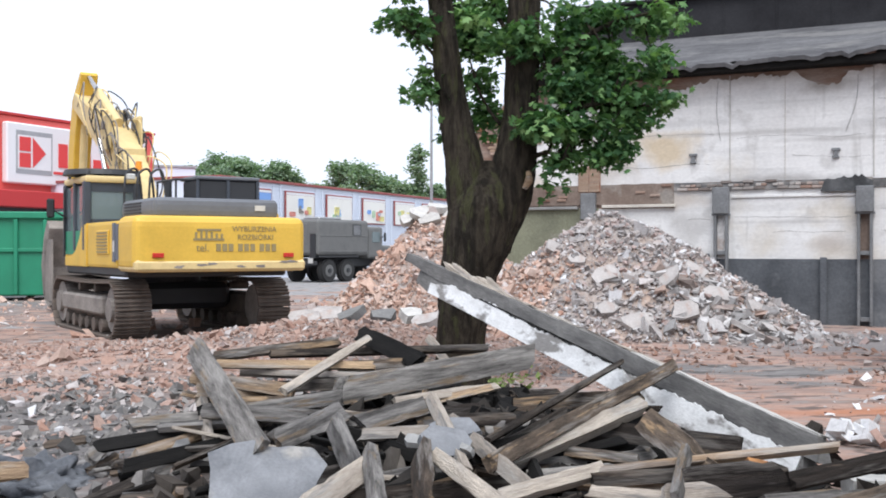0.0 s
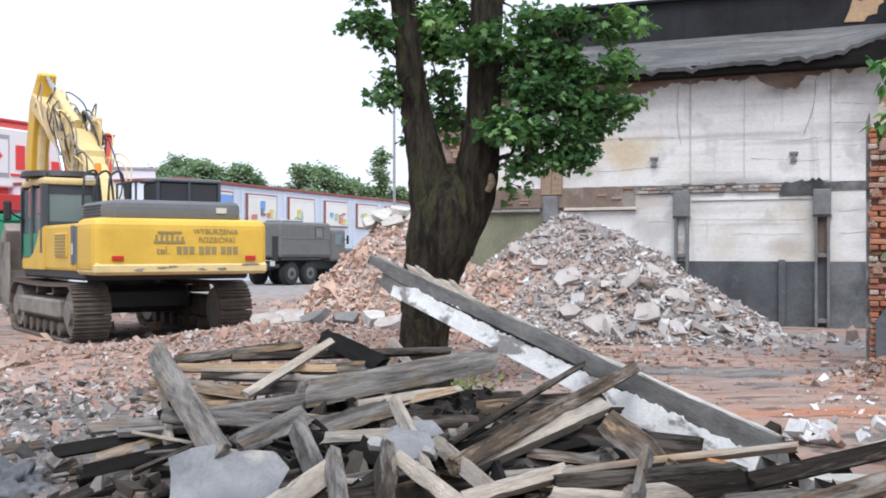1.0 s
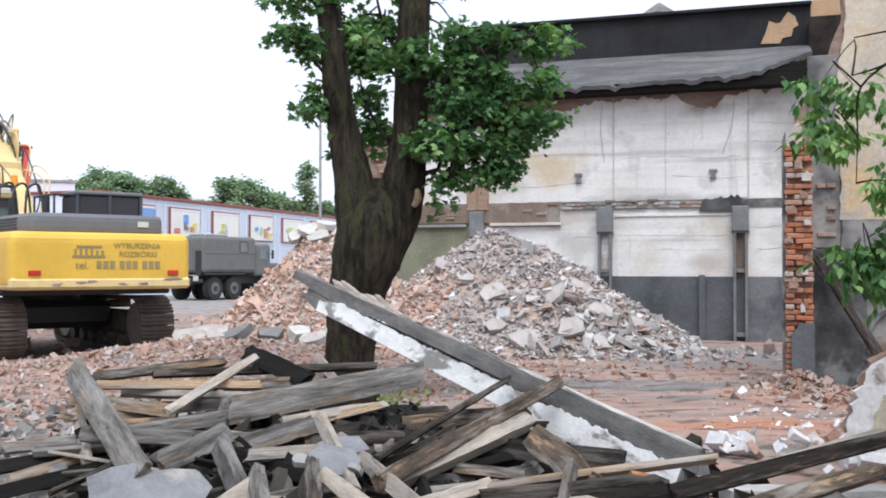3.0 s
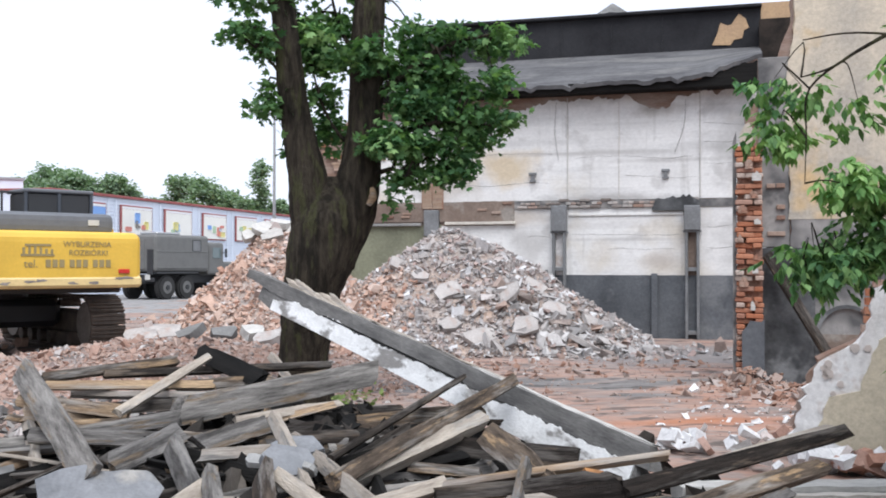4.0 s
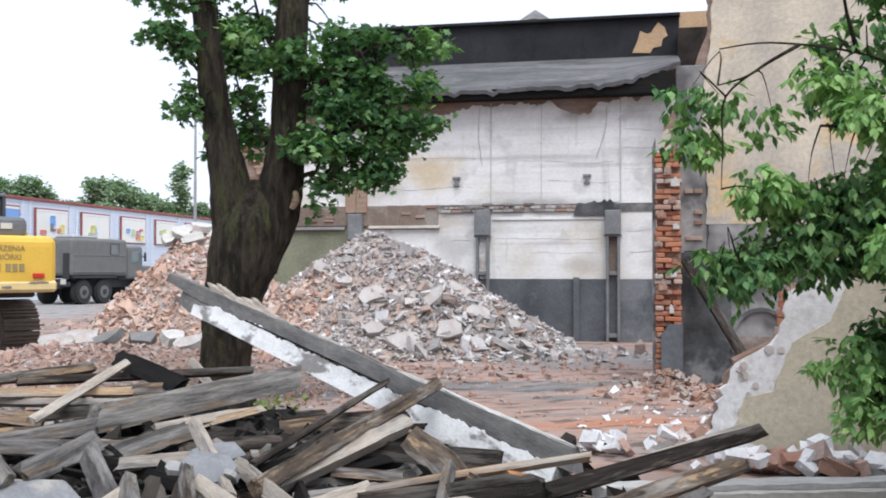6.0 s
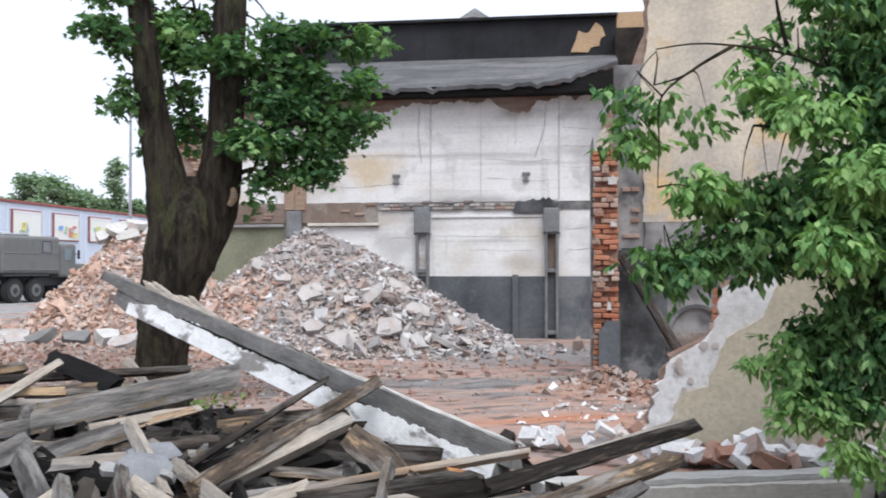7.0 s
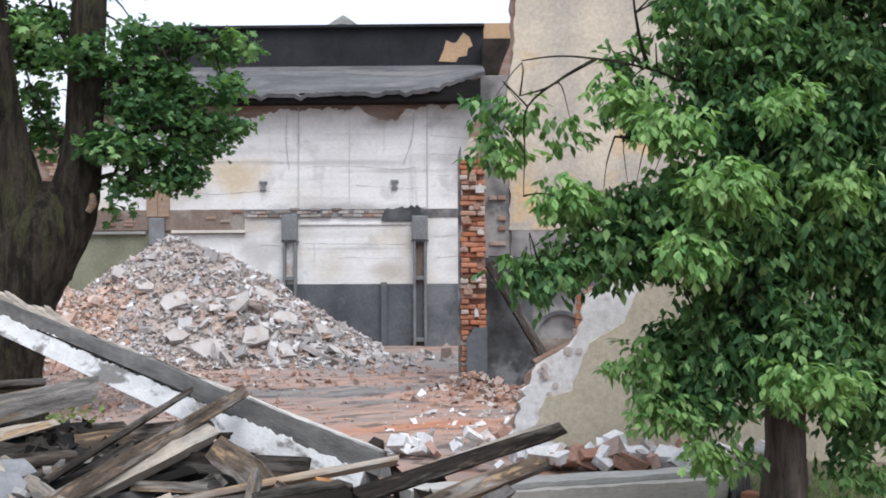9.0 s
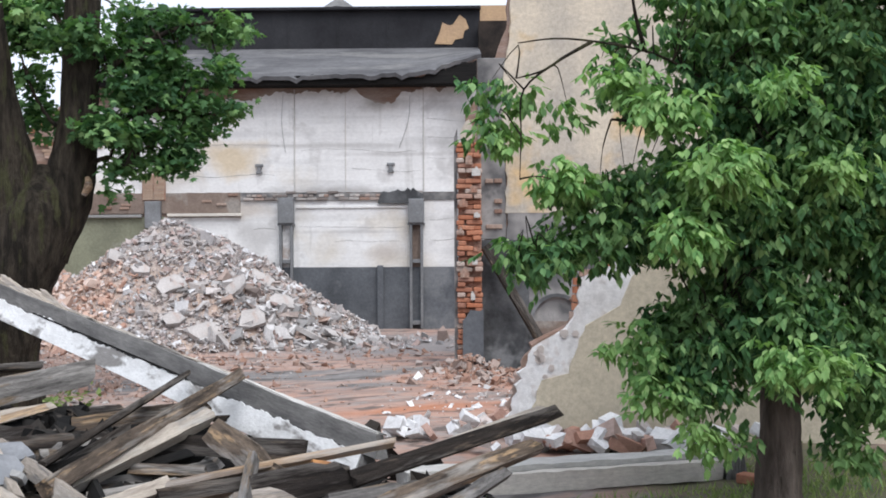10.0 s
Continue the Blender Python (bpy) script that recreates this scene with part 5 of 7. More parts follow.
plank((-0.91, 5.42, 0.4), (-0.68, 5.2, 0.43), 0.04, 0.04, 36, WOOD_TAN)
plank((-0.14, 5.97, 0.53), (-0.11, 7.44, 0.78), 0.03, 0.04, 78, WOOD_BROWN)
plank((-1.74, 6.86, 0.69), (-1.02, 6.61, 0.59), 0.04, 0.02, 60, WOOD_BROWN)
plank((-0.74, 6.44, 0.64), (-0.28, 6.47, 0.58), 0.02, 0.03, 23, WOOD_BROWN)
plank((1.07, 5.31, 0.36), (1.3, 5.38, 0.37), 0.04, 0.03, 40, WOOD_BROWN)
plank((-1.46, 6.22, 0.4), (-1.27, 6.61, 0.41), 0.03, 0.04, 41, WOOD_CHAR_SHADE)
plank((-1.33, 6.59, 0.62), (-0.71, 7.41, 0.83), 0.02, 0.03, 20, WOOD_BROWN)
plank((-1.75, 5.58, 0.3), (-1.31, 5.71, 0.31), 0.04, 0.02, 58, WOOD_DARK)
# deeper layers of the heap, mostly near-black for the shade of its hollows
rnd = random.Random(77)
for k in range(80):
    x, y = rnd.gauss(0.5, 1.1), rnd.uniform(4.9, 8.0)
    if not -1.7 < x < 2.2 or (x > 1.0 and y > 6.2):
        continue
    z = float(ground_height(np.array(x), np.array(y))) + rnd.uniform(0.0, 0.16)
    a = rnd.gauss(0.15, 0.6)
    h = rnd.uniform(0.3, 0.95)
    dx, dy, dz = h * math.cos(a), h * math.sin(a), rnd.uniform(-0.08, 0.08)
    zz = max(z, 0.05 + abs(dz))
    plank((x - dx, y - dy, zz - dz), (x + dx, y + dy, zz + dz), rnd.uniform(0.05, 0.14), rnd.uniform(0.02, 0.06), rnd.uniform(20, 85), rnd.choice((WOOD_DARK, WOOD_CHAR_SHADE, WOOD_CHAR_SHADE, WOOD_CHAR_SHADE, WOOD_CHAR_SHADE, WOOD_CHAR_SHADE, WOOD_DARK, WOOD_GREY)))
for k in range(46):
    x, y = rnd.uniform(-2.9, -0.9), rnd.uniform(5.0, 8.2)
    a, h = rnd.uniform(0, 3.14), rnd.uniform(0.08, 0.3)
    za, zb = (float(ground_height(np.array(x + s * h * math.cos(a)), np.array(y + s * h * math.sin(a)))) for s in (-1, 1))
    plank((x - h * math.cos(a), y - h * math.sin(a), za + 0.02), (x + h * math.cos(a), y + h * math.sin(a), zb + 0.03), rnd.uniform(0.03, 0.1), 0.03, rnd.uniform(0, 40), rnd.choice((WOOD_GREY, WOOD_BROWN, WOOD_PALE, WOOD_DARK)), label="short splintered offcut lying on grey ash")
slab((-0.87, 5.04, 0.50), (0.58, 0.50, 0.022), (40, 4, 12), BOARD_GREY, "pale grey cement board with a chipped edge on the heap", 201, "cement_board", "", "board", 17, (0.84, 1.0))
slab((-1.7, 6.1, 0.36), (0.5, 0.32, 0.03), (30, -14, 25), CONCRETE_DARK, "dark grey board fragment on the heap", 202, "board_fragment", "", "board")
slab((0.0, 5.3, 0.62), (0.28, 0.2, 0.06), (35, 10, 20), BOARD_GREY, "small cement fragment on the heap", 203, "board_fragment", "", "board")
slab((0.08, 5.75, 0.62), (0.3, 0.18, 0.05), (30, -5, -20), BOARD_GREY, "small cement fragment on the heap", 204, "board_fragment", "", "board")
for k, (x, y, z) in enumerate(((-0.16, 5.4, 0.63), (0.0, 5.5, 0.64), (0.12, 5.25, 0.6))):
    slab((x, y, z), (0.11, 0.09, 0.03), (25, k * 20, k * 40), CONCRETE, "pale plaster chip on the heap", 205 + k, "plaster_chip", "plaster chips", "chip")

slab((1.53, 4.98, 0.53), (0.18, 0.13, 0.09), (50, 10, 15), RUBBLE_RUST, "rusty orange brick lump wedged in the heap", 211, "brick_lump", "", "rubble")
slab((1.32, 5.05, 0.52), (0.34, 0.22, 0.03), (62, -6, 8), CONCRETE_DARK, "dark grey board fragment on the heap", 212, "board_fragment", "", "board", 11, (0.85, 1.0))

# the long fallen beam with its coat of whitewash
A, B = Vector((-0.26, 9.60, 1.39)), Vector((2.38, 6.80, 0.26))
axd = (B - A).normalized()
upv = (Vector((0, 0, 1)) - axd * axd.z).normalized()
sd = upv.cross(axd)
if sd.y > 0:
    sd = -sd
beam_m = Matrix.Translation((A + B) / 2) @ Matrix((axd, -sd, upv)).transposed().to_4x4() @ pose(0, 0, 0, -12, 0, 0)
beam = thing("roof_beam", beam_m, "long grey timber beam with flaking whitewash leaning across the heap", "beam")
L = (B - A).length


def rough_bar(x0, x1, y0, y1, z0, z1, n, jag, end, seed):
    rnd, bm, rings = random.Random(seed), bmesh.new(), []
    for i in range(n + 1):
        x = x0 + (x1 - x0) * i / n
        ring = []
        for y, z in ((y0, z0), (y1, z0), (y1, z1), (y0, z1)):
            e = rnd.uniform(-end, end) if i in (0, n) else 0
            ring.append(bm.verts.new((x + e, y + rnd.uniform(-jag, jag), z + rnd.uniform(-jag, jag))))
        rings.append(ring)
    for ra, rb in zip(rings, rings[1:]):
        for k in range(4):
            bm.faces.new((ra[k], ra[(k + 1) % 4], rb[(k + 1) % 4], rb[k]))
    bm.faces.new(rings[0][::-1])
    bm.faces.new(rings[-1])
    bmesh.ops.recalc_face_normals(bm, faces=bm.faces[:])
    return bm


def depth_at(x):
    """The beam's depth along its length: torn thin at the upper end."""
    return float(np.interp(x, (-L / 2, -L / 2 + 0.35, -L / 2 + 0.9, L / 2), (0.17, 0.255, 0.265, 0.36)))


def hung(bm):
    """Fits heights given in parts of the depth, 0 at the top and -1 at the soffit, to the beam."""
    for v in bm.verts:
        if v.co.z < 0:
            v.co.z *= depth_at(v.co.x)
        v.co.z += 0.19
    return bm


part("beam_body", hung(rough_bar(-L / 2 + 0.12, L / 2 + 0.08, -0.12, 0.02, -1.0, -0.42, 40, 0.008, 0.10, 5)), BEAM_GREY, beam)
part("upper_board", hung(rough_bar(-L / 2 - 0.16, L / 2 + 0.12, -0.135, 0.01, -0.43, 0.0, 48, 0.008, 0.10, 15)), BEAM_GREY, beam, "grey weathered upper board")
# black bar on the beam's face, painted as shade of the groove
part("long_split", hung(rough_bar(-L / 2 + 1.0, 0.5, -0.150, -0.12, -0.42, -0.38, 30, 0.004, 0.05, 16)), WOOD_CHAR_SHADE, beam, "thin black bar for the shade in the beam's groove")
coat = ragged(-L / 2 + 0.36, L / 2 + 0.04, -0.985, lambda x: -0.45 + 0.07 * noise.noise(Vector((x * 1.6, 0.4, 0))) + 0.10 * noise.noise(Vector((x * 7, 3.4, 0))) - 0.12 * max(0, 1 - (x + L / 2 - 0.42) / 0.2), 0.03, 0.022, 0.035, 6, -0.146)
part("whitewash_coat", hung(coat), BEAM_WASH, beam, "flaking whitewash on one side")
part("splintered_edge", rough_bar(-L / 2 + 0.45, 0.9, -0.05, 0.0, 0.19, 0.204, 34, 0.008, 0.15, 7), WOOD_PALE, beam, "torn pale wood fibres along the top")
part("lower_strip", rough_bar(0.55, L / 2 + 0.10, -0.10, 0.02, 0.188, 0.202, 20, 0.005, 0.05, 8), KERB_PALE, beam, "pale top face")
torn = random.Random(66)
for k in range(11):
    x = -L / 2 + 0.42 + 0.055 * k
    w, up = torn.uniform(0.018, 0.04), torn.uniform(0.03, 0.085)
    fresh = bmesh.new()
    foot = [fresh.verts.new(p) for p in ((x, -0.06, 0.18), (x + 0.26, -0.07, 0.185), (x + 0.26, -0.07 + w, 0.185), (x, -0.06 + w, 0.18))]
    tip = [fresh.verts.new(p) for p in ((x - 0.10, -0.05, 0.19 + up), (x - 0.06, -0.05 + w * 0.5, 0.195 + up))]
    fresh.faces.new(foot)
    fresh.faces.new((foot[0], foot[1], tip[0]))
    fresh.faces.new((foot[1], foot[2], tip[1], tip[0]))
    fresh.faces.new((foot[2], foot[3], tip[1]))
    fresh.faces.new((foot[3], foot[0], tip[0], tip[1]))
    bmesh.ops.recalc_face_normals(fresh, faces=fresh.faces[:])
    part("splinter", fresh, WOOD_PALE, beam)

# crumpled dark sheeting, thrown down in folds
sheet = thing("crumpled_sheeting", pose(-2.42, 6.15, 0.20, 0, 0, 15), "crumpled blue-grey sheeting dumped on ash", "sheeting")
for k, (cx, cy, sx, sy, sz) in enumerate(((0.0, 0.0, 0.30, 0.22, 0.16), (0.32, 0.05, 0.22, 0.2, 0.12), (-0.3, -0.02, 0.2, 0.2, 0.10), (0.12, -0.18, 0.24, 0.16, 0.09))):
    bm = bmesh.new()
    bmesh.ops.create_icosphere(bm, subdivisions=4, radius=1)
    for v in bm.verts:
        q = v.co + Vector((k * 3.1, 0, 0))
        ridge = abs(noise.noise(q * 1.9)) * 0.9 + abs(noise.noise(q * 4.5)) * 0.5
        v.co = v.co * (0.65 + ridge)
        v.co = Vector((cx + v.co.x * sx, cy + v.co.y * sy, max(-0.05, v.co.z * sz + 0.03)))
    part("fold", bm, GRIME, sheet, "", True)

# ---- kerb beams beside the heap ----
KERB = STREET @ pose(3.59, 6.37, 0, 0, 0, -7.1)


def kerb(x0, x1, y0, y1, z0, z1, material, label, seed, name="kerb_beam"):
    k = part(name, rough_bar(x0, x1, y0, y1, z0, z1, 24, 0.006, 0.03, seed), material)
    k.matrix_world = KERB
    return tagged(k, label, "kerb", "kerb beams")


kerb(-0.95, 1.64, 0.105, 0.32, 0.0, 0.178, KERB_PALE, "weathered grey concrete kerb beam on the ground", 11)
kerb(-0.85, 1.46, 0.0, 0.09, 0.0, 0.14, CREAM, "cream concrete kerb beam lying on grass", 12)
kerb(-0.9, 1.52, 0.34, 0.44, 0.0, 0.11, CONCRETE_DARK, "dark kerb stone behind the concrete beam", 13)
kerb(1.48, 1.61, -0.03, 0.09, 0.0, 0.16, CONCRETE_DARK, "square grey end stone of the kerb", 14, "kerb_stone")
loose = part("loose_brick", box(-0.06, 0.06, -0.1, 0.1, 0, 0.07, 0.008), BRICK)
loose.matrix_world = KERB @ pose(1.56, -0.20, 0.0, 0, 0, 30)
tagged(loose, "single red brick lying by the kerb", "brick")

# leaning timber against the gable wall
prop = plank((6.62, 13.46, 1.80), (7.50, 12.96, 0.04), 0.13, 0.10, 70, WOOD_DARK, "leaning_timber", "dark timber leaning against the gable wall")
prop["group"] = ""

# ---- excavator ----
exc = thing("excavator", pose(-5.75, 21.25, 0, 0, 0, 33), "dusty yellow tracked demolition excavator seen from behind", "excavator")


def track(side):
    x0, x1 = (side * 1.36 - 0.33, side * 1.36 + 0.33)
    tr = part("track", box(x0 + 0.14, x1 - 0.14, -1.9, 1.9, 0.32, 0.78, 0.06), TRACK, exc, "dust-caked crawler track")
    outer = x0 if side < 0 else x1
    part("side_beam", box(min(outer, outer - side * 0.2), max(outer, outer - side * 0.2), -1.45, 1.55, 0.42, 0.76, 0.04), DUST_STEEL, tr)
    shoe = box(x0, x1, -0.108, 0.108, -0.02, 0.02, 0.006)
    for yy in (-0.10, -0.03, 0.045):
        box(x0, x1, yy, yy + 0.022, 0.02, 0.055, 0.0, shoe)
    first, R, half, zc = None, 0.50, 1.95, 0.54
    per = 4 * half + 2 * math.pi * R
    n = 48
    for k in range(n):
        s = per * k / n
        if s < 2 * half:
            y, z, a = -half + s, zc + R - 0.035 * math.sin(math.pi * s / (2 * half)), 0
        elif s < 2 * half + math.pi * R:
            t = (s - 2 * half) / R
            y, z, a = half + R * math.sin(t), zc + R * math.cos(t), -t
        elif s < 4 * half + math.pi * R:
            y, z, a = half - (s - 2 * half - math.pi * R), zc - R, math.pi
        else:
            t = (s - 4 * half - math.pi * R) / R
            y, z, a = -half - R * math.sin(t), zc - R * math.cos(t), math.pi - t
        if first is None:
            first = part("track_shoe", shoe, TRACK, tr)
            ob = first
        else:
            ob = new("track_shoe", first.data)
            ob.parent = tr
        ob.matrix_basis = pose(0, y, z, math.degrees(a), 0, 0)
    for y, r in ((-1.95, 0.42), (1.95, 0.42)):
        bm = rod((x0 + 0.1, y, zc), (x1 - 0.1, y, zc), r, None, 24)
        rod((outer - side * 0.02, y, zc), (outer - side * 0.14, y, zc), 0.22, None, 16, bm)
        part("sprocket", bm, DUST_STEEL, tr)
    for k in range(6):
        y = -1.3 + 0.52 * k
        part("roller", rod((x0 + 0.05, y, 0.22), (x1 - 0.05, y, 0.22), 0.13, None, 14), TRACK, tr)
    for y in (-0.6, 0.6):
        part("carrier_roller", rod((x0 + 0.12, y, 0.90), (x1 - 0.12, y, 0.90), 0.08, None, 12), TRACK, tr)


track(-1)
track(1)
part("car_body", box(-1.1, 1.1, -0.9, 0.9, 0.45, 0.98, 0.12), MACHINE_DARK, exc)
part("slew_ring", rod((0, 0, 0.95), (0, 0, 1.16), 0.72, None, 28), MACHINE_DARK, exc)
part("deck", box(-1.55, 1.55, -2.6, 1.75, 1.14, 1.34, 0.04), MACHINE_DARK, exc)
cw = part("counterweight", box(-1.62, 1.62, -3.35, -2.25, 1.24, 2.24, 0.2, seg=4), YELLOW, exc, "big yellow counterweight with company lettering")
part("skirt", box(-1.60, 1.60, -3.375, -2.3, 1.25, 1.46, 0.05), YELLOW_PALE, cw, "paler dusty lower edge")
part("top_rail", rod((-1.1, -2.75, 2.30), (1.3, -2.75, 2.30), 0.025, None, 8), YELLOW, cw)
for x in (-1.1, -0.3, 0.5, 1.3):
    part("rail_foot", rod((x, -2.75, 2.2), (x, -2.75, 2.30), 0.022, None, 8), YELLOW, cw)
scuff = random.Random(23)
for k in range(7):
    x, z = scuff.uniform(-1.3, 1.35), scuff.uniform(1.30, 1.42)
    bm = rod((x, -3.379, z), (x, -3.37, z), 0.06, None, 9)
    for v in bm.verts:
        v.co.x = x + (v.co.x - x) * scuff.uniform(0.8, 2.4)
        v.co.z = z + (v.co.z - z) * scuff.uniform(0.2, 0.6)
    part("scrape", bm, DUST_STEEL, cw, "scraped bare patch")
shoulder = bmesh.new()
outline = [(-0.15, 1.30), (1.62, 1.30), (1.62, 1.52), (1.15, 1.50), (0.75, 1.62), (0.45, 1.85), (0.25, 2.10), (-0.15, 2.16)]
near_side = [shoulder.verts.new((-1.615, y, z)) for y, z in outline]
far_side = [shoulder.verts.new((-1.50, y, z)) for y, z in outline]
shoulder.faces.new(near_side)
shoulder.faces.new(far_side[::-1])
for k in range(len(outline)):
    m_ = (k + 1) % len(outline)
    shoulder.faces.new((near_side[k], far_side[k], far_side[m_], near_side[m_]))
bmesh.ops.recalc_face_normals(shoulder, faces=shoulder.faces[:])
bmesh.ops.bevel(shoulder, geom=shoulder.edges[:], offset=0.015, segments=2, affect="EDGES")
part("side_shoulder", shoulder, YELLOW, exc, "curved yellow side panel below the cab")
part("side_panel", box(-1.60, -0.5, -2.26, -0.15, 1.30, 2.16, 0.06, seg=2), YELLOW, exc)
part("side_panel", box(0.45, 1.60, -2.26, 1.6, 1.30, 2.16, 0.06, seg=2), YELLOW, exc)
grille = part("side_grille", box(-1.625, -1.60, -1.75, -0.95, 1.55, 2.0, 0.01), YELLOW, exc)
for k in range(7):
    part("louvre", box(-1.64, -1.62, -1.7, -1.0, 1.58 + 0.06 * k, 1.605 + 0.06 * k), DECAL_GREY, grille)
for y0, z0, z1, m_ in ((-2.20, 1.42, 2.12, DECAL_DARK), (-2.42, 1.45, 2.10, DECAL_DARK)):
    part("model_decal", box(-1.628, -1.60, y0, y0 + 0.16, z0, z1), m_, exc, "dark grey model stripe")
part("model_decal", box(-1.632, -1.60, -2.19, -2.07, 1.6, 1.8), DECAL_PALE, exc)
hood = part("engine_hood", box(-1.15, 1.25, -2.95, -0.9, 2.2, 2.58, 0.14, seg=3), HOOD_GREY, exc, "dark grey engine hood")
for k in range(4):
    part("hood_louvre", box(-1.17, -1.14, -2.2, -1.2, 2.30 + 0.06 * k, 2.325 + 0.06 * k), MACHINE_DARK, hood)
part("hood_label", box(0.75, 0.95, -2.97, -2.94, 2.36, 2.46), DECAL_PALE, hood)
cooler = part("cooler_box", box(-0.1, 1.1, -2.25, -1.4, 2.56, 2.98, 0.05), MACHINE_DARK, exc)
part("cooler_lid", box(-0.14, 1.14, -2.29, -1.36, 2.96, 3.03, 0.02), HOOD_GREY, cooler)
for x in (-0.1, 0.5, 1.1):
    part("cooler_strap", box(x - 0.03, x + 0.03, -2.28, -2.24, 2.56, 2.96, 0.01), CAB_DARK, cooler)
part("exhaust", rod((-0.35, -1.3, 2.5), (-0.35, -1.3, 3.0), 0.07), MACHINE_DARK, exc, "black exhaust stack")
rail = part("handrail", rod((-0.5, -2.2, 2.95), (1.1, -2.2, 2.95), 0.022, None, 8), MACHINE_DARK, exc, "black tubular handrail")
for a, b in (((-0.5, -2.2, 2.55), (-0.5, -2.2, 2.95)), ((1.1, -2.2, 2.5), (1.1, -2.2, 2.95)), ((0.3, -2.2, 2.55), (0.3, -2.2, 2.95)), ((-0.5, -1.1, 2.95), (-0.5, -2.2, 2.95)), ((-0.5, -1.1, 2.5), (-0.5, -1.1, 2.95)), ((1.1, -2.2, 2.95), (1.1, -0.2, 2.95)), ((1.1, -0.2, 2.1), (1.1, -0.2, 2.95))):
    part("rail_bar", rod(a, b, 0.022, None, 8), MACHINE_DARK, rail)
for x in (-0.9, -0.65, -0.4):
    pts, rad = smoothed([(x, -0.2, 2.2), (x + 0.02, -0.2, 2.9), (x + 0.1, -0.1, 3.2), (x + 0.35, 0, 3.22), (x + 0.45, 0, 2.4)], [0.025] * 5)
    part("guard_hoop", tube(pts, rad, 6), MACHINE_DARK, exc)
cab = part("cab", box(-1.58, -0.52, 0.05, 1.75, 1.34, 1.66, 0.04), YELLOW, exc, "blue-grey operator cab")
part("cab_roof", box(-1.60, -0.50, 0.0, 1.80, 2.98, 3.12, 0.05, seg=2), YELLOW_PALE, cab, "dusty yellow cab roof")
part("rear_header", box(-1.52, -0.58, 0.06, 0.10, 2.80, 2.99), CAB_DARK, cab)
for x, y in ((-1.55, 0.09), (-0.56, 0.09), (-1.55, 1.70), (-0.56, 1.70), (-1.55, 0.85)):
    part("cab_pillar", box(x - 0.075, x + 0.075, y - 0.07, y + 0.07, 1.62, 3.0, 0.02), CAB_DARK, cab)
part("rear_lower_panel", box(-1.52, -0.58, 0.06, 0.10, 1.66, 2.25), CAB_DARK, cab)
for nm, b_ in (("rear_window", (-1.49, -0.62, 0.07, 0.085, 2.22, 2.92)), ("side_window", (-1.57, -1.555, 0.15, 0.79, 1.98, 2.92)), ("side_window", (-1.57, -1.555, 0.91, 1.64, 1.75, 2.92)), ("front_window", (-1.49, -0.62, 1.72, 1.735, 1.5, 2.92)), ("inner_window", (-0.56, -0.545, 0.15, 1.64, 2.0, 2.92))):
    pane = part(nm, box(*b_), GLASS, cab)
    pane.visible_shadow = False
part("seat_back", box(-1.3, -0.8, 0.7, 0.85, 1.7, 2.6, 0.06), MACHINE_DARK, cab)
part("green_door_film", box(-1.60, -1.585, 0.15, 1.65, 1.54, 2.02), GREEN_SKIP, cab, "green tinted lower door panel")
part("roof_guard", rod((-1.05, 0.85, 3.16), (-1.05, 0.85, 3.27), 0.78, 0.74, 28), MACHINE_DARK, exc, "black roof guard over the cab")
for x, y in ((-1.5, 0.1), (-0.6, 0.1), (-1.5, 1.7), (-0.6, 1.7)):
    part("guard_strut", rod((x, y, 3.08), (x, y, 3.22), 0.03, None, 8), MACHINE_DARK, exc)
part("work_lamp", box(-0.85, -0.68, -0.28, -0.18, 3.04, 3.16, 0.02), DECAL_PALE, exc)
part("beacon", rod((-0.45, 0.3, 3.28), (-0.45, 0.3, 3.46), 0.08, 0.06, 12), ORANGE_LENS, exc, "orange warning beacon")
mir = part("mirror", box(-2.02, -1.86, 1.45, 1.5, 2.3, 2.7, 0.03), MACHINE_DARK, exc)
part("mirror_arm", rod((-1.58, 1.6, 2.3), (-1.95, 1.48, 2.5), 0.02, None, 8), MACHINE_DARK, mir)
part("grab_rail", rod((-1.63, 1.62, 1.5), (-1.63, 1.62, 2.9), 0.018, None, 8), MACHINE_DARK, exc)


def girder(path, widths, x0, x1, bm=None):
    """A welded box girder: path of (y, z), and the depth at each point."""
    bm = bm or bmesh.new()
    rings = []
    for i, ((y, z), w) in enumerate(zip(path, widths)):
        a, b = path[max(i - 1, 0)], path[min(i + 1, len(path) - 1)]
        d = Vector((b[0] - a[0], b[1] - a[1])).normalized()
        n_ = Vector((-d.y, d.x)) * w / 2
        rings.append([bm.verts.new(p) for p in ((x0, y - n_.x, z - n_.y), (x1, y - n_.x, z - n_.y), (x1, y + n_.x, z + n_.y), (x0, y + n_.x, z + n_.y))])
    for ra, rb in zip(rings, rings[1:]):
        for k in range(4):
            bm.faces.new((ra[k], ra[(k + 1) % 4], rb[(k + 1) % 4], rb[k]))
    bm.faces.new(rings[0][::-1])
    bm.faces.new(rings[-1])
    bmesh.ops.recalc_face_normals(bm, faces=bm.faces[:])
    bmesh.ops.bevel(bm, geom=bm.edges[:], offset=0.02, segments=1, affect="EDGES")
    return bm


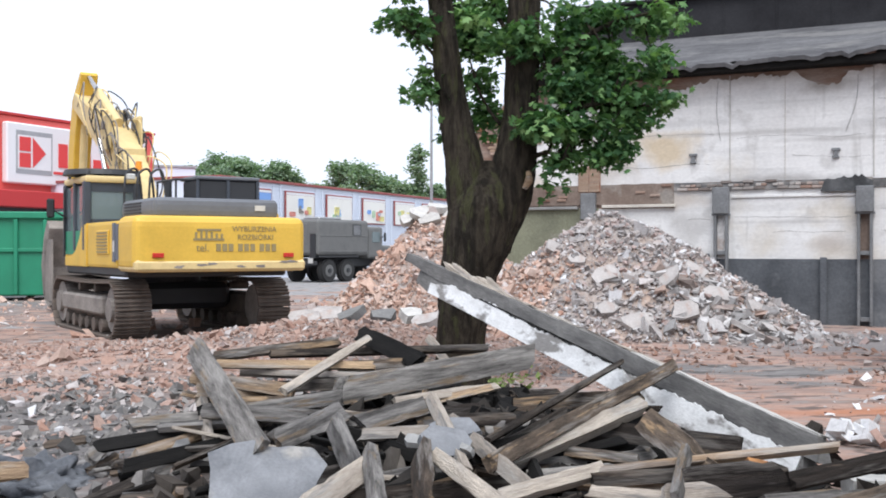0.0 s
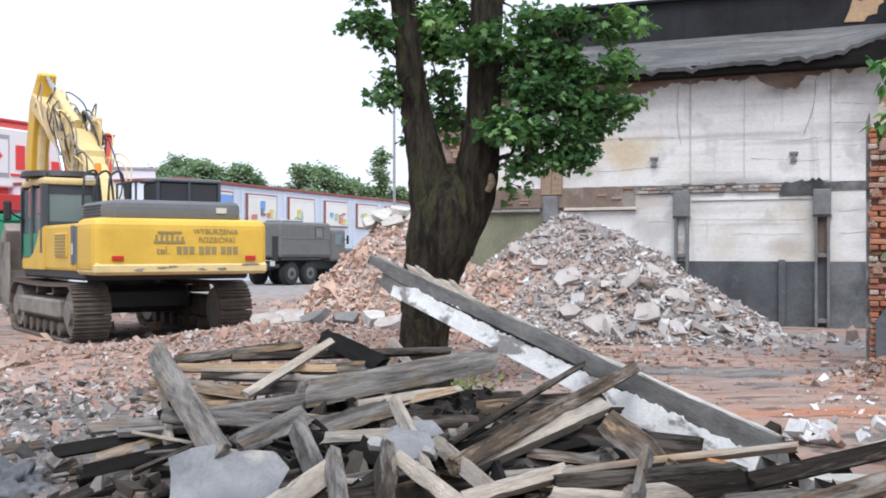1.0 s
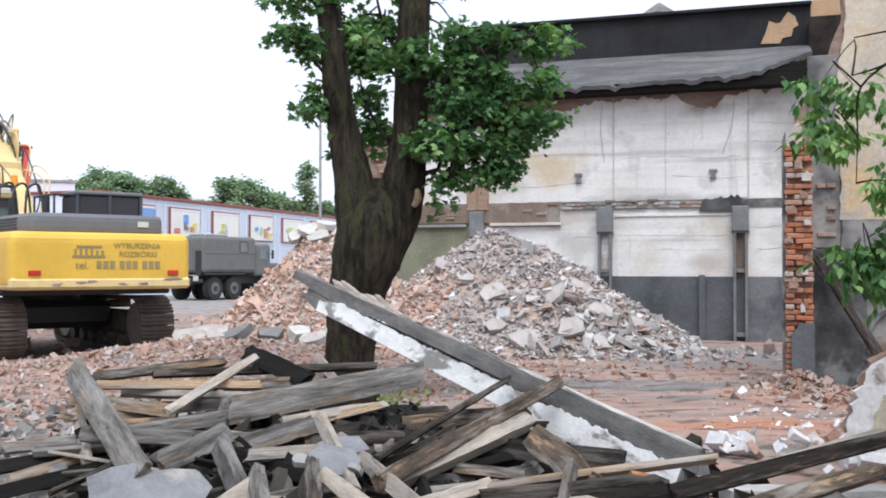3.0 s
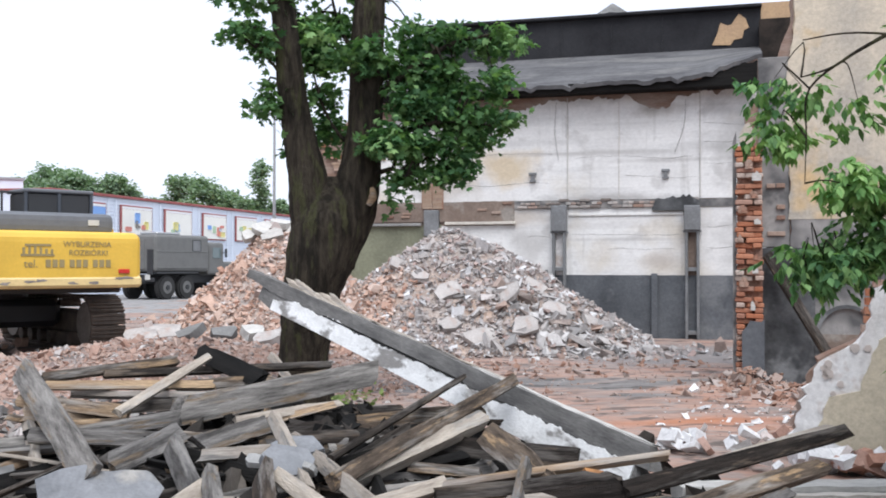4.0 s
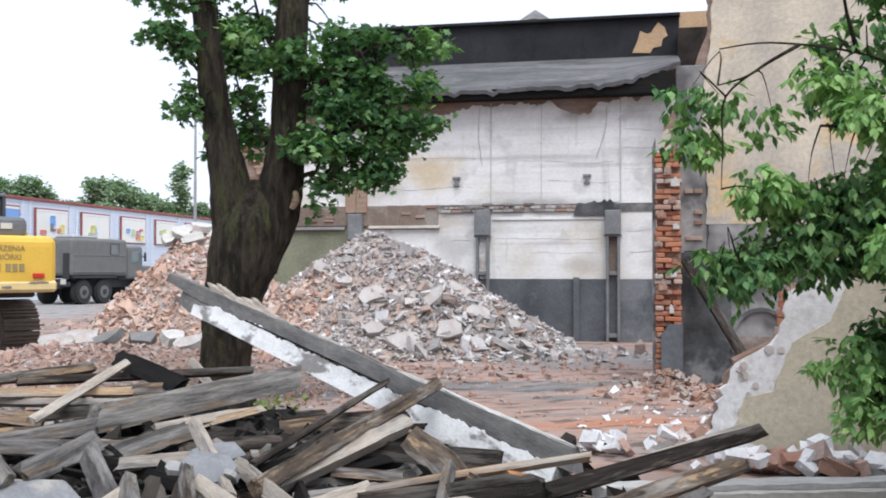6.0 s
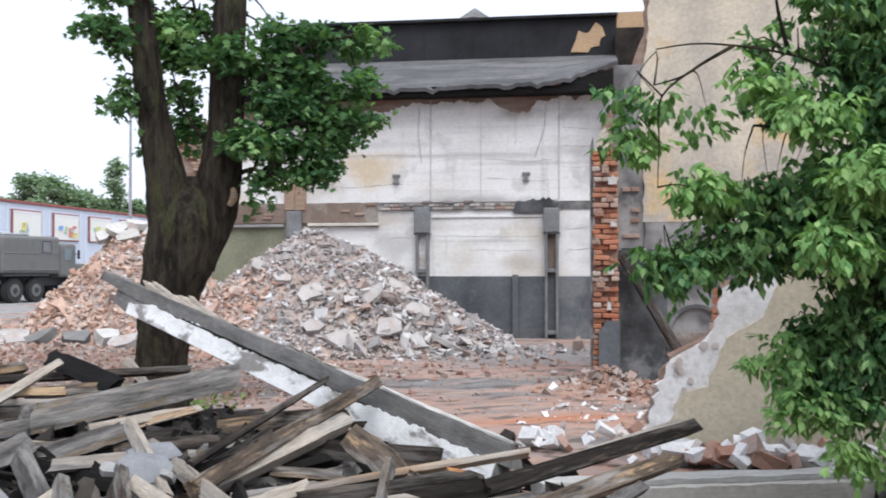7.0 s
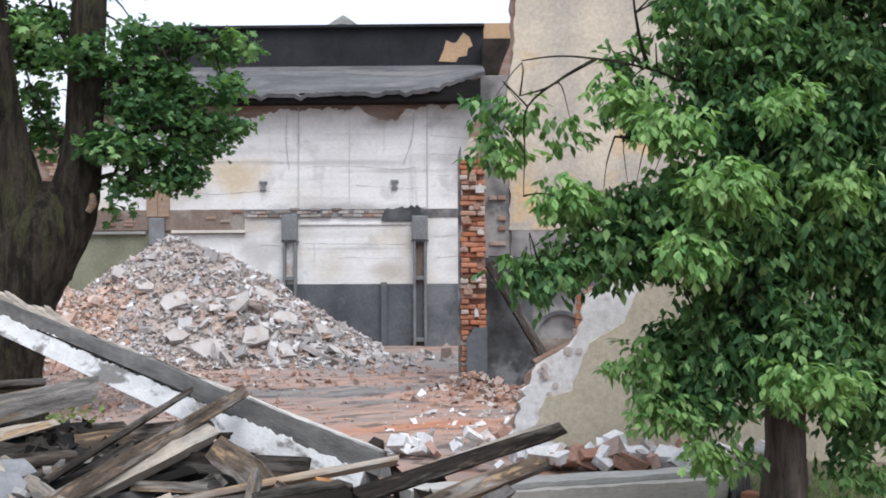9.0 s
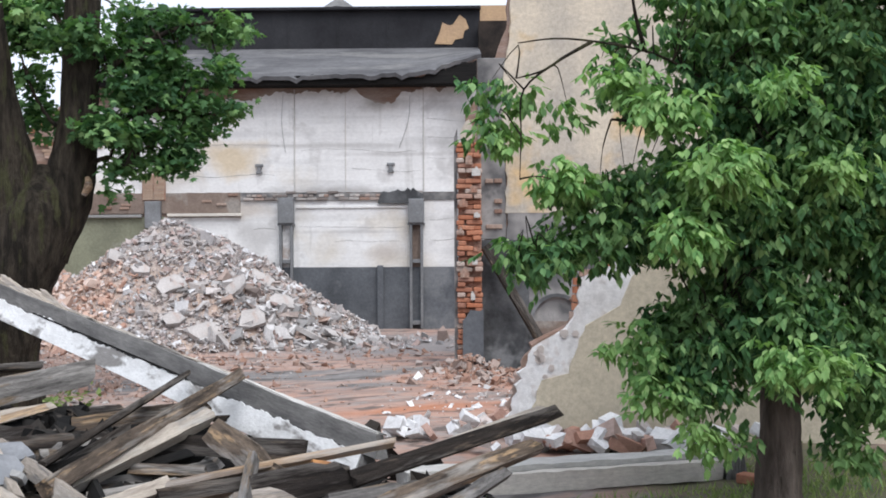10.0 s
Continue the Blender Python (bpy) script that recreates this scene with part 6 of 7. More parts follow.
boom = part("boom", girder([(0.9, 1.75), (1.9, 3.0), (3.2, 4.0), (4.8, 4.75), (6.6, 5.5)], [0.5, 0.7, 0.8, 0.62, 0.42], -0.28, 0.28), YELLOW_PALE, exc, "pale dusty yellow boom raised and folded")
arm = part("arm", girder([(6.1, 6.15), (6.7, 5.4), (7.1, 4.2), (7.4, 2.2)], [0.12, 0.62, 0.6, 0.4], -0.22, 0.22), YELLOW, exc, "yellow dipper arm hanging from the boom")
for x in (-0.42, 0.42):
    cyl = part("boom_cylinder", rod((x, 1.5, 1.5), (x, 2.6, 2.9), 0.11, None, 14), YELLOW_PALE, exc)
    part("piston_rod", rod((x, 2.6, 2.9), (x, 3.5, 4.2), 0.06, None, 12), CHROME, cyl)
cyl = part("arm_cylinder", rod((0, 3.4, 4.6), (0, 5.2, 5.55), 0.12, None, 14), YELLOW_PALE, exc)
part("piston_rod", rod((0, 5.2, 5.55), (0, 6.1, 6.05), 0.06, None, 12), CHROME, cyl)
cyl = part("bucket_cylinder", rod((0, 6.6, 4.9), (0, 6.75, 3.6), 0.1, None, 14), YELLOW_PALE, exc)
part("piston_rod", rod((0, 6.75, 3.6), (0, 6.95, 2.6), 0.05, None, 12), CHROME, cyl)
hr = random.Random(9)
part("valve_block", box(0.26, 0.52, 3.0, 3.6, 4.1, 4.4, 0.05), MACHINE_DARK, boom)
part("hose_clamp", box(-0.34, 0.34, 2.3, 2.5, 3.55, 3.95, 0.04), YELLOW_PALE, boom)
part("hose_clamp", box(-0.34, 0.34, 4.0, 4.2, 4.55, 5.0, 0.04), YELLOW_PALE, boom)
for x in (-0.40, 0.30):
    part("boom_lug", box(x, x + 0.10, 2.8, 3.5, 3.9, 4.75, 0.05), YELLOW_PALE, boom)
    part("pivot_pin", rod((x - 0.05, 3.15, 4.5), (x + 0.15, 3.15, 4.5), 0.10, None, 12), DUST_STEEL, boom)
for k in range(34):
    y0 = hr.uniform(2.0, 5.6)
    z0 = float(np.interp(y0, (1.9, 3.2, 4.8, 6.6), (3.2, 4.2, 4.9, 5.6)))
    x = hr.choice((-0.34, 0.34)) + hr.uniform(-0.1, 0.1)
    pts, rad = smoothed([(x, y0, z0), (x + hr.uniform(-0.2, 0.2), y0 - 0.3, z0 + hr.uniform(0.2, 0.6)), (x + hr.uniform(-0.2, 0.3), y0 - 0.9, z0 + hr.uniform(-0.4, 0.2)), (x, y0 - 1.0, z0 - 0.8)], [0.017] * 4)
    part("hydraulic_hose", tube(pts, rad, 6), (MACHINE_DARK, DUST_STEEL, YELLOW_PALE)[k % 3], exc)
bk = girder([(7.3, 2.3), (7.6, 1.9), (7.95, 1.2), (7.8, 0.5), (7.2, 0.15)], [0.35, 0.5, 0.4, 0.25, 0.12], -0.75, 0.75)
for x in (-0.75, 0.71):
    box(x, x + 0.04, 6.9, 7.8, 0.3, 1.9, 0.0, bk)
bucket = part("bucket", bk, DUST_STEEL, exc, "dusty grey steel bucket")
for k in range(5):
    part("tooth", box(-0.7 + 0.33 * k, -0.6 + 0.33 * k, 6.95, 7.2, 0.05, 0.14, 0.01), TRACK, bucket)
for x in (-1.2, 1.25):
    part("tail_light", box(x - 0.10, x + 0.10, -3.385, -3.34, 1.50, 1.58, 0.008), RED_LENS, cw, "red tail reflector")
for k in range(2):
    part("lifting_lug", rod((-0.75 + 1.5 * k, -2.8, 2.2), (-0.75 + 1.5 * k, -2.8, 2.32), 0.05, None, 10), YELLOW, cw)


def lettering(words, size, m, material, parent):
    cu = bpy.data.curves.new("words", "FONT")
    cu.body, cu.size, cu.extrude = words, size, 0.003
    cu.align_x = "CENTER"
    tmp = new("words", cu)
    bpy.context.view_layer.update()
    me = bpy.data.meshes.new_from_object(tmp)
    bpy.data.objects.remove(tmp)
    me.name = "lettering"
    me.materials.append(material)
    ob = new("lettering", me)
    ob.parent = parent
    ob.matrix_basis = m
    return ob


lettering("WYBURZENIA", 0.135, pose(0.58, -3.358, 1.97, 90, 0, 0), DECAL_GREY, cw)
lettering("ROZBIÓRKI", 0.135, pose(0.60, -3.358, 1.82, 90, 0, 0), DECAL_GREY, cw)
lettering("tel.", 0.19, pose(-0.40, -3.358, 1.61, 90, 0, 0), DECAL_GREY, cw)
for k in range(9):
    x = -0.15 + 0.118 * k + 0.06 * (k // 3)
    part("phone_bar", box(x, x + 0.085, -3.362, -3.345, 1.61, 1.745), DECAL_GREY, cw, "grey bar of the painted phone line")
bm = box(-0.57, 0.0, -3.362, -3.345, 1.80, 1.84)
for k in range(6):
    box(-0.54 + 0.095 * k, -0.50 + 0.095 * k, -3.362, -3.345, 1.84, 1.95 + 0.03 * math.sin(k), 0, bm)
box(-0.50, -0.06, -3.362, -3.345, 1.97, 2.01, 0, bm)
part("emblem", bm, DECAL_GREY, cw, "faded grey emblem")

# ---- green skip ----
skip = thing("waste_skip", pose(-15.6, 33.5, 0, 0, 0, 12), "tall green ribbed steel waste skip", "skip")
part("shell", box(-3.6, 3.6, -1.1, 1.1, 0.15, 2.75, 0.05), GREEN_SKIP, skip)
for k in range(9):
    part("rib", box(-3.55 + 0.88 * k, -3.42 + 0.88 * k, -1.22, -1.1, 0.2, 2.6, 0.02), GREEN_SKIP, skip)
part("top_rail", box(-3.66, 3.66, -1.24, -1.06, 2.62, 2.84, 0.03), GREEN_SKIP, skip)
part("belt", box(-3.6, 3.6, -1.18, -1.1, 1.55, 1.68, 0.02), GREEN_SKIP, skip)

# ---- army lorry ----
lorry = thing("army_lorry", pose(-5.14, 53.5, 0, 0, 0, -35), "old grey-green army lorry with a box body", "lorry")
bodyb = part("box_body", box(-1.25, 1.25, -3.4, 0.5, 1.32, 3.12, 0.22, seg=4), OLIVE, lorry)
for z in (1.50, 2.28):
    part("body_rib", box(-1.27, 1.27, -3.30, 0.40, z, z + 0.05, 0.015), OLIVE, bodyb)
part("roof_hatch", box(-0.5, 0.6, -2.6, -0.9, 3.12, 3.25, 0.05), LAMP_STEEL, bodyb, "pale roof hatch")
hatch = part("body_window", box(1.25, 1.27, -0.75, -0.2, 2.35, 2.85, 0.01), STEEL_GREY, bodyb)
part("window_frame", box(1.25, 1.262, -0.80, -0.15, 2.30, 2.90, 0.01), MACHINE_DARK, hatch)
door = part("rear_door", box(-0.55, 0.55, -3.43, -3.39, 1.45, 2.9, 0.02), OLIVE, bodyb)
part("door_window", box(-0.25, 0.25, -3.45, -3.43, 2.3, 2.75, 0.01), MACHINE_DARK, door)
part("ladder", box(0.75, 1.1, -3.46, -3.40, 1.2, 2.4, 0.01), MACHINE_DARK, bodyb)
cabl = part("driver_cab", box(-1.1, 1.1, 0.62, 1.9, 1.15, 2.82, 0.2, seg=3), OLIVE, lorry)
part("cab_window", box(1.09, 1.115, 0.95, 1.6, 2.0, 2.55, 0.01), GLASS, cabl)
part("windscreen", box(-0.9, 0.9, 1.89, 1.915, 2.0, 2.55, 0.01), GLASS, cabl)
mirr = part("wing_mirror", box(1.22, 1.38, 1.75, 1.79, 2.05, 2.5, 0.02), MACHINE_DARK, cabl)
part("mirror_arm", rod((1.08, 1.75, 2.3), (1.30, 1.77, 2.3), 0.02, None, 6), MACHINE_DARK, mirr)
part("bonnet", box(-0.75, 0.75, 1.85, 3.2, 1.05, 1.85, 0.18, seg=3), OLIVE, lorry)
for x in (-1.0, 1.0):
    part("front_wing", box(x - 0.28, x + 0.28, 1.7, 3.0, 1.15, 1.30, 0.06), OLIVE, lorry)
    part("rear_wing", box(x - 0.26, x + 0.26, -3.3, -0.3, 1.22, 1.32, 0.03), MACHINE_DARK, lorry)
part("chassis", box(-0.5, 0.5, -3.3, 3.2, 0.75, 1.20, 0.03), MACHINE_DARK, lorry)
part("bumper", box(-1.2, 1.2, -3.5, -3.38, 0.85, 1.05, 0.03), MACHINE_DARK, lorry)
part("rear_plate_box", box(0.70, 1.0, -3.53, -3.5, 0.95, 1.2), DECAL_PALE, lorry, "pale rear marker plate")
for x in (-1.0, 1.0):
    for y in (-2.5, -1.1, 2.35):
        tyre = rod((x - 0.18, y, 0.58), (x + 0.18, y, 0.58), 0.60, None, 28)
        bmesh.ops.bevel(tyre, geom=[e for e in tyre.edges if abs((e.verts[0].co - e.verts[1].co).x) < 0.01], offset=0.07, segments=2, affect="EDGES")
        wh = part("wheel", tyre, RUBBER, lorry, "black lorry wheel")
        part("rim", rod((x + 0.19 * x, y, 0.58), (x + 0.15 * x, y, 0.58), 0.30, None, 16), OLIVE, wh)
        part("hub", rod((x + 0.24 * x, y, 0.58), (x + 0.15 * x, y, 0.58), 0.12, None, 12), MACHINE_DARK, wh)

# ---- supermarket ----
shop = thing("supermarket", pose(-22.3, 58.0, 0, 0, 0, 64), "red-clad supermarket block with a large white sign", "building")
# local x runs along the facade, away from the street; the facade faces -y
part("wall", box(-14, 8.6, 0, 20, 0, 8.9, 0.05), SHOP_RED, shop)
part("coping", box(-14.1, 8.7, -0.12, 20, 8.9, 9.05, 0.02), SHOP_RED_DARK, shop)
part("awning_band", box(-14, 8.6, -1.0, 0, 3.9, 4.8, 0.05), SHOP_RED_DARK, shop)
part("shopfront", box(-14, 8.6, -0.05, 0.02, 0, 3.9), MACHINE_DARK, shop)
sign = part("sign_box", box(-3.2, 7.5, -0.45, -0.02, 5.2, 8.5, 0.08), SIGN_WHITE, shop, "white sign box with red shapes")
part("sign_rim", box(-2.6, -0.1, -0.47, -0.44, 5.75, 8.1), LAMP_STEEL, sign)
part("sign_ground", box(-2.5, -0.2, -0.49, -0.46, 6.0, 7.85), SIGN_WHITE, sign)
for x0, x1, z0, z1 in ((-2.4, -1.65, 6.98, 7.75), (-2.4, -1.65, 6.1, 6.88)):
    part("sign_shape", box(x0, x1, -0.52, -0.48, z0, z1), SIGN_RED, sign, "red square of the sign")
bm = bmesh.new()
f = bm.faces.new([bm.verts.new(p) for p in ((-1.5, -0.52, 6.1), (-0.6, -0.52, 6.93), (-1.5, -0.52, 7.75))])
ext = bmesh.ops.extrude_face_region(bm, geom=[f])
bmesh.ops.translate(bm, verts=[v for v in ext["geom"] if isinstance(v, bmesh.types.BMVert)], vec=(0, 0.04, 0))
bmesh.ops.recalc_face_normals(bm, faces=bm.faces[:])
part("sign_shape", bm, SIGN_RED, sign, "red wedge of the sign")
for k in range(8):
    part("sign_bar", box(0.35 + 0.88 * k, 1.0 + 0.88 * k, -0.5, -0.44, 6.25, 7.6 - 0.35 * (k % 2 + (k > 0))), SIGN_RED, sign, "plain red bar of the sign")
part("sign_underline", box(0.0, 7.3, -0.5, -0.44, 5.85, 6.0), SIGN_RED, sign)

# ---- long clad building with poster frames ----
annex = thing("shop_annex", pose(-10.4, 56.2, 0, 0, 0, 65.8), "long pale blue-grey clad building with poster frames", "building")
LEN = 62.0
part("wall", box(-3.0, LEN, 0, 14, 0, 5.35), SHOP_GREY, annex)
part("coping", box(-3.1, LEN + 0.1, -0.15, 14, 5.35, 5.5, 0.02), TRIM_RED, annex, "dark red metal coping")
for k in range(26):
    part("cladding_joint", box(-3.0, LEN, -0.04, 0.0, 0.3 + 0.195 * k, 0.38 + 0.195 * k), SHOP_GREY, annex)
pc = random.Random(12)
tints = [paint("poster_tint", c, 0.5, 0, 0.9, 1.0) for c in ((0.20, 0.38, 0.75), (0.72, 0.66, 0.25), (0.66, 0.25, 0.20), (0.45, 0.60, 0.42), (0.45, 0.60, 0.72), (0.25, 0.23, 0.21))]
for k in range(8):
    x = -1.55 + 4.6 * k
    fr = part("poster_frame", box(x, x + 3.2, -0.14, -0.041, 3.28, 5.0, 0.02), TRIM_RED, annex, "dark red poster frame")
    part("poster", box(x + 0.09, x + 3.11, -0.16, -0.14, 3.36, 4.78), tints[0] if k == 0 else POSTER, fr, "faded poster of plain shapes")
    part("poster_heading", box(x + 0.09, x + 3.11, -0.165, -0.14, 4.79, 4.92), SIGN_WHITE, fr)
    for j in range(6):
        px, pz = x + pc.uniform(0.2, 2.3), pc.uniform(3.4, 4.1)
        part("poster_shape", box(px, px + pc.uniform(0.2, 0.7), -0.18 - 0.004 * j, -0.16, pz, pz + pc.uniform(0.15, 0.6), 0.05), pc.choice(tints), fr)
    for xx in (x - 0.35, x + 3.5):
        part("cladding_strip", box(xx - 0.06, xx + 0.06, -0.06, -0.02, 0.2, 5.3, 0.01), SHOP_GREY, annex)
back = thing("grey_shed", pose(-19.5, 75, 0, 0, 0, 20), "pale grey flat-roofed building behind the shop", "building")
part("wall", box(-2, 1.4, 0, 8, 0, 7.6), SHOP_GREY, back)
part("coping", box(-2.1, 1.5, -0.1, 8, 7.6, 7.75), LAMP_STEEL, back)

# ---- street lamp ----
lamp = thing("street_lamp", pose(-0.45, 40, 0), "tall galvanised street lamp with a single arm", "street lamp")
part("pole", rod((0, 0, 0), (0, 0, 7.45), 0.075, 0.045, 12), LAMP_STEEL, lamp)
part("bracket_arm", tube(*smoothed([(0, 0, 7.3), (-0.15, 0, 7.5), (-0.6, 0, 7.56)], [0.035, 0.03, 0.028]), 8), LAMP_STEEL, lamp)
part("lamp_head", box(-1.0, -0.5, -0.1, 0.1, 7.52, 7.62, 0.03), LAMP_STEEL, lamp)

# ---- foliage ----
MAPLE = np.array([(0, 0), (0.22, 0.02), (0.56, 0.22), (0.25, 0.40), (0.46, 0.74), (0.15, 0.66), (0, 1.05), (-0.15, 0.66), (-0.46, 0.74), (-0.25, 0.40), (-0.56, 0.22), (-0.22, 0.02)], float)
OVAL = np.array([(0, 0), (0.2, 0.2), (0.25, 0.5), (0, 1.0), (-0.25, 0.5), (-0.2, 0.2)], float)


def leaves(places, size, seed, shape, droop=0.5, curl=0.25, wild=0.45):
    """Folded leaf blades at the places, tips hanging outwards and down."""
    g = np.random.default_rng(seed)
    n, k = len(places), len(shape)
    yaw = g.uniform(0, 2 * np.pi, n)
    pitch = -g.normal(droop, wild, n)
    roll = g.normal(0, wild + 0.05, n)
    s = size * g.uniform(0.65, 1.25, n)
    ahead = np.stack([np.cos(yaw) * np.cos(pitch), np.sin(yaw) * np.cos(pitch), np.sin(pitch)], 1)
    lev = np.stack([-np.sin(yaw), np.cos(yaw), 0 * yaw], 1)
    upn = np.cross(ahead, lev)
    side = lev * np.cos(roll)[:, None] + upn * np.sin(roll)[:, None]
    nrm = np.cross(side, ahead)
    v = places[:, None] + s[:, None, None] * (shape[None, :, :1] * side[:, None] + shape[None, :, 1:] * ahead[:, None] + curl * np.abs(shape[None, :, :1]) * nrm[:, None])
    base = k * np.arange(n)[:, None]
    h = k // 2
    fa = base + np.arange(0, h + 1)[None]
    fb = base + np.array([0] + list(range(h, k)))[None]
    return v.reshape(-1, 3), [tuple(r) for r in fa.tolist()] + [tuple(r) for r in fb.tolist()]


def tuft(centres, count, seed, clump=14, clump_r=0.16):
    """Leaf places gathered in clumps round twig ends inside ellipsoids: rows of centre, radii, weight."""
    g = np.random.default_rng(seed)
    tot = sum(c[6] for c in centres)
    out, tips = [], []
    for cx, cy, cz, rx, ry, rz, w in centres:
        n = max(1, int(count * w / tot / clump))
        d = g.normal(0, 1, (n, 3))
        d /= np.linalg.norm(d, axis=1, keepdims=True)
        d *= g.random((n, 1)) ** 0.45
        tip = np.array((cx, cy, cz)) + d * (rx, ry, rz)
        tips.append(tip)
        out.append((tip[:, None] + g.normal(0, clump_r, (n, clump, 3)) * (1, 1, 0.7)).reshape(-1, 3))
    return np.concatenate(out), np.concatenate(tips)


def crown(name, tree, centres, count, size, seed, material, shape, clump, clump_r, droop, label, wild=0.45):
    places, tips = tuft(centres, count, seed, clump, clump_r)
    v, f = leaves(places, size, seed + 1, shape, droop, 0.25, wild)
    ob = raw(name, v.tolist(), f, material, tree)
    ob["label"] = label
    return tips


def twigs(tree, tips, roots, every, seed, r=0.012, name="twig"):
    """Thin twigs from the nearest limb point to some of the leaf clumps, in one mesh."""
    rnd, bm = random.Random(seed), bmesh.new()
    roots = [Vector(q) for q in roots]
    for tip in tips[::every]:
        t = Vector(tip)
        root = min(roots, key=lambda q: (q - t).length)
        if (root - t).length > 0.55:
            continue
        mid = (root + t) / 2 + Vector((rnd.uniform(-0.1, 0.1), rnd.uniform(-0.1, 0.1), rnd.uniform(0.02, 0.2)))
        tube(*smoothed([root, mid, t], [r * 1.6, r, r * 0.4], 3), 5, bm)
    return tagged(part(name, bm, BARK, tree, "thin dark twigs"), kind="stuff")


# forked maple
maple = thing("maple_tree", pose(0, 0, 0), "forked maple with thick dark trunk standing in the rubble", "tree")
bm = bmesh.new()
tube(*smoothed([(0.27, 12.3, -0.1), (0.22, 12.2, 0.25), (0.22, 12.05, 0.7), (0.29, 12.0, 1.3), (0.40, 12.0, 1.75), (0.49, 12.0, 2.12), (0.515, 12.0, 2.34), (0.53, 12.0, 2.54), (0.54, 12.0, 2.68)], [0.38, 0.31, 0.285, 0.33, 0.40, 0.42, 0.36, 0.20, 0.06]), 18, bm, 0.035, 1)
tube(*smoothed([(0.36, 12.0, 1.8), (0.28, 12.0, 2.4), (0.23, 12.0, 2.75), (0.10, 12.0, 3.4), (-0.03, 12.0, 4.5), (-0.2, 12.1, 6.0), (-0.6, 12.2, 7.5)], [0.28, 0.255, 0.225, 0.175, 0.145, 0.12, 0.05]), 14, bm, 0.035, 2)
tube(*smoothed([(0.52, 12.0, 1.7), (0.76, 12.0, 2.3), (0.84, 12.0, 2.7), (0.91, 12.0, 3.3), (0.95, 12.0, 4.5), (1.1, 11.95, 6.0), (1.5, 11.9, 7.6)], [0.28, 0.285, 0.255, 0.205, 0.19, 0.14, 0.05]), 14, bm, 0.035, 3)
part("trunk", bm, BARK, maple, "thick dark forked trunk", True)
bm = tube(*smoothed([(0.93, 11.74, 2.34), (0.98, 11.72, 2.44), (0.97, 11.74, 2.54)], [0.03, 0.05, 0.02]), 8)
part("torn_bark", bm, WOOD_TAN, maple, "fresh orange scar in the bark")
limb_pts = []
for nm, pts, r in (("branch", [(0.95, 11.95, 2.9), (1.25, 11.8, 3.15), (1.8, 11.6, 3.3), (2.3, 11.5, 3.25)], 0.05), ("branch", [(0.95, 11.95, 3.5), (1.4, 11.7, 3.9), (1.9, 11.6, 4.2), (2.4, 11.5, 4.3)], 0.05), ("branch", [(1.0, 12, 4.6), (1.4, 11.9, 5.2), (2.2, 11.8, 5.6)], 0.06), ("branch", [(0.02, 12, 3.7), (-0.15, 11.9, 3.95), (-0.45, 11.8, 4.2)], 0.03), ("branch", [(0.9, 12.0, 2.95), (0.6, 12.1, 3.2), (0.4, 12.2, 3.6), (0.3, 12.2, 4.0)], 0.03), ("branch", [(0.0, 12, 4.4), (-0.4, 12, 5.0), (-0.9, 11.9, 5.3)], 0.05), ("branch", [(0.95, 12, 4.0), (0.65, 12.2, 4.4), (0.5, 12.3, 5.0)], 0.04), ("branch", [(1.0, 11.9, 2.7), (1.2, 11.7, 2.75), (1.35, 11.6, 2.65)], 0.035)):
    sp, sr = smoothed(pts, [r * (1 - 0.75 * k / (len(pts) - 1)) for k in range(len(pts))])
    limb_pts += sp
    part(nm, tube(sp, sr, 8), BARK, maple)
# leaf masses of the maple, limb by limb: x, z, half width, half height, weight
LEFT_LIMB = [(-0.46, 4.34, 0.20, 0.10, 0.6), (-0.26, 4.22, 0.12, 0.22, 0.6), (-0.20, 3.58, 0.13, 0.22, 0.55), (0.0, 3.05, 0.05, 0.10, 0.06), (0.0, 3.22, 0.05, 0.06, 0.05), (-0.35, 4.9, 0.5, 0.35, 1.5)]
BETWEEN = [(0.28, 4.45, 0.24, 0.16, 1.0), (0.56, 4.52, 0.20, 0.12, 0.8), (0.46, 4.12, 0.36, 0.14, 1.5), (0.44, 3.72, 0.24, 0.15, 0.45), (0.44, 3.35, 0.18, 0.10, 0.25), (0.36, 3.15, 0.10, 0.06, 0.1), (0.60, 3.25, 0.10, 0.20, 0.3), (0.5, 5.1, 0.8, 0.4, 2.2)]
OVER_TRUNK = [(0.86, 4.02, 0.34, 0.15, 1.2), (1.10, 3.08, 0.20, 0.16, 0.7)]
RIGHT_HIGH = [(1.42, 4.36, 0.22, 0.12, 0.5), (1.82, 4.30, 0.32, 0.18, 0.9), (2.35, 4.28, 0.34, 0.11, 0.8), (2.65, 4.32, 0.12, 0.10, 0.25), (1.45, 3.96, 0.30, 0.24, 1.7), (1.82, 3.82, 0.34, 0.30, 2.2), (2.42, 3.80, 0.13, 0.15, 0.5), (1.9, 5.2, 0.8, 0.35, 1.8), (0.8, 6.2, 1.3, 0.6, 1.0)]
RIGHT_LOW = [(1.42, 3.55, 0.30, 0.20, 1.3), (1.84, 3.42, 0.32, 0.24, 1.8), (2.22, 3.36, 0.24, 0.14, 0.8), (2.56, 3.36, 0.17, 0.07, 0.35), (2.08, 3.12, 0.26, 0.16, 1.0), (1.52, 3.02, 0.34, 0.18, 1.6), (1.86, 2.76, 0.30, 0.13, 0.9), (1.34, 2.66, 0.18, 0.12, 0.45), (2.00, 2.88, 0.14, 0.15, 0.4), (1.24, 2.44, 0.06, 0.08, 0.1)]


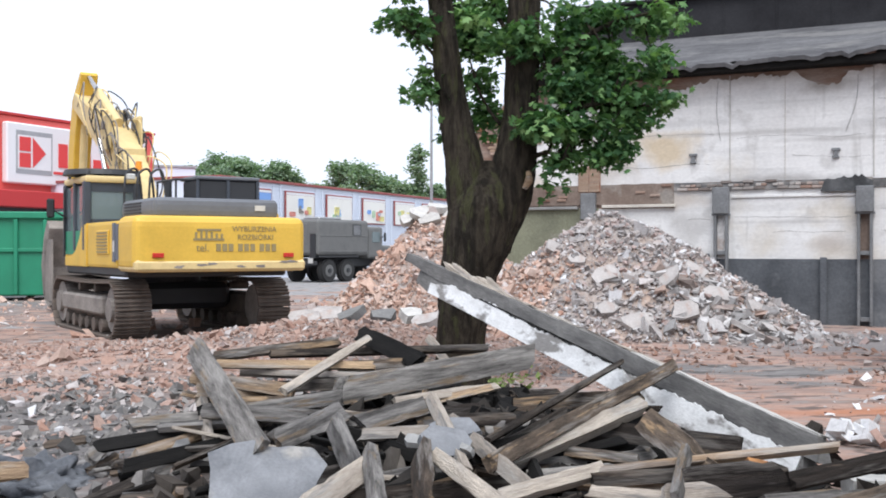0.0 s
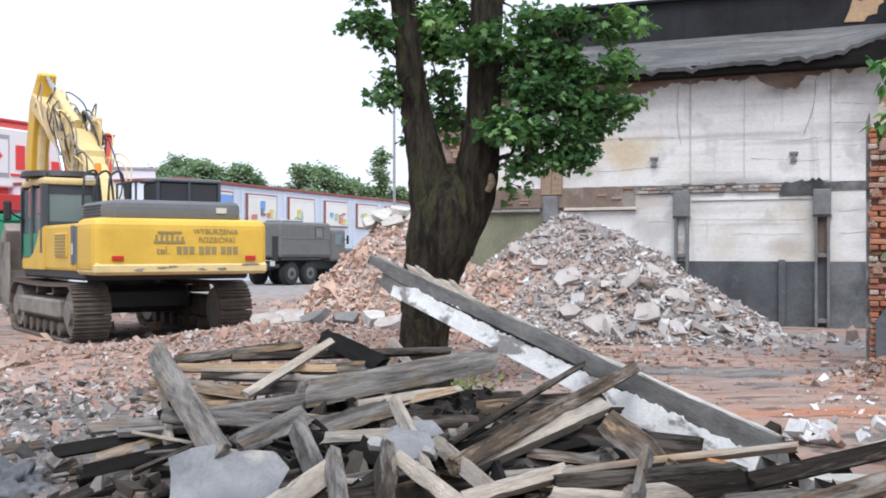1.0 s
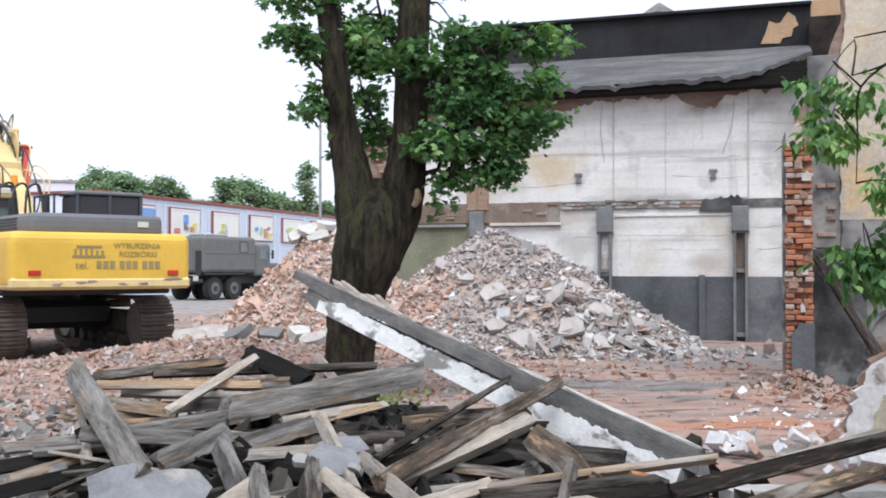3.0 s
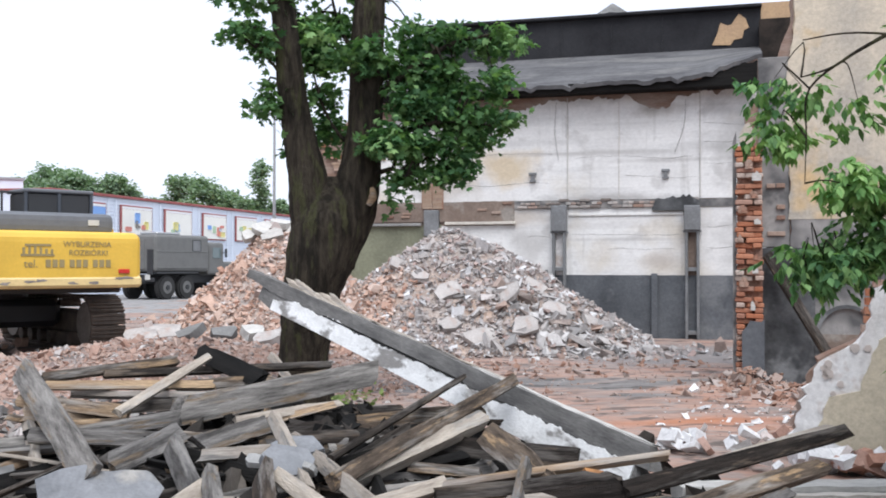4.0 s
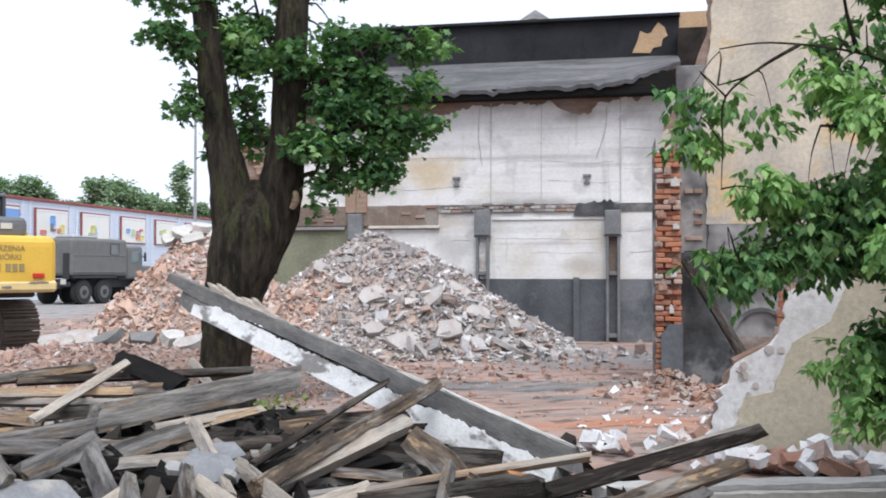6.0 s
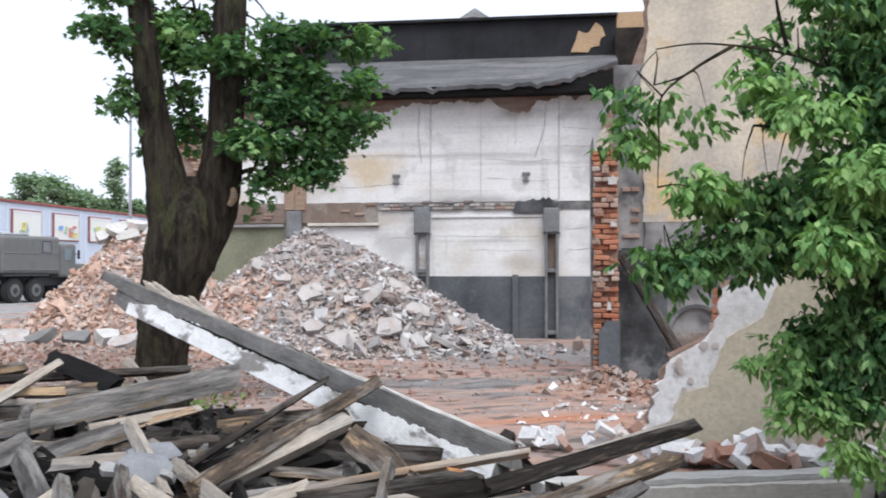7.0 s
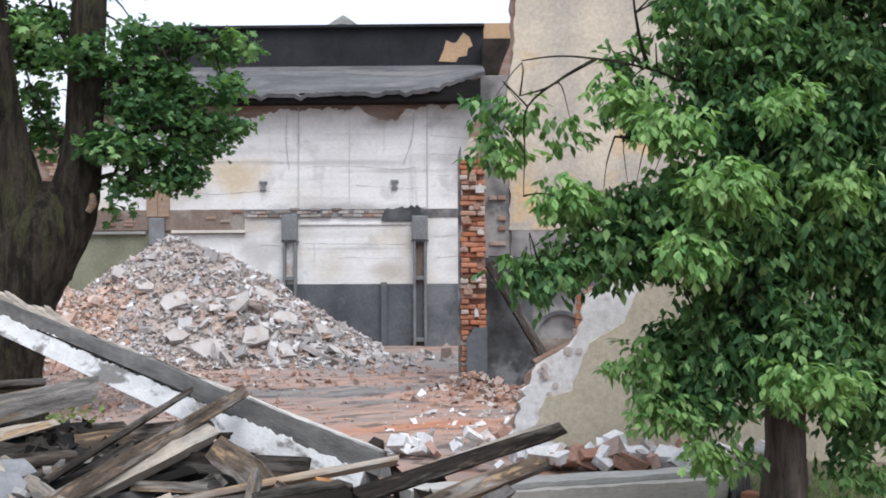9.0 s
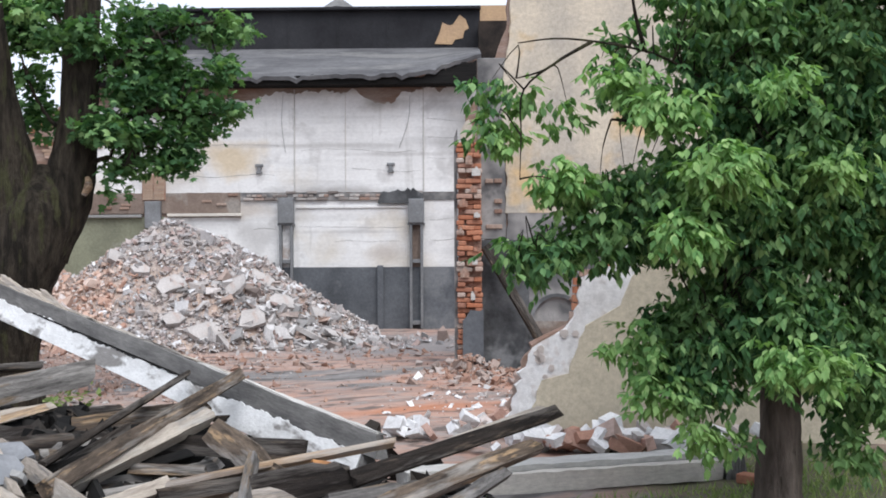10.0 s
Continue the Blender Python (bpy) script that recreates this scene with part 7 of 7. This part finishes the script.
def masses(rows, y, ry):
    return [(x, y, z, rx, ry, rz, w) for x, z, rx, rz, w in rows]


MAPLE_CROWN = masses(LEFT_LIMB, 12.0, 0.25) + masses(BETWEEN, 12.35, 0.25) + masses(OVER_TRUNK, 11.62, 0.12) + masses(RIGHT_HIGH, 11.9, 0.45) + masses(RIGHT_LOW, 11.75, 0.40)
tips = crown("crown", maple, MAPLE_CROWN, 10500, 0.098, 301, LEAF_MAPLE, MAPLE, 17, 0.085, 0.45, "dark green lobed leaves", 0.55)
crown("light_leaves", maple, masses([(1.10, 3.06, 0.20, 0.13, 1.6), (2.4, 3.80, 0.14, 0.12, 0.5), (0.3, 4.25, 0.15, 0.12, 0.4), (2.5, 4.28, 0.15, 0.1, 0.4)], 11.4, 0.15), 420, 0.105, 305, LEAF_ELDER, MAPLE, 14, 0.085, 0.5, "lighter green leaves")
twigs(maple, tips, limb_pts, 5, 302)
# suckers and weeds at the foot
weed_g = np.random.default_rng(311)
wp = np.stack([weed_g.normal(0.52, 0.11, 170), weed_g.normal(8.5, 0.12, 170), weed_g.uniform(0.34, 0.68, 170)], 1)
v, f = leaves(wp, 0.07, 312, OVAL, 0.2)
tagged(raw("weeds", v.tolist(), f, GRASS), "green weeds growing beside the timber heap", "weeds", kind="stuff")

# box elder close to the street
elder = thing("box_elder_tree", STREET, "leafy box elder with drooping bright green leaves", "tree")
bm = tube(*smoothed([(4.50, 5.02, -0.1), (4.50, 5.02, 0.15), (4.52, 5.02, 0.6), (4.55, 5.05, 1.3), (4.50, 5.1, 2.2), (4.55, 5.15, 3.4), (4.45, 5.2, 4.8)], [0.22, 0.150, 0.122, 0.118, 0.11, 0.09, 0.04]), 14, None, 0.06, 5)
part("trunk", bm, BARK_PALE, elder, "straight brown bark trunk", True)
limb_pts = []
SIDE_LIMBS = [([(4.5, 5.1, 2.5), (3.95, 5.1, 2.75), (3.58, 5.1, 2.86), (3.1, 5.15, 2.90), (2.85, 5.28, 2.88)], 0.012), ([(3.25, 5.12, 2.89), (3.1, 5.18, 2.80), (2.98, 5.22, 2.72), (2.85, 5.3, 2.68)], 0.012), ([(4.5, 5.1, 2.2), (4.1, 5.05, 2.42), (3.7, 5.0, 2.42), (3.35, 5.08, 2.44)], 0.024), ([(4.5, 5.1, 1.7), (3.9, 5.2, 1.85), (3.3, 5.35, 1.75), (2.9, 5.4, 1.65)], 0.03), ([(3.1, 5.18, 2.80), (2.9, 5.3, 2.62), (2.88, 5.3, 2.35), (2.87, 5.3, 2.1)], 0.008)]
OTHER_LIMBS = [([(4.5, 5.1, 1.3), (4.1, 5.0, 1.35), (3.75, 5.05, 1.1)], 0.025), ([(4.55, 5.1, 1.8), (5.0, 4.8, 2.0), (5.5, 4.6, 1.9)], 0.03), ([(3.6, 5.1, 2.86), (3.5, 5.05, 3.05), (3.42, 5.0, 3.3)], 0.016), ([(4.55, 5.15, 3.0), (5.0, 5.1, 3.5), (5.4, 5.0, 3.7)], 0.035), ([(4.5, 5.15, 3.2), (4.7, 4.6, 4.0), (4.9, 4.0, 4.6)], 0.04), ([(4.55, 5.1, 1.3), (5.0, 4.8, 1.25), (5.2, 4.6, 1.0)], 0.025)]
for pts, r in SIDE_LIMBS + OTHER_LIMBS:
    sp, sr = smoothed(pts, [r * (1 - 0.7 * k / (len(pts) - 1)) for k in range(len(pts))])
    limb_pts += sp
    part("branch", tube(sp, sr, 8), BARK, elder)
ELDER_NEAR = [
    (4.25, 5.0, 2.0, 0.62, 0.6, 0.55, 5.5), (3.80, 5.1, 2.0, 0.40, 0.4, 0.30, 2.4), (3.45, 5.25, 1.82, 0.34, 0.35, 0.20, 1.2), (3.05, 5.35, 1.68, 0.26, 0.3, 0.11, 0.42), (3.35, 5.3, 2.08, 0.26, 0.3, 0.10, 0.4),
    (4.2, 4.95, 1.35, 0.45, 0.45, 0.30, 2.4), (3.95, 5.0, 1.02, 0.24, 0.3, 0.22, 0.9), (4.5, 4.8, 1.2, 0.40, 0.35, 0.35, 2.0), (4.9, 4.8, 1.25, 0.35, 0.4, 0.40, 1.8), (5.05, 4.7, 0.85, 0.2, 0.3, 0.22, 0.5), (4.9, 4.85, 0.55, 0.18, 0.2, 0.25, 0.35),
    ]
ELDER_HIGH = [
    (4.7, 4.9, 2.2, 0.6, 0.6, 0.6, 4.0), (5.2, 4.7, 1.9, 0.5, 0.6, 0.6, 3.0), (4.6, 5.1, 2.9, 0.6, 0.6, 0.45, 4.0), (4.2, 5.0, 2.75, 0.36, 0.4, 0.34, 1.6), (4.15, 5.1, 3.25, 0.45, 0.5, 0.4, 1.8), (3.62, 5.3, 2.72, 0.22, 0.3, 0.14, 0.30), (3.6, 5.3, 2.98, 0.2, 0.3, 0.18, 0.2),
    ]
ELDER_EDGES = [
    (2.70, 5.5, 2.68, 0.14, 0.25, 0.04, 0.09), (2.98, 5.5, 2.64, 0.16, 0.25, 0.05, 0.10), (2.75, 5.5, 2.38, 0.08, 0.2, 0.07, 0.05), (3.2, 5.4, 2.52, 0.07, 0.15, 0.07, 0.07), (2.72, 5.5, 2.52, 0.07, 0.1, 0.04, 0.04),
    (5.3, 5.0, 3.2, 0.7, 0.7, 0.7, 4.5), (4.9, 5.2, 2.8, 0.6, 0.5, 0.6, 3.5), (3.85, 5.1, 1.25, 0.22, 0.3, 0.22, 0.9), (5.6, 4.9, 2.4, 0.5, 0.6, 0.8, 2.5), (3.80, 4.95, 0.95, 0.12, 0.2, 0.12, 0.25), (4.05, 4.95, 0.62, 0.12, 0.2, 0.12, 0.12)]
# far-side leaf masses; the high ones are unseen, added to shade the right
ELDER_FAR_AND_SHADE = [(5.5, 5.1, 3.95, 0.9, 0.8, 0.40, 12.0), (5.25, 5.15, 1.0, 0.28, 0.3, 0.45, 2.2), (5.55, 5.0, 1.5, 0.3, 0.4, 0.5, 2.5), (5.4, 5.9, 3.0, 0.7, 0.4, 0.7, 5.0), (5.5, 3.6, 4.2, 0.75, 0.7, 0.35, 9.0), (5.7, 4.6, 3.65, 0.7, 0.6, 0.25, 12.0), (5.1, 4.5, 3.75, 0.55, 0.5, 0.22, 8.0), (6.3, 3.2, 4.4, 0.8, 0.8, 0.4, 8.0), (6.1, 4.6, 3.7, 0.9, 1.0, 0.5, 9.0), (5.8, 4.1, 4.2, 0.6, 0.9, 0.5, 5.0), (6.1, 3.6, 4.0, 0.9, 1.0, 0.6, 8.0), (6.2, 4.0, 3.2, 0.6, 0.9, 0.8, 6.0), (4.8, 4.75, 2.75, 0.35, 0.3, 0.4, 2.5), (5.3, 5.6, 2.3, 0.6, 0.4, 0.8, 4.0)]
ELDER_CROWN = ELDER_NEAR + ELDER_HIGH + ELDER_EDGES + ELDER_FAR_AND_SHADE


def compound(tips, per_tip, leaflets, length, size, seed):
    """Feathered leaves: stalks that hang outwards from each twig end with leaflets in pairs."""
    g = np.random.default_rng(seed)
    n = len(tips) * per_tip
    base = np.repeat(tips, per_tip, 0) + g.normal(0, 0.045, (n, 3))
    yaw = np.repeat(g.uniform(0, 2 * np.pi, len(tips)), per_tip) + g.normal(0, 1.0, n)
    pitch = -g.normal(0.55, 0.3, n)
    V, F = [], []
    k = len(ELDER_LEAF)
    for j in range(leaflets):
        along = length * (0.35 + 0.65 * ((j + 1) // 2) / (leaflets // 2)) * g.uniform(0.85, 1.15, n)
        turn = 0.0 if j == leaflets - 1 else (0.95 if j % 2 else -0.95)
        d = np.stack([np.cos(yaw) * np.cos(pitch), np.sin(yaw) * np.cos(pitch), np.sin(pitch)], 1)
        p = base + d * along[:, None]
        y2, p2, r2 = yaw + turn + g.normal(0, 0.25, n), pitch - 0.35 + g.normal(0, 0.25, n), g.normal(0, 0.3, n)
        a = np.stack([np.cos(y2) * np.cos(p2), np.sin(y2) * np.cos(p2), np.sin(p2)], 1)
        lev = np.stack([-np.sin(y2), np.cos(y2), 0 * y2], 1)
        un = np.cross(a, lev)
        sd_ = lev * np.cos(r2)[:, None] + un * np.sin(r2)[:, None]
        nm = np.cross(sd_, a)
        s = size * g.uniform(0.75, 1.25, n)
        v = p[:, None] + s[:, None, None] * (ELDER_LEAF[None, :, :1] * sd_[:, None] + ELDER_LEAF[None, :, 1:] * a[:, None] - 0.18 * np.abs(ELDER_LEAF[None, :, :1]) * nm[:, None])
        b0 = k * (np.arange(n) + j * n)[:, None]
        h = k // 2
        V.append(v.reshape(-1, 3))
        F += (b0 + np.arange(0, h + 1)[None]).tolist() + (b0 + np.array([0] + list(range(h, k)))[None]).tolist()
    return np.concatenate(V), F


ELDER_LEAF = np.array([(0, 0), (0.19, 0.22), (0.26, 0.45), (0.13, 0.72), (0, 1.0), (-0.13, 0.72), (-0.26, 0.45), (-0.19, 0.22)], float)
tips = tuft(ELDER_CROWN, 10200, 321, 1, 0.0)[1]
v, f = compound(tips, 4, 5, 0.105, 0.068, 323)
raw("crown", v.tolist(), f, LEAF_ELDER, elder)["label"] = "bright green drooping compound leaves"
# outer clumps facing the light; a paler leaf colour makes them look lit
LIT_CLUMPS = [(3.55, 4.81, 2.50, 0.16, 0.15, 0.09, 1.0), (3.69, 4.5, 2.14, 0.20, 0.12, 0.12, 1.6), (3.55, 4.6, 1.80, 0.20, 0.12, 0.09, 1.3), (2.87, 5.5, 2.40, 0.10, 0.15, 0.10, 0.35), (3.12, 5.21, 2.12, 0.20, 0.15, 0.07, 0.9), (4.22, 4.3, 1.06, 0.14, 0.1, 0.06, 0.6), (4.06, 4.45, 1.10, 0.12, 0.1, 0.06, 0.5), (3.53, 5.1, 1.16, 0.14, 0.12, 0.08, 0.6), (3.61, 5.0, 0.91, 0.16, 0.12, 0.10, 0.7), (4.04, 4.45, 2.62, 0.12, 0.1, 0.07, 0.4), (3.10, 5.5, 1.72, 0.16, 0.12, 0.07, 0.5), (3.75, 4.79, 0.67, 0.09, 0.1, 0.06, 0.3), (3.4, 5.04, 2.70, 0.14, 0.12, 0.06, 0.35), (4.3, 4.35, 2.15, 0.14, 0.1, 0.07, 0.4)]
lit_tips = tuft(LIT_CLUMPS, 330, 325, 1, 0.0)[1]
v, f = compound(lit_tips, 4, 5, 0.105, 0.066, 326)
raw("light_leaves", v.tolist(), f, LEAF_LIT, elder)["label"] = "yellow-green compound leaves with a lit tone in their colour"
twigs(elder, tips, limb_pts, 5, 322, 0.004)
# grass under it
gg = np.random.default_rng(331)
n = 3000
gx_, gy_ = gg.normal(5.2, 0.9, n), gg.normal(5.75, 0.5, n)
gv, gf_ = [], []
for k in range(n):
    x, y, a, h = gx_[k], gy_[k], gg.uniform(0, 6.28), gg.uniform(0.02, 0.08)
    if math.hypot(x, y) < 4.5 or y > 6.1 - 0.17 * (x - 3.6) and x < 5.15:
        continue
    b0 = len(gv)
    gv += [(x, y, 0.0), (x + 0.012 * math.cos(a), y + 0.012 * math.sin(a), 0.0), (x + gg.normal(0, 0.03), y + gg.normal(0, 0.03), h)]
    gf_.append((b0, b0 + 1, b0 + 2))
tagged(raw("grass", gv, gf_, GRASS), "short patchy grass under the tree", "grass", kind="stuff")


# trees beyond the shops
def far_tree(x, y, height, rx, seed, slim=False):
    t = thing("far_tree", pose(x, y, 0), "round green tree beyond the shop roofs" if not slim else "slim tall poplar beyond the shop roofs", "tree", "far trees")
    part("trunk", rod((0, 0, 0), (0, 0, height * 0.6), 0.35, 0.15, 8), BARK, t)
    g = random.Random(seed)
    if slim:
        cs = [(g.uniform(-0.15, 0.15), 0, height * (0.30 + 0.10 * k), rx * (1 - 0.09 * k), rx, height * 0.08, 1) for k in range(7)]
    else:
        cs = []
        for k in range(26):
            a, e = g.uniform(0, 6.28), math.asin(g.uniform(-0.7, 1.0))
            cs.append((rx * 0.72 * math.cos(a) * math.cos(e), rx * 0.72 * math.sin(a) * math.cos(e), height * (0.56 + 0.34 * math.sin(e)), rx * g.uniform(0.24, 0.38), rx * 0.35, height * g.uniform(0.07, 0.11), 1))
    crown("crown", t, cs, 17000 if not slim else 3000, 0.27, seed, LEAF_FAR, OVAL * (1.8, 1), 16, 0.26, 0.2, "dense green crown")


for x, y, h, r, s in ((-18.8, 90, 10.5, 3.5, 1), (-22.0, 93, 9.6, 3.4, 2), (-14.6, 90, 9.4, 3.0, 3), (-8.0, 90, 9.7, 3.7, 4), (-11.4, 93, 7.6, 2.0, 5), (-4.3, 90, 8.5, 2.8, 6), (-0.4, 92, 7.5, 2.3, 7), (3.0, 90, 7.6, 2.6, 8), (-5.9, 95, 7.6, 2.0, 9), (-16.4, 95, 8.0, 2.4, 10)):
    far_tree(x, y, h, r, s)
far_tree(-2.2, 90, 11.0, 0.80, 15, True)

# ---- bricks of the pier ----
rnd = random.Random(41)
bmesh_brick = box(-0.117, 0.117, -0.06, 0.06, -0.034, 0.034, 0.012)
brick0 = part("brick", bmesh_brick, BRICK, pier)
brick0.matrix_basis = pose(0.0, 0.02, 0.04)
half0 = box(-0.057, 0.057, -0.06, 0.06, -0.034, 0.034, 0.012)
brick1 = part("brick", half0, BRICK, pier)
brick1.matrix_basis = pose(0.18, 0.02, 0.04)
for k in range(1, 44):
    z = 0.04 + 0.0755 * k
    row = ((brick0, 0.02), (brick1, 0.205)) if k % 2 else ((brick1, -0.04), (brick0, 0.145))
    out = 0.03 * math.sin(0.9 * k) ** 2
    for src, x in row:
        if rnd.random() < 0.14:
            continue
        ob = new("brick", src.data)
        ob.parent = pier
        ob.matrix_basis = pose(x - 0.01 + rnd.uniform(-0.015, 0.015), 0.04 - out + rnd.uniform(-0.035, 0.035), z, rnd.uniform(-3, 3), rnd.uniform(-3, 3), rnd.uniform(-5, 5))
# mortar smeared over the broken courses
for k in range(11):
    z, x = 0.95 + 0.21 * k + rnd.uniform(-0.08, 0.08), rnd.uniform(-0.08, 0.14)
    w, h = rnd.uniform(0.05, 0.13), rnd.uniform(0.05, 0.16)
    part("mortar_smear", ragged(x, x + w, z, lerp_top((x, z + h * 0.6), (x + w / 2, z + h), (x + w, z + h * 0.5)), 0.05, 0.02, 0.02, 500 + k, -0.075), MORTAR if k % 3 else KERB_PALE, pier, "dried mortar left on the bricks")
